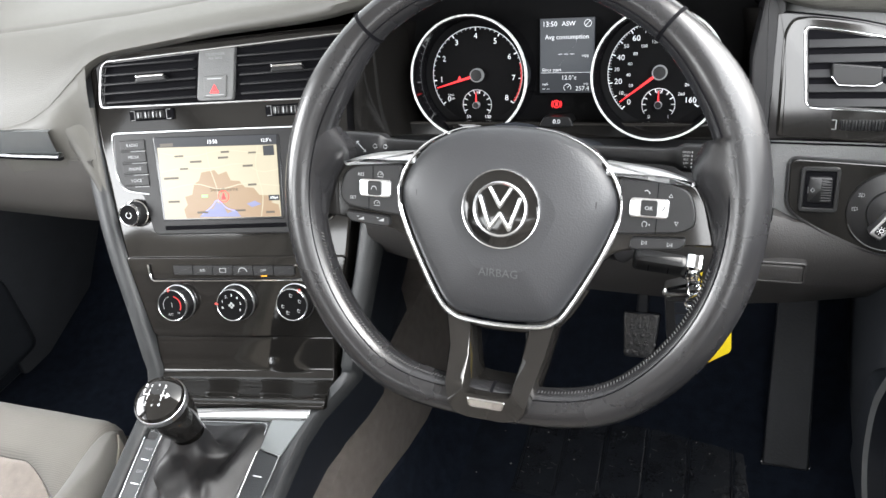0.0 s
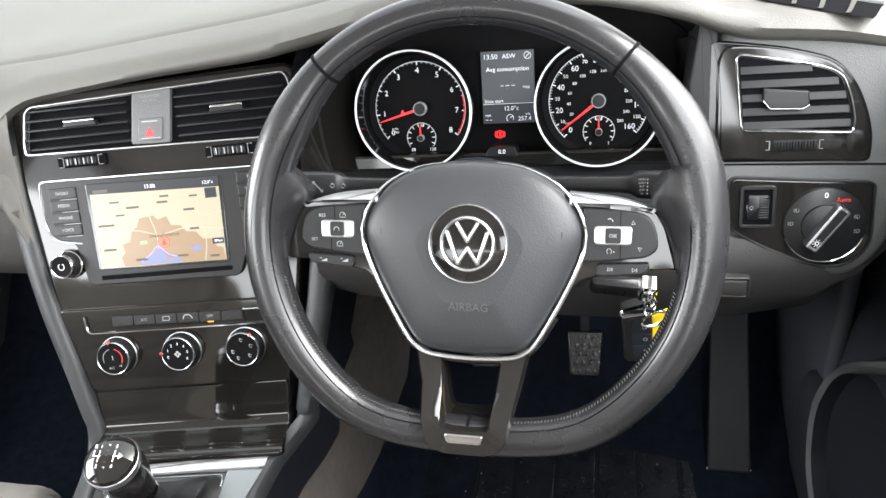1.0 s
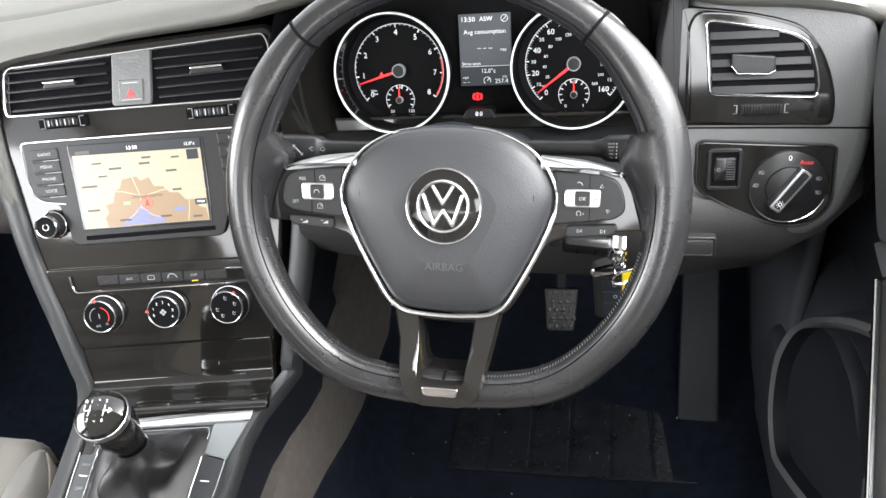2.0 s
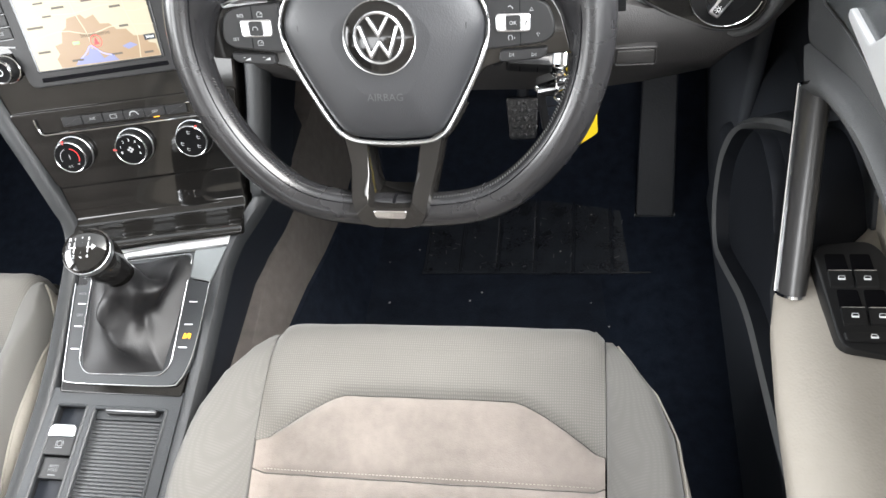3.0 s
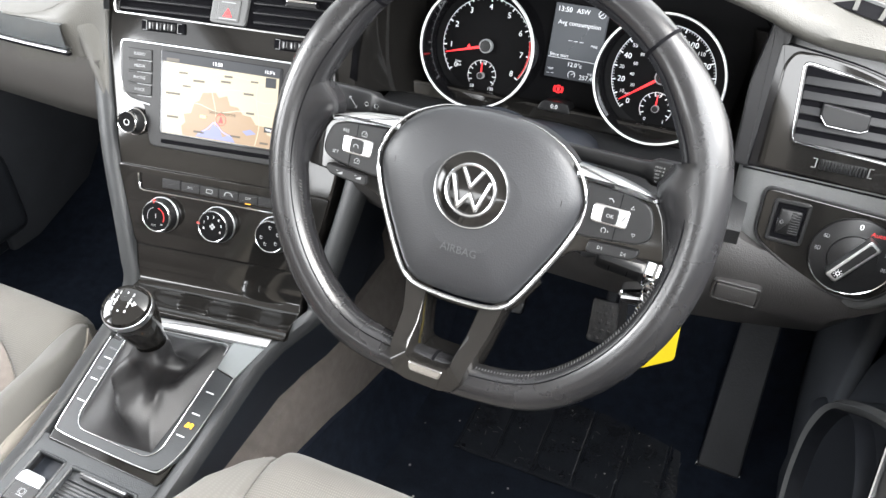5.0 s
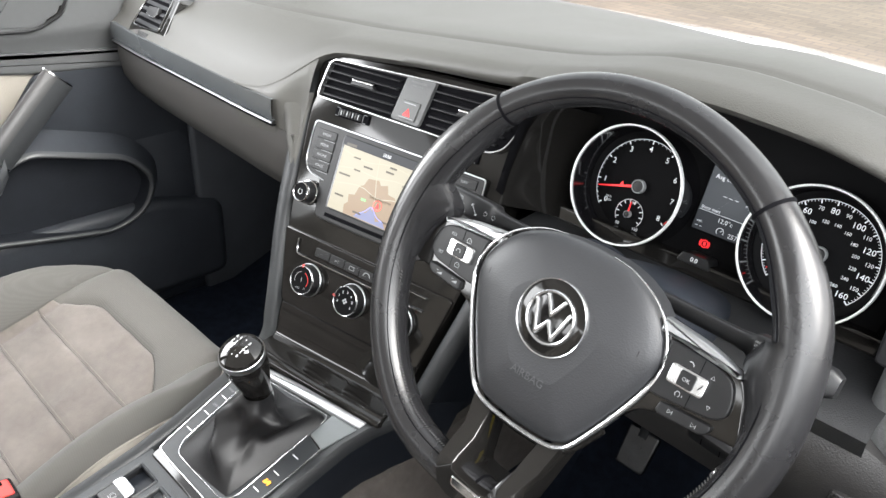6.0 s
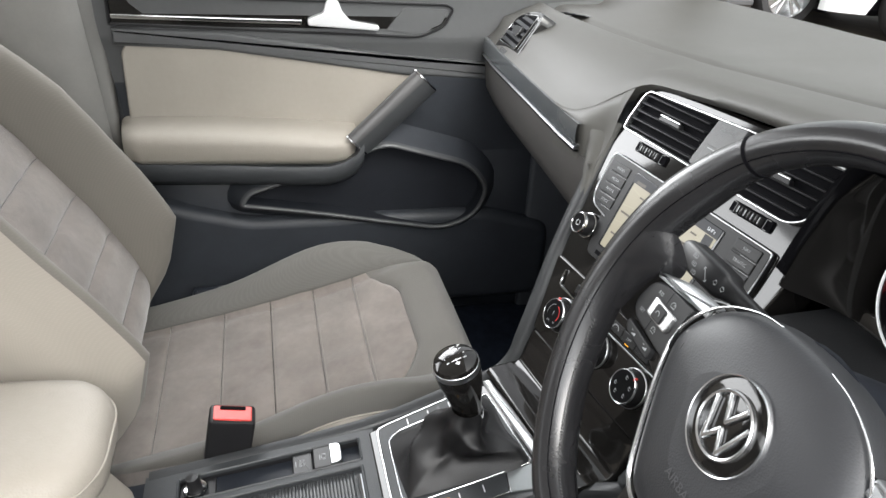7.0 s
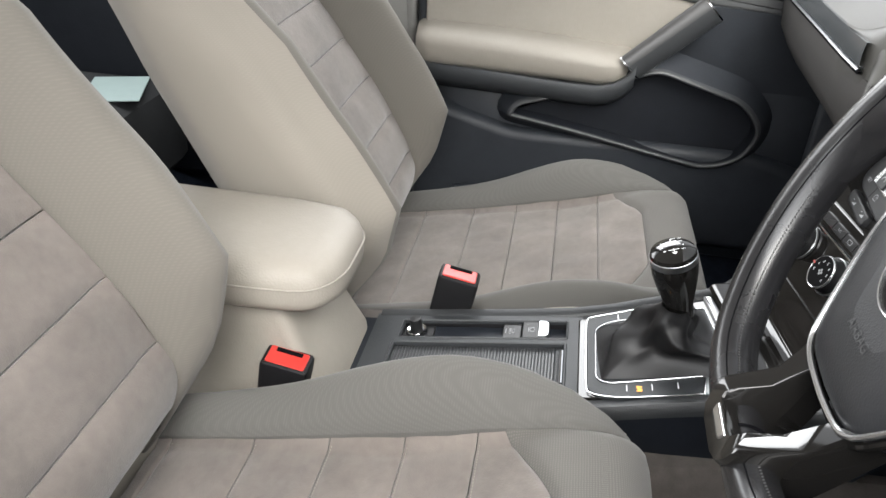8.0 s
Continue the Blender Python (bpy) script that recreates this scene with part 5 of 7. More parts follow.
s = Shape()
ang = [3 * k for k in range(120)]
s.tube([rim_at(a) for a in ang], [rim_r(a) for a in ang], WF, 20, True, 1.12)
s.made("rim", LEATHER, wheel)
for a in (50, 130, 270):
    p = rim_at(a)
    q = rim_at(a + .8)
    s = Shape()
    s.tube([p, q], [rim_r(a) + .0006] * 2, WF, 20, False, 1.12)
    s.made("seam", VOID, wheel)
s = Shape()
for k in range(0, 360, 1):
    if 30 <= k <= 150 or 262 < k < 278 or (k < 30 or 150 < k < 192 or k > 348):
        continue
    p, c = Vector(rim_at(k)), Vector((0, 0, RIM_N))
    inw = (c - p).normalized()
    p = p + inw * (rim_r(k) * .93) + Vector((0, 0, rim_r(k) * .42))
    tang = (Vector(rim_at(k + .5)) - Vector(rim_at(k - .5))).normalized()
    s.tube([p - tang * .0008 - inw * .0004, p + tang * .0006 + inw * .0014], .00042, WF, 5)
tagged(s.made("stitching", THREAD, wheel), kind="stuff")
# sewn line along the inside of the rim
s = Shape()
pts = []
for k in range(0, 360, 3):
    p, c = Vector(rim_at(k)), Vector((0, 0, RIM_N))
    pts.append(tuple(p + (c - p).normalized() * (rim_r(k) * .66) + Vector((0, 0, rim_r(k) * .855))))
s.tube(pts, .00045, WF, 6, True)
s.made("inner_seam", VOID, wheel)
# thumb rests, where the rim's leather spreads into the side spokes
for sx in (-1, 1):
    s = Shape()
    rows = []
    ends = spline([(.1325, .0535), (.1280, .0440), (.1255, .0350), (.1290, .0250), (.1360, .0125), (.1415, -.0040), (.1440, -.0200)], 31)
    for t in range(31):
        k = t / 30
        a = 22 - 30 * k
        u, v, n = rim_at(a if sx > 0 else 180 - a)
        r = rim_r(a)
        p0 = Vector((u, v, n + 1.12 * r - .0003))
        e = Vector((sx * ends[t][0], ends[t][1], 0))
        mid = math.sin(math.pi * k) ** .6
        drop = 1.12 * r + (.0095 - .1 * (1 - mid) * r) * mid
        row = []
        for q in range(15):
            w_ = q / 14
            row.append((p0.x + (e.x - p0.x) * w_, p0.y + (e.y - p0.y) * w_, p0.z - drop * ((1 - mid) * (1 - math.sqrt(max(0, 1 - w_ * w_))) + mid * w_ ** 1.9)))
        rows.append(row + [(e.x, e.y, p0.z - drop - .003 * mid), (e.x, e.y, p0.z - drop - .016 * mid)])
    s.loft(rows, WF)
    s.made("thumb_rest", LEATHER, wheel, crease=70)

half = [(0, .0575), (.022, .0563), (.040, .0525), (.0580, .0435), (.0720, .0300), (.0795, .0160), (.0815, .005), (.0795, -.007), (.0725, -.0255), (.0605, -.0500), (.0480, -.0720), (.0400, -.0805), (.0280, -.0850), (0, -.0868)]
ring_h = spline(half, 30)
PADO = [(-u, v) for u, v in ring_h] + [(u, v) for u, v in ring_h[-2:0:-1]]
s = Shape()
rows = []
for k, n in ((.0, -.040), (.0, -.0205), (.0008, -.0172), (.0028, -.0142), (.006, -.0117), (.011, -.0093), (.022, -.0064), (.036, -.0045)):
    o = inset(PADO, min(k, .012))
    f_ = 1 - max(0, k - .012) / .055
    rows.append([(u * f_, (v + .008) * f_ - .008, n) for u, v in o])
s.loft(rows, WF, True)
s.add(rows[-1], [tuple(range(len(PADO)))], WF)
s.made("airbag_cover", AIRBAG, wheel, crease=50)
s = Shape()
EDGE = [(.0200, .0572), (.0380, .0540), (.0590, .0440), (.0728, .0305), (.0804, .0162), (.0823, .005), (.0803, -.007), (.0733, -.0260), (.0613, -.0507), (.0488, -.0732), (.0406, -.0822), (.0283, -.0870)]
line = [(u, v) for u, v in spline([(-u, v) for u, v in EDGE] + [(0, -.0888)] + EDGE[::-1], 90)]
s.tube([(u * 1.006, v, -.0148) for u, v in line], [.0003 + .0007 * min(1, max(0, (.058 - v) / .02)) + .0009 * min(1, max(0, (.040 - v) / .06)) for u, v in line], WF, 8, up=NORM)
s.made("chrome_edge", BRIGHT, wheel)
s = Shape()
line2 = spline([(-.062, -.056), (-.050, -.0765), (-.041, -.0855), (-.028, -.0905), (0, -.0925), (.028, -.0905), (.041, -.0855), (.050, -.0765), (.062, -.056)], 40)
s.tube([(u, v + .0005, -.020) for u, v in line2], .0026, WF, 8, up=NORM)
s.made("lower_edge", GLOSS, wheel)
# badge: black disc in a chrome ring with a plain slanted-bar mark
s = Shape()
s.lathe([(.0290, -.012), (.0289, -.0026), (.0284, -.0016), (.0277, -.0020), (.0274, -.0042)], WF, 56)
bd = s.made("badge_ring", BRIGHT, wheel)
s = Shape()
s.lathe([(.0276, -.0040), (.0215, -.0030), (.0001, -.0030)], WF, 48)
s.made("badge_disc", GLOSS, bd)
s = Shape()
s.lathe([(.0202, -.0032), (.0200, -.0008), (.0192, .0), (.0180, -.0006), (.0176, -.003)], WF, 48)
s.made("inner_ring", BRIGHT, bd)
for x0, y0, x1, y1 in ((-.0080, .0160, .0006, .0010), (.0080, .0160, -.0006, .0010), (-.0150, .0095, -.0068, -.0150), (.0150, .0095, .0068, -.0150), (-.0078, -.0150, .0006, -.0018), (.0078, -.0150, -.0006, -.0018)):
    d = Vector((x1 - x0, y1 - y0))
    f_ = WF @ Matrix.Translation(((x0 + x1) / 2, (y0 + y1) / 2, -.0018)) @ Matrix.Rotation(math.atan2(d.y, d.x), 4, 'Z')
    s = Shape()
    s.box((d.length, .0029, .0032), (0, 0, 0), f_, .0010)
    s.made("badge_bar", BRIGHT, bd)
letters([("AIRBAG", .0085, 0, -.0470)], "writing", EMBOSS, wheel, WF, -.0040)
s = plates([stroke([(e * .066, .009), (e * .066, .005), (e * .0615, .005)], .0007) for e in (-1, 1)], WF, -.0083)
s.made("horn_mark", SATIN, wheel)

for sx in (-1, 1):
    m = (lambda o: [(-a, b) for a, b in o][::-1]) if sx < 0 else (lambda o: o)
    WB = WF @ Matrix.Translation((0, -.0015, 0))
    PL = [(.060, .036), (.048, -.056), (.060, -.0500), (.0690, -.0375), (.0800, -.0265), (.0935, -.0225), (.1223, -.0196), (.1260, -.0180), (.1450, -.0168), (.1415, -.0040), (.1365, .0125), (.1300, .0232), (.100, .0300), (.078, .0340)]
    PL = m(rounded(PL, .003))
    s = Shape()
    s.prism(PL, -.038, -.0165, WF, .0015)
    pl = s.made("side_spoke", GLOSS, wheel)
    strip = m(rounded([(.070, .0270), (.0828, .0266), (.1089, .0266), (.1296, .0236), (.1277, .0262), (.1173, .0300), (.1018, .0340), (.0700, .0372)], [.001, .004, .006, .001, .002, .01, .01, .001]))
    s = Shape()
    s.prism(strip, -.024, -.0145, WF, .0022)
    s.made("silver_strip", STRIP_SILVER, pl)
    pad_ = m(rounded([(.0790, -.0108), (.0879, -.0108), (.1240, -.0068), (.1318, -.0010), (.1310, .010), (.1262, .0222), (.1112, .0262), (.0800, .0276), (.0815, .012)], [.002, .01, .006, .006, .012, .008, .02, .002, .002]))
    s = Shape()
    s.prism(pad_, -.022, -.0135, WB, .0012)
    bt = s.made("button_pad", SATIN, pl)
    c = sx * .1010
    s = Shape()
    s.prism(rect(c - .0130, .0020, c + .0130, .0158, .003), -.016, -.0105, WB, .0012)
    rk = s.made("silver_rocker", BRIGHT, bt)
    s = Shape()
    s.prism(rect(c - .0055, .0036, c + .0055, .0142, .0015), -.013, -.0092, WB, .0006)
    s.made("centre_button", SATIN, bt)
    j0, j1 = (c + .0048, c + .0052) if sx > 0 else (c - .0028, c - .0060)
    s = plates([stroke([(j0, .0262), (j0, .0160)], .0005), stroke([(j1, .0018), (j1, -.0085)], .0005)], WB, -.0132)
    s.made("joint", VOID, bt)
    words = [("RES", .0036, c - .0126, .0184), ("SET", .0036, c - .0192, .0002)] if sx < 0 else [("OK", .0038, c, .0089)]
    letters(words, "writing", INK_GREY, bt, WB, -.0130 if sx < 0 else -.0089)
    icons = []
    if sx < 0:
        for cx, cy in ((c + .0036, .0190), (c + .0008, -.0030)):
            icons += [stroke([(cx + .0022 * math.cos(radians(q)), cy + .0022 * math.sin(radians(q))) for q in range(-20, 201, 20)], .0004), stroke([(cx, cy), (cx + .0013, cy + .0012)], .0004), stroke([(cx - .0024, cy - .0016), (cx + .0024, cy - .0016)], .0004)]
        plates([stroke([(c + .0020 * math.cos(radians(q)), .0086 + .0020 * math.sin(radians(q))) for q in range(-20, 201, 20)], .0005)], WB, -.0088).made("icon", INK_GREY, rk)
    else:
        icons += [stroke([(c - .0040, .0200), (c - .0022, .0206), (c - .0006, .0192), (c - .0004, .0182)], .0006), stroke([(c + .0122, .0168), (c + .0146, .0168), (c + .0134, .0192), (c + .0122, .0168)], .0004),
                  stroke([(c + .0171, .0005), (c + .0195, .0005), (c + .0183, -.0019), (c + .0171, .0005)], .0004),
                  stroke([(c - .0024 + .0016 * math.cos(radians(q)), -.0026 + .0019 * math.sin(radians(q))) for q in range(-60, 241, 20)], .0004),
                  stroke([(c + .0008, -.0034), (c + .0008, -.0022)], .0005)]
        plates([stroke([(c + .0085, .0070), (c + .0105, .0110)], .0006)], WB, -.0102).made("icon", SATIN, rk)
    s = plates(icons, WB, -.0130)
    s.made("icon", INK_GREY, bt)
    low = m(rounded([(.0895, -.0200), (.0940, -.0208), (.1215, -.0186), (.1262, -.0150), (.1262, -.0100), (.0905, -.0122)], .0022))
    s = Shape()
    s.prism(low, -.022, -.0125, WB, .0012)
    lb = s.made("lower_button", SATIN, pl)
    ic = []
    for e in (-.009, .0125):
        cx, cy = sx * .1065 + e * .78, -.0152
        if sx > 0:
            ic += [stroke([(cx - .0016, cy - .0013), (cx - .0016, cy + .0013), (cx + .0008, cy), (cx - .0016, cy - .0013)], .0004), stroke([(cx + .0014, cy - .0013), (cx + .0014, cy + .0013)], .0004)]
        else:
            ic += [[(cx - .002, cy - .0012), (cx + .003, cy - .0012), (cx + .003, cy + .0012)], stroke([(cx - .003, cy + .0012), (cx - .0012, cy + .0012)], .0005)]
    s = plates(ic, WB, -.0121)
    s.made("icon", INK_GREY, lb)

s = Shape()
OUTB = [(-.0450, -.0780), (-.0385, -.108), (-.0335, -.1300), (-.0305, -.1430), (-.0255, -.1500), (-.0150, -.1530), (.0150, -.1530), (.0255, -.1500), (.0305, -.1430), (.0335, -.1300), (.0385, -.108), (.0450, -.0780)]
INB = [(-.0220, -.0900), (-.0200, -.1120), (-.0185, -.1240), (-.0178, -.1300), (-.0160, -.1335), (-.0090, -.1345), (.0090, -.1345), (.0160, -.1335), (.0178, -.1300), (.0185, -.1240), (.0200, -.1120), (.0220, -.0900)]


def lift(v):
    """The lower spoke climbs over the rim's front."""
    t = min(1, max(0, (-v - .098) / .034))
    return .0310 * t * t * (3 - 2 * t)


rows = [[(u, v, -.040) for u, v in OUTB], [(u, v, -.021 + lift(v)) for u, v in OUTB], [(u * .94, v + .0008, -.0165 + lift(v)) for u, v in OUTB], [(u * 1.05, v - .0006, -.0165 + lift(v)) for u, v in INB],
        [(u, v, -.0185 + lift(v)) for u, v in INB], [(u, v, -.040) for u, v in INB]]
s.loft(rows, WF)
s.made("lower_spoke", GLOSS, wheel)
s = Shape()
s.prism(rounded([(-.0130, -.1440), (.0130, -.1440), (.0150, -.1362), (-.0150, -.1362)], .003), .002, .0155, WF, .0015)
s.made("silver_insert", CHROME, wheel)
s = Shape()
s.lathe([(.030, -.105), (.034, -.060), (.052, -.045), (.060, -.038), (.0001, -.034)], WF, 32)
s.made("hub", BLACK, wheel)

# ---- steering column, stalks ----
col = thing("steering_column", (.36, .14, .64), "black plastic steering column shroud", "steering column")
s = Shape()
rows = []
for n, w_, h in ((-.055, .050, .036), (-.075, .058, .044), (-.11, .062, .048), (-.17, .058, .048), (-.24, .05, .045)):
    rows.append([(w_ * math.copysign(abs(math.cos(k * math.pi / 12)) ** .6, math.cos(k * math.pi / 12)), -.004 + h * math.copysign(abs(math.sin(k * math.pi / 12)) ** .6, math.sin(k * math.pi / 12)), n) for k in range(24)])
s.loft(rows, WF, True, True)
s.made("shroud", BLACK, col)
s = Shape()
s.lathe([(.017, .0), (.017, .012), (.013, .014), (.0001, .013)], plane_frame(Vector((.425, .118, .600)), 55, 10), 24)
s.made("ignition_lock", SATIN, col)
for name, sx, v0, label in (("indicator_stalk", -1, .0360, "black indicator stalk with white light symbols"), ("wiper_stalk", 1, .0388, "black wiper stalk with white printed symbols")):
    st = thing(name, tuple(WF @ Vector((sx * .12, v0, -.062))), label, "stalk")
    s = Shape()
    rows = []
    for a, hw, hd in ((.045, .0055, .0055), (.105, .0060, .0060), (.1130, .0070, .0070), (.1155, .0086, .0088), (.1185, .0098, .0100), (.140, .0103, .0105), (.166, .0098, .010), (.172, .007, .008)):
        o = rounded([(-hw, -hd), (hw, -hd), (hw, hd), (-hw, hd)], .004, 3)
        rows.append([(sx * a, v0 + p, -.062 + q) for p, q in o])
    s.loft(rows, WF, True, True)
    blade = s.made("blade", SATIN, st)
    F2 = WF @ Matrix.Translation((0, v0, -.0514))
    if sx < 0:
        ic = []
        for cx, cy in ((-.150, .004), (-.147, -.001), (-.143, -.006)):
            ic += [stroke([(cx, cy - .0016), (cx, cy + .0016), (cx + .0022, cy + .001), (cx + .0022, cy - .001), (cx, cy - .0016)], .0005)] + [stroke([(cx - .003, cy + .0012 * q), (cx - .001, cy + .0012 * q)], .0004) for q in (-1, 0, 1)]
        for cx, e in ((-.118, -1), (-.112, 1)):
            ic += [stroke([(cx, -.0012), (cx, .0012), (cx + e * .0016, .0012), (cx + e * .0016, .0022), (cx + e * .0038, 0), (cx + e * .0016, -.0022), (cx + e * .0016, -.0012), (cx, -.0012)], .0004)]
        ic += [stroke([(-.136, .003), (-.128, -.005)], .0006), stroke([(-.136, .0010), (-.136, .003), (-.134, .003)], .0005), stroke([(-.130, -.005), (-.128, -.005), (-.128, -.003)], .0005)]
        plates(ic, F2).made("icon", INK_GREY, blade)
    else:
        letters([(w_, .0021, .1205, .0046 - .0026 * k) for k, w_ in enumerate(("HIGH", "LOW", "INT", "OFF", "1x"))], "writing", INK_GREY, blade, F2)
        plates([rect(.1240, .0041 - .0026 * k, .1248, .0053 - .0026 * k) for k in range(5)] + [stroke([(.131, .002), (.1335, .0035), (.1385, .0035), (.141, .002), (.139, -.003), (.133, -.003), (.131, .002)], .0005), stroke([(.136, -.003), (.1385, .002)], .0006)]
               + [rect(.1415 + .0022 * k, .0062, .1423 + .0022 * k, .0072) for k in range(3)], F2).made("icon", INK_GREY, blade)

# ---- ignition key, ring and tag ----
key = thing("ignition_key", (.47, .10, .59), "black car key in the ignition with metal ring and yellow tag", "key")
s = Shape()
kq = Matrix.Translation((.466, .100, .5915)) @ Matrix.Rotation(radians(7), 4, 'Y') @ Matrix.Rotation(radians(24), 4, 'X')
s.box((.044, .014, .020), (-.003, 0, 0), kq, .005)
head = s.made("key_head", SATIN, key)
plates([rect(-.012, -.004, -.0112, .006), rect(.004, -.004, .0048, .006)], kq @ Matrix.Rotation(radians(90), 4, 'X'), .0073).made("joint", VOID, head)
s = Shape()
s.band(rounded([(-.008, -.011), (.007, -.011), (.007, .011), (-.008, .011)], .004), .0042, -.007, .007, kq @ Matrix.Translation((.0245, 0, -.001)) @ Matrix.Rotation(radians(90), 4, 'X'), .0018)
s.made("metal_lug", CHROME, key)
for cx, cz, rx, rz, tw in ((.4915, .5795, .0050, .0130, .6), (.4960, .5640, .0110, .0052, -.4)):
    s = Shape()
    for o_ in (0, .0016):
        s.tube([(cx + rx * math.cos(a), .089 + o_ + .006 * math.cos(a + tw), cz + rz * math.sin(a)) for a in [k * math.pi / 12 for k in range(24)]], .0009, None, 6, True)
    s.made("split_ring", CHROME, key)
fq = Matrix.Translation((.4815, .104, .536)) @ Matrix.Rotation(radians(-4), 4, 'Y') @ Matrix.Rotation(radians(90), 4, 'X')
s = Shape()
s.prism(rounded([(-.013, -.030), (.013, -.030), (.0145, .022), (-.0125, .022)], [.006, .006, .003, .003]), -.006, .006, fq, .003)
fob = s.made("spare_fob", SATIN, key, "black spare car key fob with grey symbols")
s = Shape()
s.band(rounded([(-.0135, .0205), (.0195, .0245), (.0185, .0355), (.010, .0370), (-.0115, .0310), (-.0145, .0265)], [.003, .003, .005, .004, .004, .003]), .0036, -.0065, .0065, fq, .0018)
s.made("fob_loop", CHROME, fob)
for k in range(3):
    s = Shape()
    s.prism(rect(-.0045, -.0215 + .0135 * k, .0125, -.0095 + .0135 * k, .0012), .004, .0066, fq, .0006)
    s.made("fob_button", BLACK, fob)
    plates([stroke([(.007 + .0017 * math.cos(radians(a)), -.0155 + .0135 * k + .0017 * math.sin(radians(a))) for a in range(0, 361, 45)], .0006)], fq, .0068).made("icon", INK_GREY, fob)
tag = Shape()
tag.prism(rounded([(-.006, -.082), (.022, -.066), (.020, -.006), (.008, .002), (-.012, -.006)], .004), -.001, .0015, plane_frame(Vector((.503, .108, .560)), 12, 4), .0006)
tag.made("paper_tag", YELLOW, key, "yellow plastic key tag")

# ---- pedals, mat ----
ped = thing("brake_pedal", (.42, .40, .25), "black ribbed rubber brake pedal on a steel arm", "pedal")
pf = plane_frame(Vector((.42, .395, .255)), 0, 32)
s = Shape()
s.prism(rounded([(-.022, -.034), (.020, -.034), (.026, .032), (-.026, .032)], .006), -.008, .002, pf, .003)
pad_ob = s.made("pad", RUBBER, ped)
s = Shape()
for i in range(4):
    for j in range(5):
        s.lathe([(.0042, .001), (.0038, .0035), (.0001, .0038)], pf @ Matrix.Translation((-.016 + .0105 * i + .005 * (j % 2) - .0025, -.026 + .0125 * j, 0)), 10)
s.made("stud", RUBBER, pad_ob)
s = Shape()
s.tube([(.42, .41, .27), (.42, .47, .36), (.42, .52, .50), (.42, .53, .60)], [.009, .008, .008, .009], None, 8, flat=.6)
s.made("arm", BLACK, ped)
acc = thing("accelerator_pedal", (.62, .34, .09), "long dark grey accelerator pedal hinged on the floor", "pedal")
af = plane_frame(Vector((.620, .335, .092)), -2, 42)
s = Shape()
s.prism(rounded([(-.029, 0), (.029, 0), (.026, .24), (-.026, .24)], .006), -.012, .006, af, .003)
s.made("pad", material("worn pedal plastic", (.015, .017, .021), .55, spec=.3, var=.2, var_scale=20, bump=.3, bump_scale=300), acc)
s = Shape()
s.tube([(-.031, .002, -.006), (.031, .002, -.006)], .008, af, 10)
s.made("hinge", RUBBER, acc)
rest = thing("clutch_pedal", (.27, .42, .25), "black rubber clutch pedal on a steel arm", "pedal")
cf = plane_frame(Vector((.275, .40, .255)), 0, 32)
s = Shape()
s.prism(rounded([(-.022, -.030), (.022, -.030), (.024, .030), (-.024, .030)], .006), -.008, .002, cf, .003)
s.made("pad", RUBBER, rest)
s = Shape()
s.tube([(.275, .41, .27), (.275, .47, .36), (.275, .52, .50), (.275, .53, .60)], .008, None, 8, flat=.6)
s.made("arm", BLACK, rest)

mat_ = thing("floor_mat", (.40, .2, .085), "black carpet floor mat with a scuffed ribbed heel pad", "floor mat")
s = Shape()
s.prism(rounded([(.17, -.34), (.66, -.34), (.672, .10), (.665, .40), (.56, .445), (.22, .445), (.165, .36), (.150, .0)], .04), .079, .0865, None, .003)
s.made("carpet", MAT, mat_)
for k in range(6):
    x0 = .262 + .0585 * k
    s = Shape()
    s.prism(rounded([(x0, .226), (x0 + .0545, .226), (x0 + .0535, .375), (x0 + .001, .375)], .004), .084, .0895, None, .0018)
    s.made("heel_panel", RUBBER, mat_)
for k in range(7):
    x0 = .260 + .0585 * k
    s = Shape()
    s.tube([(x0, .222, .090), (x0, .375, .090)], .0016, None, 6)
    s.made("ridge", RUBBER, mat_)
s = Shape()
s.tube([(.258, .223, .090), (.45, .2225, .0915), (.614, .226, .090)], .0020, None, 6)
s.made("ridge", RUBBER, mat_)
random.seed(11)
s = Shape()
for k in range(44):
    x, y, a, ln = random.uniform(.27, .60), random.uniform(.228, .37), random.uniform(0, 3.1), random.uniform(.002, .010)
    s.tube([(x, y, .0897), (x + ln * math.cos(a), y + ln * math.sin(a), .0897)], random.uniform(.0002, .0006), None, 4, flat=.4)
tagged(s.made("scuff", SCUFF, mat_), kind="stuff")
random.seed(5)
s = Shape()
for k in range(46):
    x, y = random.uniform(.20, .64), random.uniform(.0, .36)
    r = random.uniform(.0006, .0017) * (1.25 if y < .2 else 1)
    s.lathe([(r, 0), (r * .6, r * .5), (.00001, r * .7)], Matrix.Translation((x, y, .0868 if y < .222 else .0896)), 6)
tagged(s.made("grit", LINT), "pale grit and crumbs on the floor mat", "grit", kind="stuff")

# ---- centre console ----
CF = plane_frame(Vector((0, -.13, .338)), 0, 81)
con = thing("centre_console", (0, -.2, .2), "dark grey centre console with shutter tray and switches", "console")
s = Shape()
rows = []
for y, zt, w_ in ((-.41, .300, .083), (-.38, .302, .084), (-.13, .338, .086), (-.03, .365, .091), (.05, .385, .096), (.16, .40, .105), (.30, .42, .11)):
    rows.append([(-w_ - .012, y, .20), (-w_ - .004, y, zt - .05), (-w_, y, zt - .012), (w_, y, zt - .012), (w_ + .004, y, zt - .05), (w_ + .012, y, .20)])
s.loft(rows)
s.made("base", BLACK, con)


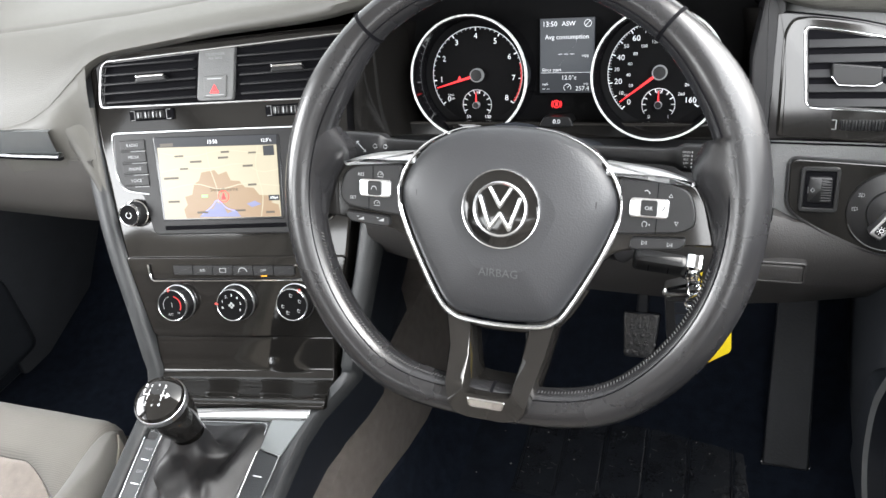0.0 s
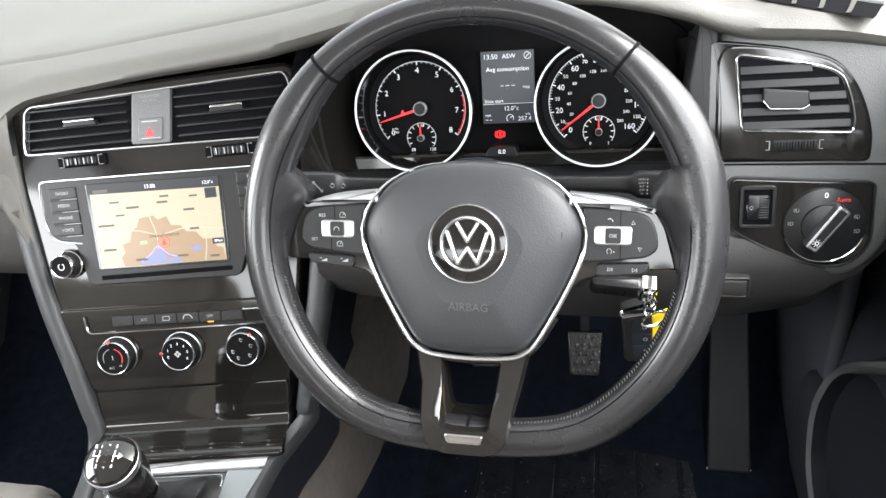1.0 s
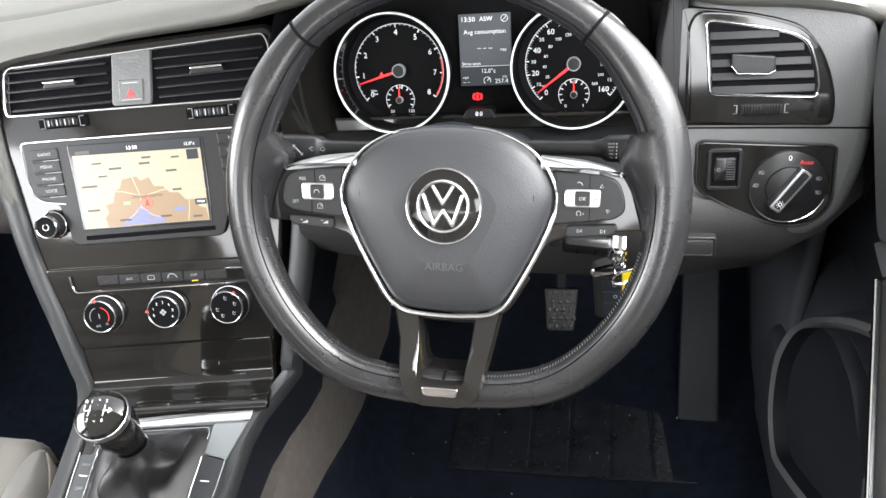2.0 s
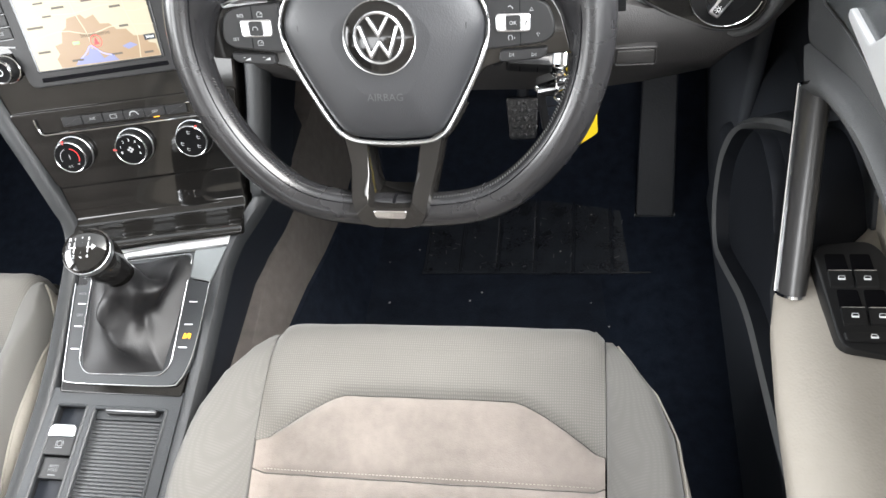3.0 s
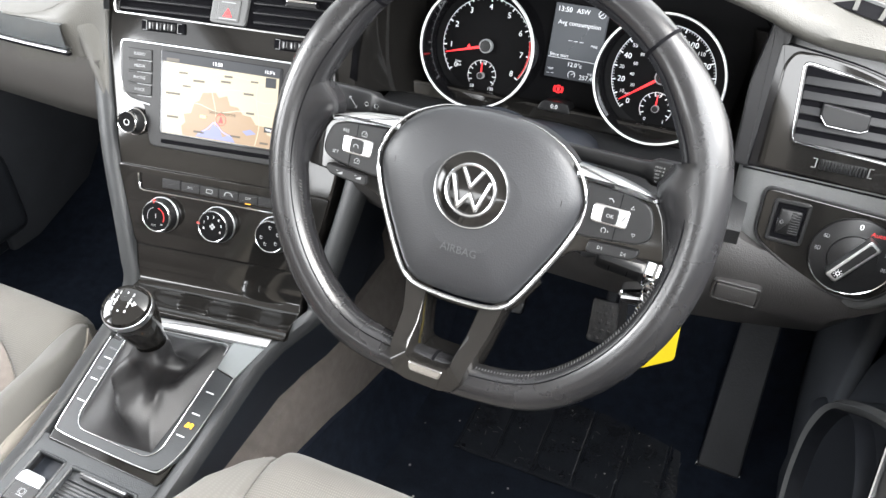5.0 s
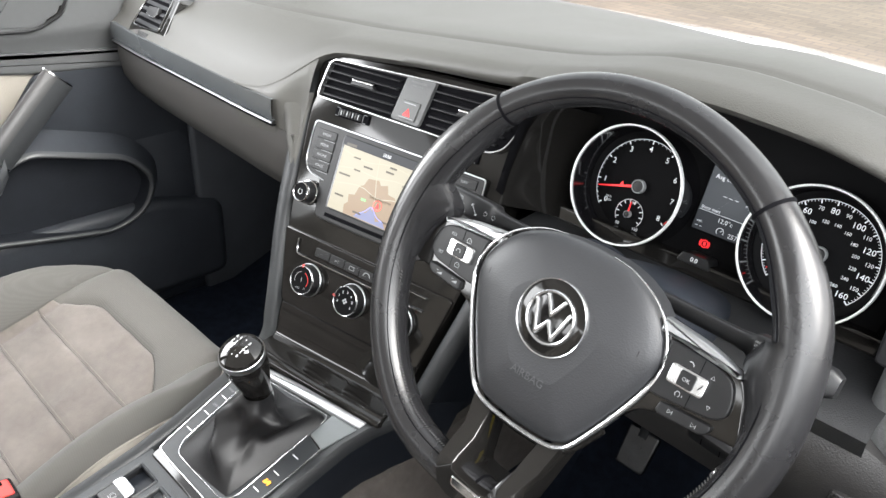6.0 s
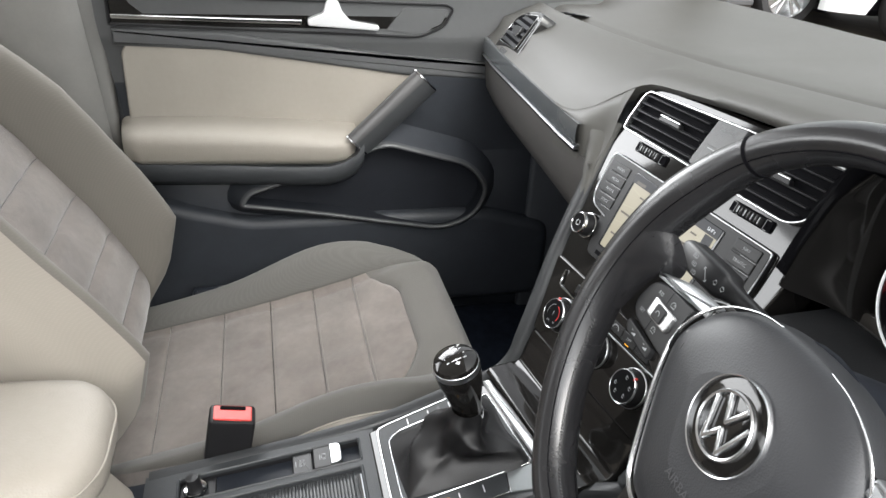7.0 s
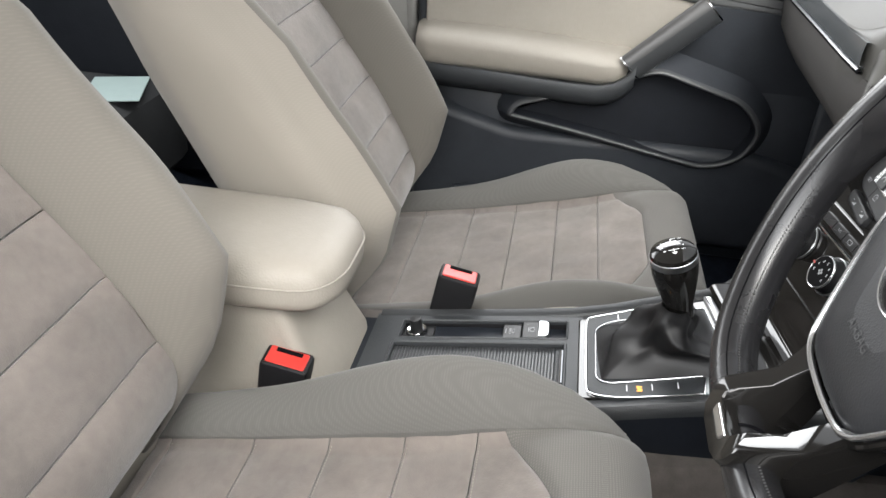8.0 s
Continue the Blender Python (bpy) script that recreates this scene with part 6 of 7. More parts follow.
def holed_plate(s, outer, holes, h, frame_):
    """A flat plate with rectangular holes: strips between the holes' edges."""
    xs = sorted({outer[0], outer[2], *(q for o in holes for q in (o[0], o[2]))})
    ys = sorted({outer[1], outer[3], *(q for o in holes for q in (o[1], o[3]))})
    for a, b in zip(xs, xs[1:]):
        for c, d in zip(ys, ys[1:]):
            if not any(o[0] <= a and b <= o[2] and o[1] <= c and d <= o[3] for o in holes):
                s.add([(a, c, h), (b, c, h), (b, d, h), (a, d, h)], [(0, 1, 2, 3)], frame_)
    for o in holes:
        ring = rect(*o)
        s.loft([[(x, y, h) for x, y in ring], [(x, y, h - .03) for x, y in ring]], frame_, True)


TR, SH = (-.0690, -.2230, -.0325, -.0115), (-.0225, -.2280, .0640, -.0130)
s = Shape()
holed_plate(s, (-.084, -.262, .080, .008), [TR, SH], .0, CF)
s.made("top_plate", CONSOLE, con)
for o, w_ in ((TR, .003), (SH, .004)):
    s = Shape()
    s.band(rect(o[0] - w_ * .6, o[1] - w_ * .6, o[2] + w_ * .6, o[3] + w_ * .6, .004), w_, -.004, .0016, CF, .0012)
    s.made("edge", CONSOLE, con)
s = Shape()
s.prism(rect(TR[0], TR[1], TR[2], TR[3]), -.034, -.026, CF, .0005)
s.made("tray_floor", VOID, con)
s = Shape()
ring = rect(TR[0] + .0004, TR[1] + .0004, TR[2] - .0004, TR[3] - .0004)
s.loft([[(x, y, -.0015) for x, y in ring], [(x, y, -.030) for x, y in ring]], CF, True)
s.made("tray_wall", SATIN_DARK, con)
n_sl = 52
for k in range(n_sl):
    v = SH[1] + (SH[3] - .012 - SH[1]) * (k + .5) / n_sl
    s = Shape()
    s.tube([(SH[0], v, -.0075), (SH[2], v, -.0075)], .0020, CF, 6, flat=.7)
    s.made("shutter_slat", LIP, con)
s = Shape()
s.prism(rect(SH[0], SH[1], SH[2], SH[3]), -.012, -.008, CF, .0003)
s.made("shutter_base", BLACK, con)
s = Shape()
s.prism(rect(SH[0] + .001, -.0245, SH[2] - .001, -.0135, .001), -.01, -.0045, CF, .001)
sh = s.made("shutter_lip", CONSOLE, con)
s = Shape()
s.prism(rounded([(-.0050, -.0200), (.0550, -.0200), (.0570, -.0145), (-.0070, -.0145)], .002), -.006, .0035, CF, .0015)
s.made("shutter_grip", SATIN, sh)
s = Shape()
s.tube([(-.005, -.0160, .0032), (.055, -.0160, .0032)], .0019, CF, 8)
s.made("chrome_edge", CHROME, sh)
for v0, v1, mt, nm in ((-.0920, -.0685, SATIN, "auto_hold_button"), (-.0670, -.0360, SATIN, "parking_brake_switch")):
    s = Shape()
    s.prism(rect(-.0680, v0, -.0335, v1, .0018), -.026, -.0025 if nm[0] == 'a' else .0005, CF, .0014)
    b = s.made(nm, mt, con)
    plates([stroke([(-.0555, (v0 + v1) / 2 - .0075), (-.0465, (v0 + v1) / 2 - .0075)], .0008)], CF, -.0021 if nm[0] == 'a' else .0009).made("line", INK_GREY, b)
    if nm[0] == 'a':
        letters([("AUTO", .0042, -.0508, -.0785), ("HOLD", .0042, -.0508, -.0825)], "writing", INK_GREY, b, CF, -.0021)
    else:
        plates([stroke([(-.0508 + .0030 * math.cos(radians(a)), -.0545 + .0030 * math.sin(radians(a))) for a in range(0, 361, 30)], .0006)]
               + [stroke([(-.0508 + .0046 * math.cos(radians(a)), -.0545 + .0046 * math.sin(radians(a))) for a in range(q, q + 81, 20)], .0006) for q in (140, -40)], CF, .0009).made("icon", INK_GREY, b)
        s = Shape()
        s.prism(rounded([(-.0680, -.0470), (-.0335, -.0470), (-.0345, -.0370), (-.0385, -.0335), (-.0630, -.0335), (-.0670, -.0370)], .002), -.004, .0030, CF, .0014)
        s.made("silver_lip", SATIN_CHROME, b)
s = Shape()
s.prism(rect(-.0600, -.150, -.0400, -.112, .003), -.028, -.022, CF, .001)
s.made("card_slot", SATIN_DARK, con)
sk = CF @ Matrix.Translation((-.0500, -.2030, -.0085))
s = Shape()
s.prism(rect(-.018, -.019, .0165, .022, .004), -.016, .002, sk, .001)
sock = s.made("socket_plate", SATIN, con)
s = Shape()
s.lathe([(.0142, 0), (.0142, .006), (.0125, .0085), (.0095, .0075)], sk, 28)
s.made("socket_ring", CHROME, sock)
s = Shape()
s.lathe([(.0095, .005), (.0085, .012), (.0078, .016), (.0078, .022), (.0070, .0245), (.0001, .0250)], sk, 24)
s.made("socket_plug", SATIN, sock)

# gear lever surround
GF = plane_frame(Vector((0, -.12, .345)), 0, 73)
gear = thing("gear_lever", (.0, -.04, .36), "gear lever with glossy black knob, leather gaiter and silver surround", "gear lever")
OUT = rounded([(-.0720, -.0090), (.0780, -.0090), (.1000, .165), (-.0860, .150)], [.004, .004, .01, .01])
s = Shape()
s.prism(OUT, -.03, -.002, GF, .002)
s.made("base_panel", GLOSS, gear)
s = Shape()
s.prism(rounded([(.0640, .1275), (.0905, .1240), (.1035, .1670), (.0640, .1618)], .0015), -.03, .0022, GF, .001)
s.made("side_panel", ALU_GREY, gear)
s = Shape()
s.prism(rounded([(-.0860, .1430), (.0640, .1634), (.1040, .1688), (.1060, .1850), (.0300, .1725), (-.0860, .1520)], [.001, .001, .001, .003, .05, .003]), -.03, .0034, GF, .0022, 3)
s.made("silver_bar", BAR_ALU, gear)
s = Shape()
s.prism(rounded([(-.0680, .002), (.0680, .002), (.0840, .020), (.0885, .122), (.0635, .1265), (.0635, .1600), (-.0670, .1420), (-.0680, .118), (-.0815, .118), (-.0720, .020)], [.008, .012, .012, .004, .003, .003, .003, .003, .003, .008]), -.01, .0004, GF, .001)
s.made("switch_panel", CONSOLE, gear)
s = Shape()
s.tube([(u, v, .0008) for u, v in spline([(-.0825, .1190), (-.0795, .09), (-.0725, .030), (-.0695, .0100), (-.0610, .0022), (0, .0012), (.0620, .0020), (.0740, .0075), (.0815, .0240), (.0860, .0500), (.0890, .1180), (.0870, .1240), (.0690, .1270)], 80)],
       .0008, GF, 6, up=(0, 0, 1))
s.made("chrome_line", BRIGHT, gear)
s = Shape()
INN = rounded([(-.0430, .0120), (.0510, .0120), (.0615, .0250), (.0625, .1580), (-.0645, .1420), (-.0540, .0260)], [.014, .014, .012, .008, .004, .012])
s.band(INN, .0011, -.008, .0022, GF, .0004)
s.made("gaiter_frame", BRIGHT, gear)
for u, v in ((-.0669, .0940), (-.0647, .0669), (-.0621, .0403), (.0744, .0986), (.0738, .0720), (.0719, .0455)):
    plates([stroke([(u - .0055, v), (u + .0045, v)], .0012)], GF, .0016).made("button_line", INK_W, gear)
letters([("OFF", .0050, -.0665, .0800)], "writing", INK_DIM, gear, GF, .0018)
letters([("MODE", .0036, -.0690, .1060)], "writing", INK_DIM, gear, GF, .0018)
plates([[(.0690, .0555), (.0705, .0615), (.0730, .0615), (.0722, .0580), (.0755, .0620), (.0790, .0610), (.0782, .0555), (.0765, .0555), (.0760, .0580), (.0740, .0560)]], GF, .0018).made("parking_lamp", GLOW_O, gear)
# gaiter with folds
KNOB = Vector((.024, -.053, .505))
PIV = GF @ Vector((.003, .085, 0))
s = Shape()
rows = []
nk = 72
base = spline([(.0520, .0185), (.0590, .090), (.0595, .152), (.000, .145), (-.0600, .137), (-.0545, .085), (-.0450, .0185), (.004, .0145), (.0520, .0185)], nk + 1)[:-1]
for i in range(31):
    t = i / 30
    c0 = PIV.lerp(Vector((.020, -.036, .440)), t ** 1.1)
    row = []
    for k, (u, v) in enumerate(base):
        b0 = GF @ Vector((u, v, .001))
        a = 2 * math.pi * k / nk
        shrink = (1 - t) ** 2.3
        fold = (1 - 2 * abs(math.sin(a * 1.5 + t * 2.75 + .3))) * .0140 * math.sin(math.pi * min(1, t * 1.15)) * (1 - t * .5) + math.sin(a * 5 - t * 6) * .0028 * math.sin(math.pi * t)
        top = c0 + Vector((math.cos(a + math.pi * 1.75) * (.0155 + .012 * math.sin(math.pi * min(1, t * 1.02))), math.sin(a + math.pi * 1.75) * (.0155 + .012 * math.sin(math.pi * min(1, t * 1.02))), 0))
        rim_v = (b0 - PIV)
        p = c0 + rim_v * shrink + (top - c0) * (1 - shrink)
        d = (p - c0)
        d.z = 0
        if d.length > 1e-5:
            p = p + d.normalized() * fold
        p.z += .010 * math.sin(math.pi * min(1, t * 2)) * shrink + fold * .35
        row.append(p)
    rows.append(row)
s.loft(rows, None, True)
s.made("gaiter", GAITER, gear, crease=80)
KZ = Vector((.10, -.30, 1)).normalized()
KX = (Vector((1, .02, 0)) - KZ * KZ.x).normalized()
kfm = Matrix((KX, KZ.cross(KX), KZ)).transposed().to_4x4()
kfm.translation = KNOB
s = Shape()
s.lathe([(.0150, -.082), (.0155, -.074), (.0150, -.070)], kfm, 32)
s.made("collar", CHROME, gear)
s = Shape()
s.lathe([(.0150, -.073), (.0158, -.064), (.0182, -.052), (.0215, -.036), (.0238, -.022), (.0242, -.013), (.0240, -.008)], kfm, 36)
s.made("knob_body", GLOSS, gear)
s = Shape()
s.lathe([(.0243, -.0080), (.0248, -.004), (.0246, -.0005), (.0240, .0)], kfm, 40)
s.made("knob_ring", SATIN_CHROME, gear)
s = Shape()
s.lathe([(.0243, -.001), (.0225, .004), (.0160, .0080), (.0080, .0098), (.0001, .0104)], kfm, 40)
cap = s.made("knob_cap", GLOSS, gear)
KT = kfm @ Matrix.Translation((0, 0, .0090)) @ Matrix.Rotation(radians(6), 4, 'Z')
plates([stroke([(x, -.0055), (x, .0055)], .0008) for x in (-.0070, 0, .0070)] + [stroke([(-.0120, .0), (.0105, .0)], .0008), stroke([(-.0120, .0), (-.0120, .0055)], .0008), [(.011, -.003), (.0150, 0), (.011, .003)]], KT, .0010).made("gear_diagram", INK_W, cap)
letters([(c, .0050, x, y) for c, x, y in (("R", -.0120, .0092), ("1", -.0070, .0092), ("3", 0, .0096), ("5", .0070, .0092), ("2", -.0070, -.0092), ("4", 0, -.0096), ("6", .0070, -.0092))], "writing", INK_W, cap, KT, .0004)

# ---- armrest between the seats ----
arm = thing("centre_armrest", (.015, -.54, .30), "beige padded armrest box between the seats", "armrest")
s = Shape()
rows = []
for z, y1, w_ in ((.20, -.385, .082), (.30, -.400, .082), (.36, -.435, .080), (.415, -.460, .074), (.43, -.470, .070)):
    o = rounded([(-w_ + .012, y1), (-w_ + .012, -.70), (w_ + .012, -.70), (w_ + .012, y1)][::-1], .015)
    rows.append([(x, y, z) for x, y in o])
s.loft(rows, None, True, True)
s.made("box", VINYL, arm)
s = Shape()
rows = []
AO = rounded([(-.074, -.70), (.104, -.70), (.108, -.48), (.100, -.415), (.060, -.392), (-.030, -.392), (-.064, -.415), (-.074, -.48)], [.02, .02, .03, .03, .03, .03, .03, .03], 5)
for k, z in ((.006, .418), (.001, .423), (0, .430), (0, .448), (.003, .458), (.010, .4665), (.022, .472), (.036, .474)):
    o = inset(AO, min(k, .02))
    q = 1 - max(0, k - .02) / .09
    rows.append([((x - .015) * q + .015, (y + .52) * q - .52, z + (.010 * (y + .52) * -.3)) for x, y in o])
s.loft(rows, None, True, True)
lid = s.made("lid", VINYL, arm, crease=60)
s = Shape()
s.tube([(x, y, .4475 + (.010 * (y + .52) * -.3)) for x, y in inset(AO, -.0006)], .0012, None, 6, True)
s.made("piping", PALE_THREAD, lid)

# ---- seats ----
def seat(at, back, lean, label):
    """A front seat: cushion with suede panels, woven roll and ribbed bolsters, vinyl flanks, and a backrest made the same way. at: the middle of the cushion's front edge; back: how far behind it the backrest's foot stands; lean: its slope in degrees."""
    st = thing("car_seat", at, label, "car seat", "front seats")
    o = Vector(at)
    half_w = [(0.02, .168), (0.0, .176), (-.02, .192), (-.05, .212), (-.09, .224), (-.15, .228), (-.25, .226), (-.47, .217)]

    def outer(y):
        return at_x(sorted((a, b) for a, b in half_w), y)[0]

    def crown(x, y):
        """Height of the padding over the cushion."""
        dip = min(1, max(0, (-y - .05) / .16))
        dip = .018 * dip * dip * (3 - 2 * dip)
        base = -.195 * (-y) * min(1, max(0, (-y + .02) / .10)) - dip
        front = -.026 * ((y + .012) / .040) ** 2 - .03 * max(0, (y - .018) / .012) ** 2 if y > -.012 else 0
        ax = abs(x)
        b = 0
        if ax > .154:
            t = (ax - .154) / max(.02, outer(y) - .154)
            t = min(1.0, t)
            rise = dip + .042 * math.exp(-((y + .175) / .125) ** 2) + .010 * min(1, max(0, -y / .1)) - .010 * (1 - min(1, max(0, -y / .10)))
            b = rise * math.sin(min(1, t * 1.35) * math.pi * .5) - .05 * max(0, t - .72) ** 2 / .08
        return base + front + b

    def patch(name, x0, x1, ys, nx, mat_, pillow, label_="", crease=70, drop=.006, side=0):
        """A padded panel over the cushion between two edges, each given as functions of y."""
        s = Shape()
        rows = []
        m = len(ys)
        for j, y in enumerate(ys):
            row = []
            a, b = x0(y), x1(y)
            ty = min(1, min(j, m - 1 - j) / max(1, m * .18))
            for i in range(nx + 1):
                e = i / nx
                x = a + (b - a) * e
                tx = min(1, min(i, nx - i) / max(1, nx * .16))
                p = pillow * math.sqrt(max(0, 1 - (1 - tx) ** 2)) * math.sqrt(max(0, 1 - (1 - ty) ** 2))
                soft = .0016 * noise.noise((x * 24 + o.x * 9, y * 24, .5)) + .0008 * noise.noise((x * 60, y * 60 + o.x * 9, 2.5)) if mat_ is SUEDE else .0012 * noise.noise((x * 14, y * 14 + o.x * 9, 4))
                row.append((x, y, crown(x, y) - drop + p + soft))
            rows.append(row)
        s.loft(rows, Matrix.Translation(o))
        edge = rows[0] + [r[-1] for r in rows[1:-1]] + rows[-1][::-1] + [r[0] for r in rows[-2:0:-1]]
        s.loft([edge, [(x, y, z - .03) for x, y, z in edge]], Matrix.Translation(o), True)
        return s.made(name, mat_, st, label_, crease, uv=lambda c: (c.x - side * c.z, c.y))

    lin = lambda a, b, n: [a + (b - a) * i / n for i in range(n + 1)]
    # suede centre: rows between sewn seams; its front edge curves back at the corners
    W_ = .1605
    cuts = [-.060, -.130, -.198, -.272, -.350, -.440, back - .02]

    def nose(x):
        return -.059 - .046 * max(0, (abs(x) - .078) / (W_ - .078)) ** 1.35

    def sheet(name, yf, yb, n, nx, w_, mat_, pillow, label_=""):
        """A padded panel between two edges that are functions of x."""
        s = Shape()
        rows = []
        for j in range(n + 1):
            ty = min(1, min(j, n - j) / max(1, n * .18))
            row = []
            for i in range(nx + 1):
                x = -w_ + 2 * w_ * i / nx
                y = yf(x) + (yb(x) - yf(x)) * j / n
                tx = min(1, min(i, nx - i) / max(1, nx * .10))
                p = pillow * math.sqrt(max(0, 1 - (1 - tx) ** 2)) * math.sqrt(max(0, 1 - (1 - ty) ** 2))
                soft = .0016 * noise.noise((x * 24 + o.x * 9, y * 24, .5)) + .0008 * noise.noise((x * 60, y * 60 + o.x * 9, 2.5)) if mat_ is SUEDE else .0010 * noise.noise((x * 14, y * 14 + o.x * 9, 4))
                crease = -.0022 * max(0, noise.noise((x * 9 + y * 30 + o.x * 5, x * 40 - y * 8, 1.5)) - .25) if mat_ is SUEDE else 0
                row.append((x, y, crown(x, y) - .006 + p + soft + crease))
            rows.append(row)
        s.loft(rows, Matrix.Translation(o))
        edge = rows[0] + [r[-1] for r in rows[1:-1]] + rows[-1][::-1] + [r[0] for r in rows[-2:0:-1]]
        s.loft([edge, [(x, y, z - .03) for x, y, z in edge]], Matrix.Translation(o), True)
        return s.made(name, mat_, st, label_, 70, uv=lambda c: (c.x, c.y - c.z * (c.y > o.y - .02)))

    corner = lambda x: .030 - .020 * max(0, (abs(x) - .140) / .0215) ** 3
    sheet("front_roll", corner, lambda x: nose(x) + .0005, 22, 44, .1615, WEAVE, .009, "woven grey cloth front roll")
    for k, (a, b) in enumerate(zip(cuts, cuts[1:])):
        sheet("suede_panel", (lambda x: nose(x) - .0005) if k == 0 else (lambda x: a - .0006), lambda x: b + .0006, 12, 36, W_, SUEDE, .0040)
        if k < len(cuts) - 2:
            s = Shape()
            n = 92
            for i in range(n):
                x = -W_ + .006 + (2 * W_ - .012) * i / (n - 1)
                s.tube([(x - .0010, b + .0030, crown(x, b) - .0020), (x + .0009, b + .0030, crown(x, b) - .0020)], .00036, Matrix.Translation(o), 5)
            tagged(s.made("stitching", PALE_THREAD, st), kind="stuff")
    for sx in (-1, 1):
        a = (lambda y: .1622) if sx > 0 else (lambda y: -outer(y) + .004)
        b = (lambda y: outer(y) - .004) if sx > 0 else (lambda y: -.1622)
        patch("bolster", a, b, [.006, -.004, -.016] + lin(-.03, back - .023, 22), 18, RIB, .004, "woven grey cloth bolster", side=sx)
        # piping and vinyl flank
        ysx = [.002 + (back - .026) * i / 30 for i in range(31)]
        top = [(sx * (outer(y) - .002), y, crown(outer(y) - .004, y) - .003) for y in ysx]
        s = Shape()
        s.tube(top, .0011, Matrix.Translation(o), 6)
        s.made("piping", PALE_THREAD, st)
        s = Shape()
        rows = []
        for (x, y, z) in top:
            out = .010 * min(1, max(0, (-y - .08) / .12))
            rows.append([(x - sx * .002, y, z + .001), (x + sx * (.0005 + out * .8), y, z - .008), (x + sx * (.001 + out * 1.4), y, z - .03), (x + sx * .001, y, z - .09), (x - sx * .01, y, -.17)])
        s.loft(rows, Matrix.Translation(o))
        s.made("flank", VINYL, st, "beige vinyl flank")
    s = Shape()
    s.loft([[(x, y, z) for x in (-.16, 0, .16)] for y, z in ((.024, -.045), (.027, -.06), (.010, -.12), (-.05, -.17))], Matrix.Translation(o))
    s.made("front_skirt", WEAVE, st, uv=lambda c: (c.x, c.z))
    s = Shape()
    s.box((.42, .40, .10), (0, -.25, -.16), Matrix.Translation(o), .02)
    for sx in (-1, 1):
        s.box((.03, .46, .06), (sx * .19, -.22, -.265), Matrix.Translation(o), .008)
    s.made("seat_frame", BLACK, st)
    s = Shape()
    s.box((.035, .10, .05), (math.copysign(.252, o.x), -.36, -.11), Matrix.Translation(o), .012)
    s.made("side_cover", BLACK, st)

    # backrest, leaning back
    B = Matrix.Translation(o + Vector((0, back, -.032 + .195 * (-.432 - back) * -1))) @ Matrix.Rotation(radians(lean), 4, 'X')

    def bh(z):
        return at_x([(-.12, .139), (-.06, .165), (.0, .205), (.06, .236), (.20, .252), (.36, .250), (.48, .238), (.56, .212), (.62, .16)], z)[0]

    def depth(x, z):
        """How far the padding comes forward from the backrest's middle plane."""
        ax, h = abs(x), bh(z)
        c = .036 - .05 * z + .012 * math.exp(-((z - .14) / .12) ** 2) - .06 * max(0, (z - .52) / .08) ** 2 - 14 * max(0, .03 - z) ** 2
        b = 0
        if ax > .148:
            t = min(1, (ax - .148) / max(.03, h - .148))
            up = min(1, max(0, (z + .02) / .10)) * (1 - .75 * max(0, min(1, (z - .34) / .2)))
            b = .082 * up * math.sin(min(1, t * 1.9) * math.pi / 2) - .058 * max(0, t - .50) ** 2 / .25
        return c + b

    def bpatch(name, x0, x1, zs, nx, mat_, pillow, label_="", drop=.006):
        s = Shape()
        rows = []
        m = len(zs)
        for j, z in enumerate(zs):
            a, b = x0(z), x1(z)
            tz = min(1, min(j, m - 1 - j) / max(1, m * .18))
            row = []
            for i in range(nx + 1):
                x = a + (b - a) * i / nx
                tx = min(1, min(i, nx - i) / max(1, nx * .16))
                p = pillow * math.sqrt(max(0, 1 - (1 - tx) ** 2)) * math.sqrt(max(0, 1 - (1 - tz) ** 2))
                row.append((x, depth(x, z) - drop + p + .0018 * noise.noise((x * 22 + o.x * 9, z * 22, 7)), z))
            rows.append(row)
        s.loft(rows, B)
        edge = rows[0] + [r[-1] for r in rows[1:-1]] + rows[-1][::-1] + [r[0] for r in rows[-2:0:-1]]
        s.loft([edge, [(x, y - .03, z) for x, y, z in edge]], B, True)
        return s.made(name, mat_, st, label_, 70, uv=lambda c: (c.x, c.z))

    cz = [-.02, .05, .125, .20, .275, .35, .43]
    for a, b in zip(cz, cz[1:]):
        bpatch("back_suede_panel", lambda z: -.150 + .03 * max(0, z - .3), lambda z: .150 - .03 * max(0, z - .3), lin(a + .0008, b - .0008, 8), 20, SUEDE, .0065)
    bpatch("shoulder_panel", lambda z: -bh(z) * .80, lambda z: bh(z) * .80, lin(.4315, .62, 12), 24, BEIGE, .008)
    for sx in (-1, 1):
        zz = lin(-.12, .61, 40)
        s = Shape()
        rows = []
        for z in zz:
            h, e = bh(z), .1512 - .03 * max(0, z - .3) if z < .43 else bh(z) * .80
            d1 = depth(h * .97, z)
            ring = [(sx * e, depth(e, z) - .010, z)] + [(sx * (e + (h * .985 - e) * (q / 13) ** 1.15), depth(e + (h * .985 - e) * (q / 13) ** 1.15, z) - .0055 + .004 * min(1, q / 2) + .0022 * noise.noise((sx * q * .22 + o.x * 9, z * 13, 9)), z) for q in range(14)]
            rows.append(ring + [(sx * (h + .003), d1 - .018, z), (sx * (h + .006), d1 - .045, z), (sx * h, -.045, z), (sx * (h - .02), -.085, z), (sx * h * .5, -.10, z), (0, -.102, z)])
        # inner face in the darkened cloth, flank in beige: shade put into colour
        s.loft([r[:11] for r in rows], B)
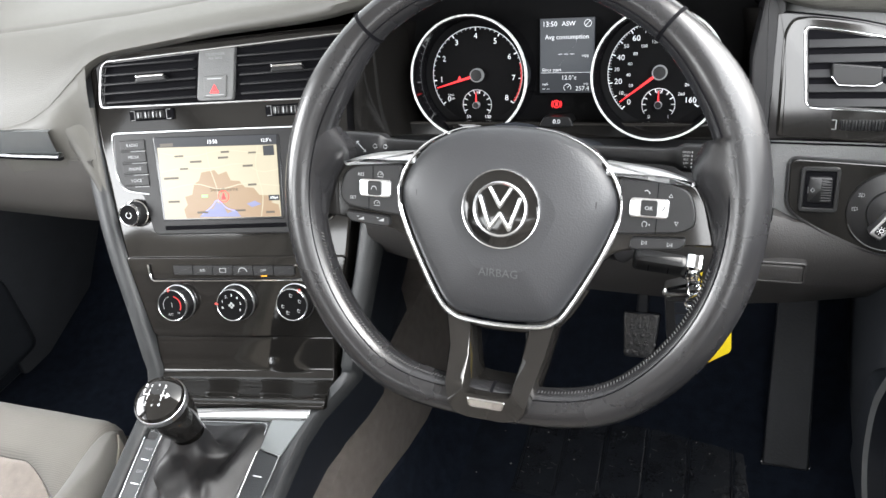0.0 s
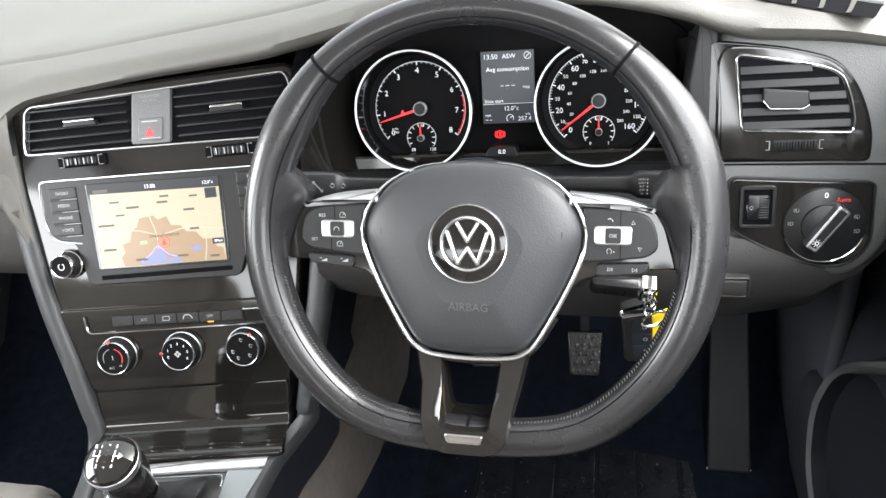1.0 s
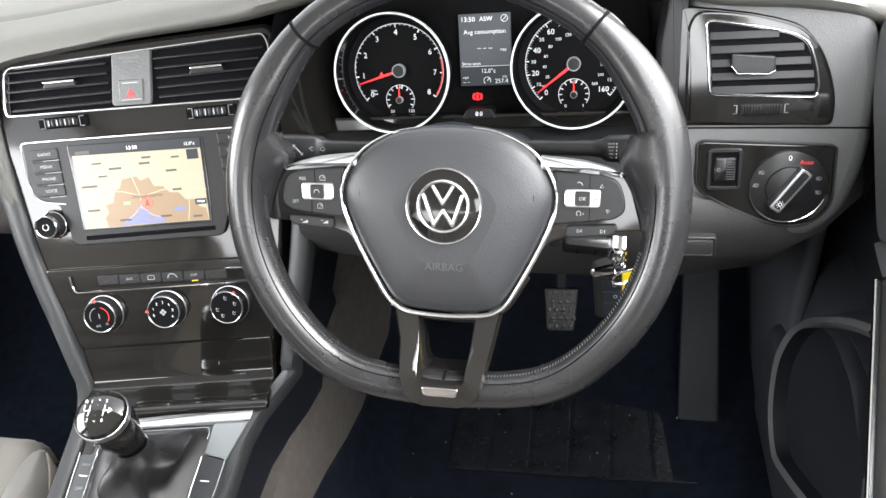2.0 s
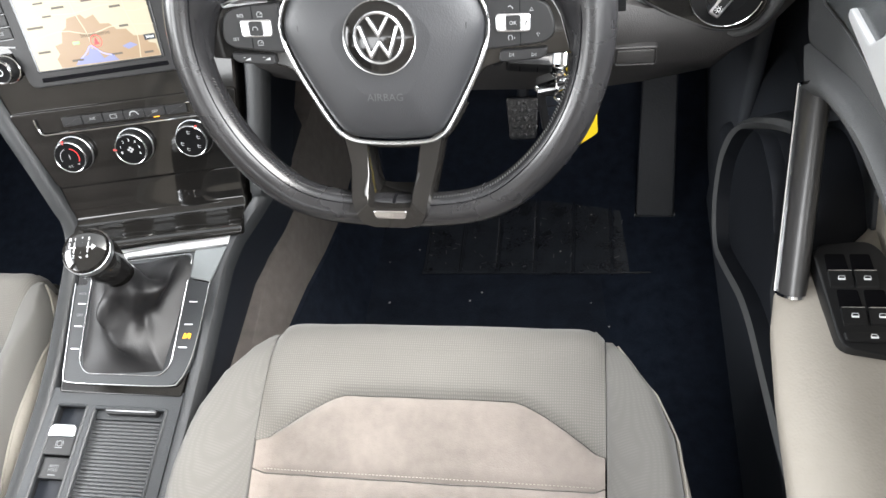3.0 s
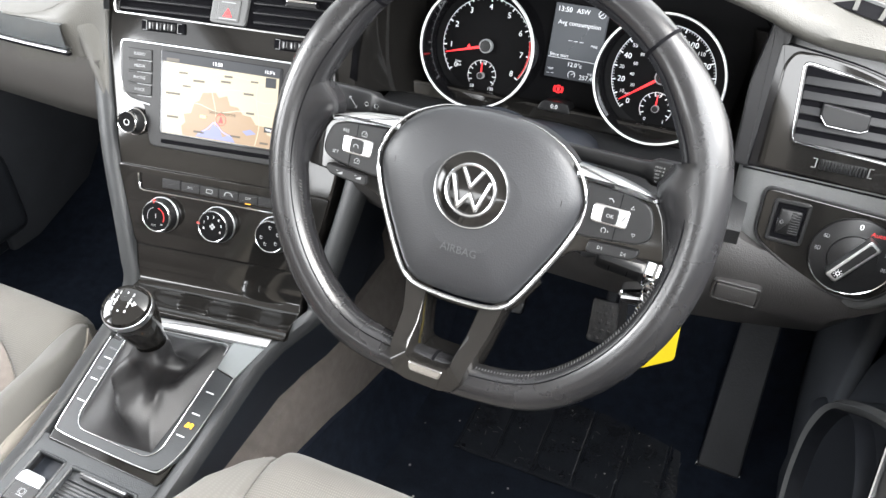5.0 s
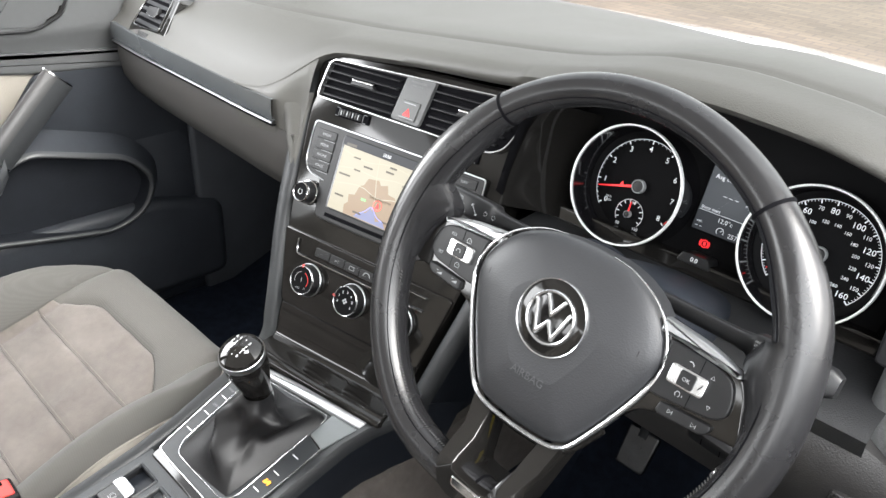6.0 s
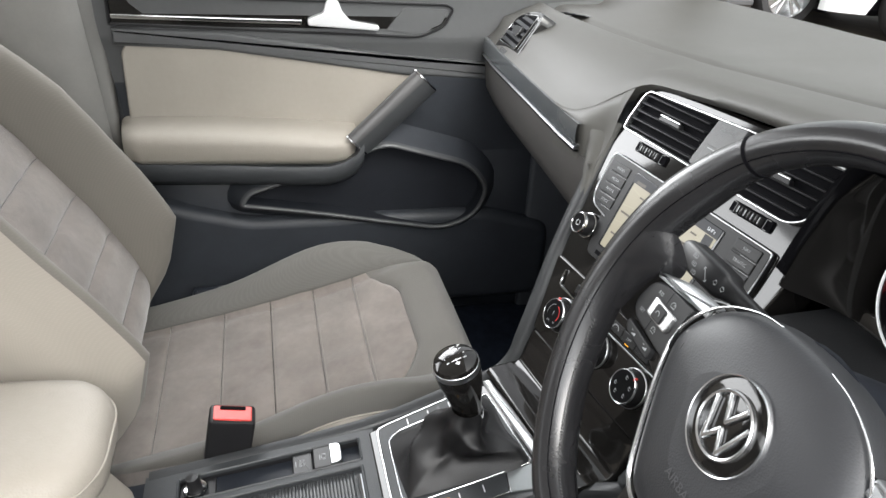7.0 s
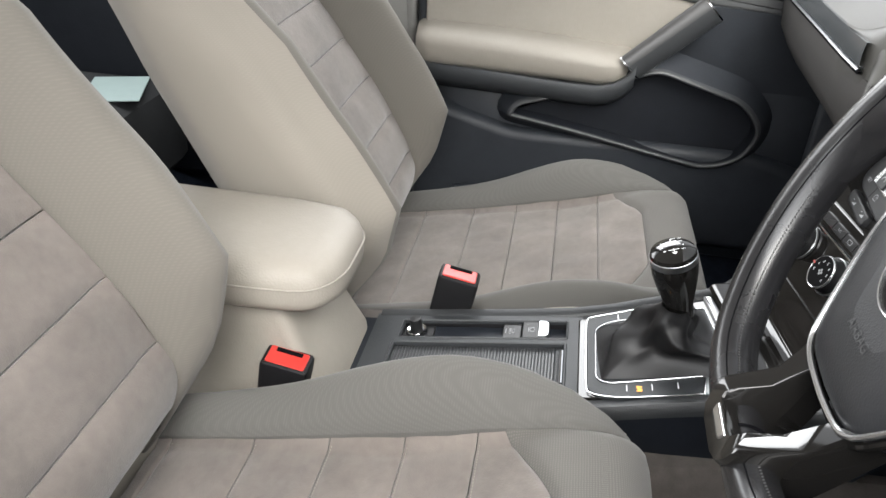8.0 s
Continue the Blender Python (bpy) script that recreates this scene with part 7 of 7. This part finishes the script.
        s.made("side_bolster", BACK_CLOTH, st, "woven cloth side bolster, darkened for the shade on it", 75, uv=lambda c: (c.x + c.y * .9, c.z))
        s = Shape()
        s.loft([r[10:] for r in rows], B)
        s.made("back_flank", BEIGE, st, "beige cloth flank of the backrest", 75, uv=lambda c: (c.x + c.y * .9, c.z))
    return st


seat((.370, -.093, .425), -.436, 32, "driver's seat in beige suede, woven cloth and vinyl")
seat((-.36, .035, .330), -.484, 28, "front passenger seat in beige suede, woven cloth and vinyl")

# ---- seat belt buckles ----
for at, turn in (((.104, -.466, .360), 6), ((-.108, -.306, .363), 4)):
    bk = thing("seat_belt_buckle", at, "black seat belt buckle with a red release button", "seat belt buckle", "front seat belt buckles")
    f_ = Matrix.Translation(Vector(at) + Vector((0, .020, -.002))) @ Matrix.Rotation(radians(-10), 4, 'X') @ Matrix.Rotation(radians(turn), 4, 'Y') @ Matrix.Rotation(radians(90), 4, 'Z')
    s = Shape()
    s.box((.054, .034, .085), (0, 0, -.0425), f_, .005)
    s.box((.034, .016, .10), (0, .0, -.13), f_, .004)
    s.made("body", SATIN_DARK, bk)
    s = Shape()
    s.prism(rect(-.0225, -.0125, .0225, .0125, .003), -.012, .0012, f_, .0015)
    s.made("release_button", RED, bk)
    s = Shape()
    s.box((.030, .0055, .003), (0, .0075, .0012), f_, .0010)
    s.made("slot", VOID, bk)

# ---- doors ----


def door(sx, label):
    """A front door's inner side: sill, handle trough, beige panel, armrest, pull, pocket. Inward is -sx."""
    d = thing("car_door", (sx * .76, -.1, .15), label, "car door", "front doors")
    X = sx * .765
    fr = Matrix(((0, 0, -sx, X), (1, 0, 0, 0), (0, 1, 0, 0), (0, 0, 0, 1)))   # (y, z, inwards)
    s = Shape()
    prof = [(.765, -.03), (.772, -.005), (.768, .012), (.752, .018), (.740, .017), (.690, .012), (.672, .016), (.655, .014), (.640, .006), (.585, .005), (.545, .0045), (.50, .004), (.44, .02), (.40, .045), (.33, .052), (.26, .045), (.17, .03), (.13, .01)]
    rows = []
    for y in [.66, .52, .42, .36, .32, .28, .24, .20, .15, .10, .06, .03, .0, -.03, -.06, -.12, -.22, -.32, -.42, -.475, -.49, -.497]:
        k = 1 if -.47 < y < .30 else .6
        ye = y
        rows.append([(ye + max(0, .70 - z) * (.14 if y < -.4 else 0), z, w_ * k) for z, w_ in prof])
    cut = 11 if sx > 0 else 10
    s.loft([r[:cut] for r in rows], fr)
    s.loft([[(r[0][0], .765, -.03), (r[0][0], .13, -.04)] for r in rows], fr)
    s.made("upper_panel", DOOR_GREY, d)
    s = Shape()
    s.loft([r[cut - 1:] for r in rows], fr)
    s.made("inner_panel", DOOR_BLACK, d)
    # trough with gloss strip, chrome line, release lever
    TO = rounded([(-.475, .686), (.060, .668), (.105, .690), (.122, .722), (.105, .730), (-.475, .738)], [.004, .02, .01, .01, .004, .004])
    fo = fr
    if sx > 0:
        # the driver's trim stands proud, with the trough running forward into the mirror switch
        fo = fr @ Matrix.Translation((.040, .0, .042))
        s = Shape()
        s.prism(rounded([(-.475, .674), (-.16, .672), (-.092, .667), (-.056, .660), (-.006, .643), (.048, .618), (.107, .590), (.122, .596), (.160, .636), (.202, .682), (.222, .724), (.214, .752), (-.475, .756)],
                        [.004, .05, .05, .05, .05, .05, .012, .012, .05, .05, .03, .012, .006], 5), .0, .062, fr, .006, 4)
        s.made("handle_surround", DOOR_GREY, d, "grey surround of the door handle and mirror switch")
        TO = rounded([(-.472, .696), (-.15, .692), (-.07, .682), (-.028, .675), (.025, .665), (.094, .643), (.120, .660), (.142, .692), (.120, .716), (.06, .728), (-.472, .742)], [.004, .05, .05, .05, .05, .010, .03, .012, .02, .05, .004], 5)
        s = Shape()
        s.prism(TO, .05, .0632, fr, .001)
        s.made("trough_edge", GLOSS, d)
        s = Shape()
        s.prism(inset(TO, .0050), .05, .0655, fr, .0015)
        tr = s.made("trough", GREY_GLOSS, d, "grey lacquer panel with mirror switch")
        s = Shape()
        s.band(inset(TO, .0002), .0012, .060, .0646, fr, .0005)
        s.made("chrome_edge", SATIN_CHROME, tr)
        mf = fr @ Matrix.Translation((.074, .684, .0655))
        s = Shape()
        s.lathe([(.0150, .0), (.0146, .0012), (.0128, .0014)], mf, 28)
        s.made("knob_collar", GLOSS, tr)
        s = Shape()
        s.lathe([(.0122, .0), (.0118, .008), (.0104, .0105), (.0080, .0112), (.0001, .0108)], mf, 28)
        s.made("mirror_knob", SATIN_CHROME, tr)
        plates([stroke([(-.024, .006), (-.020, .010), (-.016, .006)], .0008), stroke([(.020, .010), (.016, .014)], .0008)], mf, .0004).made("icon", GREY_GLOSS, tr)
    else:
        s = Shape()
        s.band(TO, .004, .008, .021, fr, .0015)
        s.made("trough_edge", SATIN, d)
        s = Shape()
        s.prism(inset(TO, .0035), .006, .0135, fr, .0005)
        tr = s.made("trough", GLOSS, d)
    if sx < 0:
        s = Shape()
        s.prism(rounded([(-.470, .697), (-.155, .690), (-.155, .699), (-.470, .705)], .002), .012, .019, fr, .002)
        s.made("chrome_line", CHROME, tr)
    s = Shape()
    s.prism(rounded([(-.145, .690), (-.020, .682), (-.018, .690), (-.070, .698), (-.085, .715), (-.092, .733), (-.112, .733), (-.118, .712), (-.145, .701)], .004), .012, .028, fo, .0022)
    s.made("release_lever", BAR_ALU, tr, "satin silver door release lever")
    if sx < 0:
        s = Shape()
        s.prism(rounded([(-.005, .681), (.055, .674), (.098, .694), (.110, .719), (.028, .722)], .006), .012, .0165, fr, .0008)
        s.made("speaker_cap", DOOR_GREY, tr)
    # beige insert and armrest
    wide = .017 if sx > 0 else 0
    s = Shape()
    s.prism(rounded([(-.462, .505), (-.02, .480), (.055, .595), (.030, .603), (-.30, .648), (-.452, .655), (-.462, .640)], [.01, .01, .01, .02, .05, .02, .01]), .0, .014, fr, .005)
    s.made("insert", VINYL, d, "beige vinyl door insert")
    s = Shape()
    rows = []
    for y, zt, w_ in ((-.478, .512, .02), (-.470, .520, .07), (-.44, .524, .088 + wide), (-.30, .522, .095 + wide), (-.18, .515, .099 + wide * .55), (-.12, .510, .100 + wide * .2), (-.085, .507, .096), (-.07, .506, .085), (-.062, .505, .06)) + (((-.050, .506, .046), (-.036, .508, .030), (-.022, .510, .016)) if sx > 0 else ()):
        zb = .470 - .02 * max(0, (y + .3)) if y < -.1 else .470
        rows.append([(y, zt + .004, .0), (y, zt, w_ * .5), (y, zt - .004, w_ * .85), (y, zt - .014, w_), (y, (zt + zb) / 2, w_ * 1.02), (y, zb, w_ * .98), (y, zb - .012, w_ * .9), (y, zb - .012, 0)])
    s.loft(rows, fr, False, True)
    s.made("armrest", VINYL, d, "beige vinyl armrest", 60)
    s = Shape()
    rows = []
    for y, z0, w_ in ((-.485, .458, .06), (-.44, .455, .088 + wide), (-.30, .452, .097 + wide), (-.18, .447, .102 + wide * .55), (-.12, .447, .104 + wide * .2), (-.09, .455, .105), (-.068, .470, .106), (-.055, .490, .104)):
        w_ -= .016 if sx > 0 else 0
        rows.append([(y, z0 + .006, w_ - .02), (y, z0 + .008, w_ + .001), (y, z0 - .002, w_ + .005), (y, z0 - .022, w_ + .001), (y + .002, z0 - .036, w_ - .02), (y + .002, z0 - .05, w_ * .45), (y, z0 - .02, 0)])
    s.loft(rows, fr)
    s.made("armrest_base", CONSOLE, d, crease=60)
    # slanted pull
    shift = .018 if sx > 0 else 0
    s = Shape()
    rows = []
    for t in range(13):
        k = t / 12
        y, z = -.066 + .128 * k - shift, .492 + .112 * k
        w_ = .100 - (.016 if sx > 0 else .024) * k - shift * .5
        hw = (.0205 if sx > 0 else .0235) + .002 * k
        rows.append([(y + a * .8, z - a * .75, w_ + b) for a, b in [(-hw * math.cos(g * math.pi / 9), -.006 + .0105 * math.sin(g * math.pi / 9)) for g in range(18)]])
    s.loft(rows, fr, True, True)
    pull = s.made("pull", PULL_GREY, d, "grey slanted door pull, driver's with a drawn-on highlight line", 60)
    s = Shape()
    s.loft([[(y, z, w_ + .0007) for y, z, w_ in r[4:9]] for r in rows], fr)
    s.made("pull_face", FIN, pull, crease=60)
    for k0, k1 in ((-.010, .004), (.990, 1.004)):
        s = Shape()
        rows = []
        for k in (k0, k1):
            y, z = -.066 + .128 * k - shift, .492 + .112 * k
            kk = max(0, k)
            w_ = .100 - (.016 if sx > 0 else .024) * kk - shift * .5
            hw = (.0213 if sx > 0 else .0241) + .002 * k
            rows.append([(y + a * .8, z - a * .75, w_ + b + .0008) for a, b in [(-hw * math.cos(g * math.pi / 9), -.006 + .011 * math.sin(g * math.pi / 9)) for g in range(18)]])
        s.loft(rows, fr, True, True)
        s.made("chrome_end", CHROME, pull)
    # driver's only: bright tube for the strip's edge highlight, beside a dark seam
    for a, r, mt in (() if sx < 0 else ((.0055, .0012, BRIGHT), (.0090, .0011, VOID))):
        s = Shape()
        s.tube([(-.066 + .128 * k / 8 + a * .8 - shift, .492 + .112 * k / 8 - a * .8, .100 - (.016 if sx > 0 else .024) * (k / 8) + (.0040 if sx < 0 else .0052) - shift * .5) for k in range(9)], r, fr, 6)
        s.made("chrome_line" if mt is BRIGHT else "seam", mt, pull)
    # pocket
    if sx > 0:
        PK = rounded([(-.290, .440), (-.166, .398), (-.018, .362), (.085, .288), (.145, .250), (.196, .282), (.214, .352), (.176, .446), (.085, .528), (.010, .532), (-.050, .500), (-.275, .462)], [.008, .05, .05, .05, .03, .03, .04, .05, .04, .02, .02, .008], 5)
    else:
        PK = rounded([(-.285, .372), (-.14, .350), (-.01, .325), (.110, .304), (.174, .332), (.198, .394), (.154, .446), (-.010, .492), (-.075, .470), (-.130, .446), (-.265, .402)], [.015, .05, .05, .04, .03, .03, .03, .02, .02, .03, .012], 5)
    s = Shape()
    i0 = inset(PK, .014)
    rows = [[(y, z, .052) for y, z in inset(PK, -.007)], [(y, z, .090) for y, z in PK], [(y, z, .096) for y, z in inset(PK, .005 if sx > 0 else .003)], [(y, z, .092) for y, z in inset(PK, .011 if sx > 0 else .007)], [(y, z, .03) for y, z in i0], [(y, z, .012) for y, z in inset(PK, .018)]]
    if sx > 0:
        # the rim sinks into the panel towards its top end
        fade = lambda j: .040 * max(0, (j - 42) / 10) ** 2
        s.loft([[(y, z, h - fade(j)) for j, (y, z, h) in enumerate(r[:52])] for r in rows[1:4]], fr)
    else:
        lip = [[(y, z, h) for y, z in inset(PK, k)] for k, h in ((-.003, .080), (.0, .0850), (.0025, .0875), (.005, .0880), (.0070, .0865), (.0080, .082))]
        rows[0] = [(y, z, .040) for y, z in inset(PK, -.030)]
        rows[1], rows[3] = lip[0], lip[-1]
        s.loft(lip, fr, True)
    # lighter grey on the driver's rim stands for the stronger light there
    s.made("pocket_rim", DOOR_GREY if sx > 0 else LIP, d, crease=60)
    s = Shape()
    s.loft([[(y, z, h - .040 * max(0, (j - 42) / 10) ** 2) for j, (y, z, h) in enumerate(r[:52])] for r in rows[:2]] if sx > 0 else rows[:2], fr, sx < 0)
    s.made("pocket_side", DOOR_BLACK, d, crease=60)
    # wall and well take the darker copy, which carries the pocket's shade
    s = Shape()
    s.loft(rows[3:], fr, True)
    s.made("pocket_wall", POCKET_SHADE, d)
    s = Shape()
    s.prism(rounded([(-.060, .470), (.180, .34), (.350, .30), (.350, .588), (.075, .600), (.040, .598)], [.01, .02, .01, .01, .01, .01]), .0, .018, fr, .003)
    s.made("speaker_panel", DOOR_BLACK, d)
    s = Shape()
    s.prism(rounded([(-.472, .652), (-.30, .645), (.03, .600), (.345, .580), (.345, .612), (.03, .634), (-.30, .678), (-.472, .682)], .004), .0, .0205, fr, .006, 3)
    s.made("ridge", DOOR_GREY, d)
    if sx > 0:
        s = Shape()
        rows = []
        for y, z, y2, z2 in spline([(.107, .591, .040, .605), (.048, .619, .006, .632), (-.006, .644, -.036, .6505), (-.056, .661, -.077, .663), (-.092, .668, -.110, .670), (-.16, .674, -.17, .676), (-.30, .677, -.30, .679), (-.472, .678, -.472, .680)], 48):
            ym, zm = (y + y2) / 2, (z + z2) / 2
            rows.append([(y, z + .004, .050), (y, z + .002, .0625), (y, z, .0650), (ym, zm + .001, .0725), (y2, z2 + .001, .0790), (y2, z2 - .003, .0800), (y2 - .003, z2 - .009, .076), (y2 - .006, z2 - .010, .02), (y2 - .006, z2 - .010, .0)])
        s.loft(rows, fr, False)
        s.add(rows[0], [tuple(range(len(rows[0])))], fr)
        s.made("ledge", DOOR_GREY, d, "grey ledge sweeping down to the door pull", crease=60)
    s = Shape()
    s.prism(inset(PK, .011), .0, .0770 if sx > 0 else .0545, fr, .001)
    s.made("pocket_well", POCKET_SHADE, d)
    s = Shape()
    s.prism(rounded([(-.47, .13), (.34, .13), (.34, .30), (.20, .34), (-.27, .34), (-.42, .38), (-.47, .36)], .03), .02, .075, fr, .02, 4)
    s.made("lower_panel", DOOR_BLACK, d)
    # switches on the driver's armrest
    if sx > 0:
        sf = Matrix(((1, 0, 0, .7185), (0, 1, 0, -.104), (0, 0, 1, .5165), (0, 0, 0, 1)))
        s = Shape()
        s.prism(rounded([(-.0205, -.048), (.030, -.060), (.030, .036), (.020, .052), (-.018, .048), (-.0255, .040)], [.010, .006, .01, .012, .010, .006]), -.01, .004, sf, .002)
        sp = s.made("switch_plate", SATIN, d, "black plate with window switches")
        for cx, cy in ((-.0095, .0120), (.0090, .0120), (-.0065, -.0225), (.0125, -.0225)):
            wx, wy = .0165, .0150
            s = Shape()
            s.prism(rounded([(cx - wx / 2, cy + wy / 2), (cx + wx / 2, cy + wy / 2), (cx + wx / 2 - .0008, cy + wy / 2 + .018), (cx - wx / 2 + .0008, cy + wy / 2 + .018)], .002), .002, .0044, sf, .0003)
            s.made("switch_well", VOID, sp)
            s = Shape()
            s.loft([[(cx - wx / 2, cy - wy / 2, .0040), (cx + wx / 2, cy - wy / 2, .0040)], [(cx - wx / 2, cy - wy / 2 + .001, .0056), (cx + wx / 2, cy - wy / 2 + .001, .0056)],
                    [(cx - wx / 2, cy + wy / 2 - .001, .0078), (cx + wx / 2, cy + wy / 2 - .001, .0078)], [(cx - wx / 2, cy + wy / 2, .0072), (cx + wx / 2, cy + wy / 2, .0072)], [(cx - wx / 2, cy + wy / 2, .0), (cx + wx / 2, cy + wy / 2, .0)]], sf)
            for e in (-1, 1):
                s.add([(cx + e * wx / 2, cy - wy / 2, .0040), (cx + e * wx / 2, cy + wy / 2, .0), (cx + e * wx / 2, cy + wy / 2, .0072), (cx + e * wx / 2, cy + wy / 2 - .001, .0078), (cx + e * wx / 2, cy - wy / 2 + .001, .0056)], [(0, 1, 2, 3, 4)], sf)
            b = s.made("window_switch", SATIN, sp)
            s = Shape()
            s.tube([(cx - wx / 2 + .0004, cy + wy / 2 - .0006, .0078), (cx + wx / 2 - .0004, cy + wy / 2 - .0006, .0078)], .0004, sf, 6)
            s.made("silver_edge", BRIGHT, b)
            plates([rect(cx - .0026, cy - .0022, cx + .0026, cy - .0006), stroke([(cx - .0026, cy - .0008), (cx - .0014, cy + .0016), (cx + .0024, cy + .0016), (cx + .0026, cy - .0008)], .0005)], sf, .0076).made("icon", INK_W, b)
        s = Shape()
        s.prism(rounded([(-.0155, -.0440), (.0235, -.0450), (.0245, -.0360), (-.0170, -.0360)], .003), .0, .0062, sf, .0012)
        b = s.made("lock_switch", SATIN, sp)
        plates([rect(.0010, -.0420, .0062, -.0404), stroke([(.0010, -.0406), (.0022, -.0384), (.0052, -.0384), (.0062, -.0406)], .0005)], sf, .0066).made("icon", INK_W, b)
    return d


door(-1, "passenger door with grey trim, beige insert and armrest")
door(1, "driver's door with grey trim, beige armrest and window switches")

# ---- rear of the cabin ----
rear = thing("rear_seat", (0, -1.25, .16), "dark rear bench seat", "car seat")
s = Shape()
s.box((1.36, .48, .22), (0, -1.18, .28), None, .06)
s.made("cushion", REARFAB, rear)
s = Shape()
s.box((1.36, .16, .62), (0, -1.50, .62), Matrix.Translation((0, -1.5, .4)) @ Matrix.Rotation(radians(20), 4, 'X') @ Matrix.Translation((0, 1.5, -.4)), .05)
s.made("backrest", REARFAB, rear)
card = thing("card", (-.545, -1.018, .392), "pale green card lying on the rear seat", "card")
s = Shape()
s.prism([(-.070, -.052), (.070, -.052), (.070, .052), (-.070, .052)], 0, .002, Matrix.Translation((-.545, -1.018, .3915)) @ Matrix.Rotation(radians(20), 4, 'Z'), .0005)
s.made("sheet", PAPER, card)
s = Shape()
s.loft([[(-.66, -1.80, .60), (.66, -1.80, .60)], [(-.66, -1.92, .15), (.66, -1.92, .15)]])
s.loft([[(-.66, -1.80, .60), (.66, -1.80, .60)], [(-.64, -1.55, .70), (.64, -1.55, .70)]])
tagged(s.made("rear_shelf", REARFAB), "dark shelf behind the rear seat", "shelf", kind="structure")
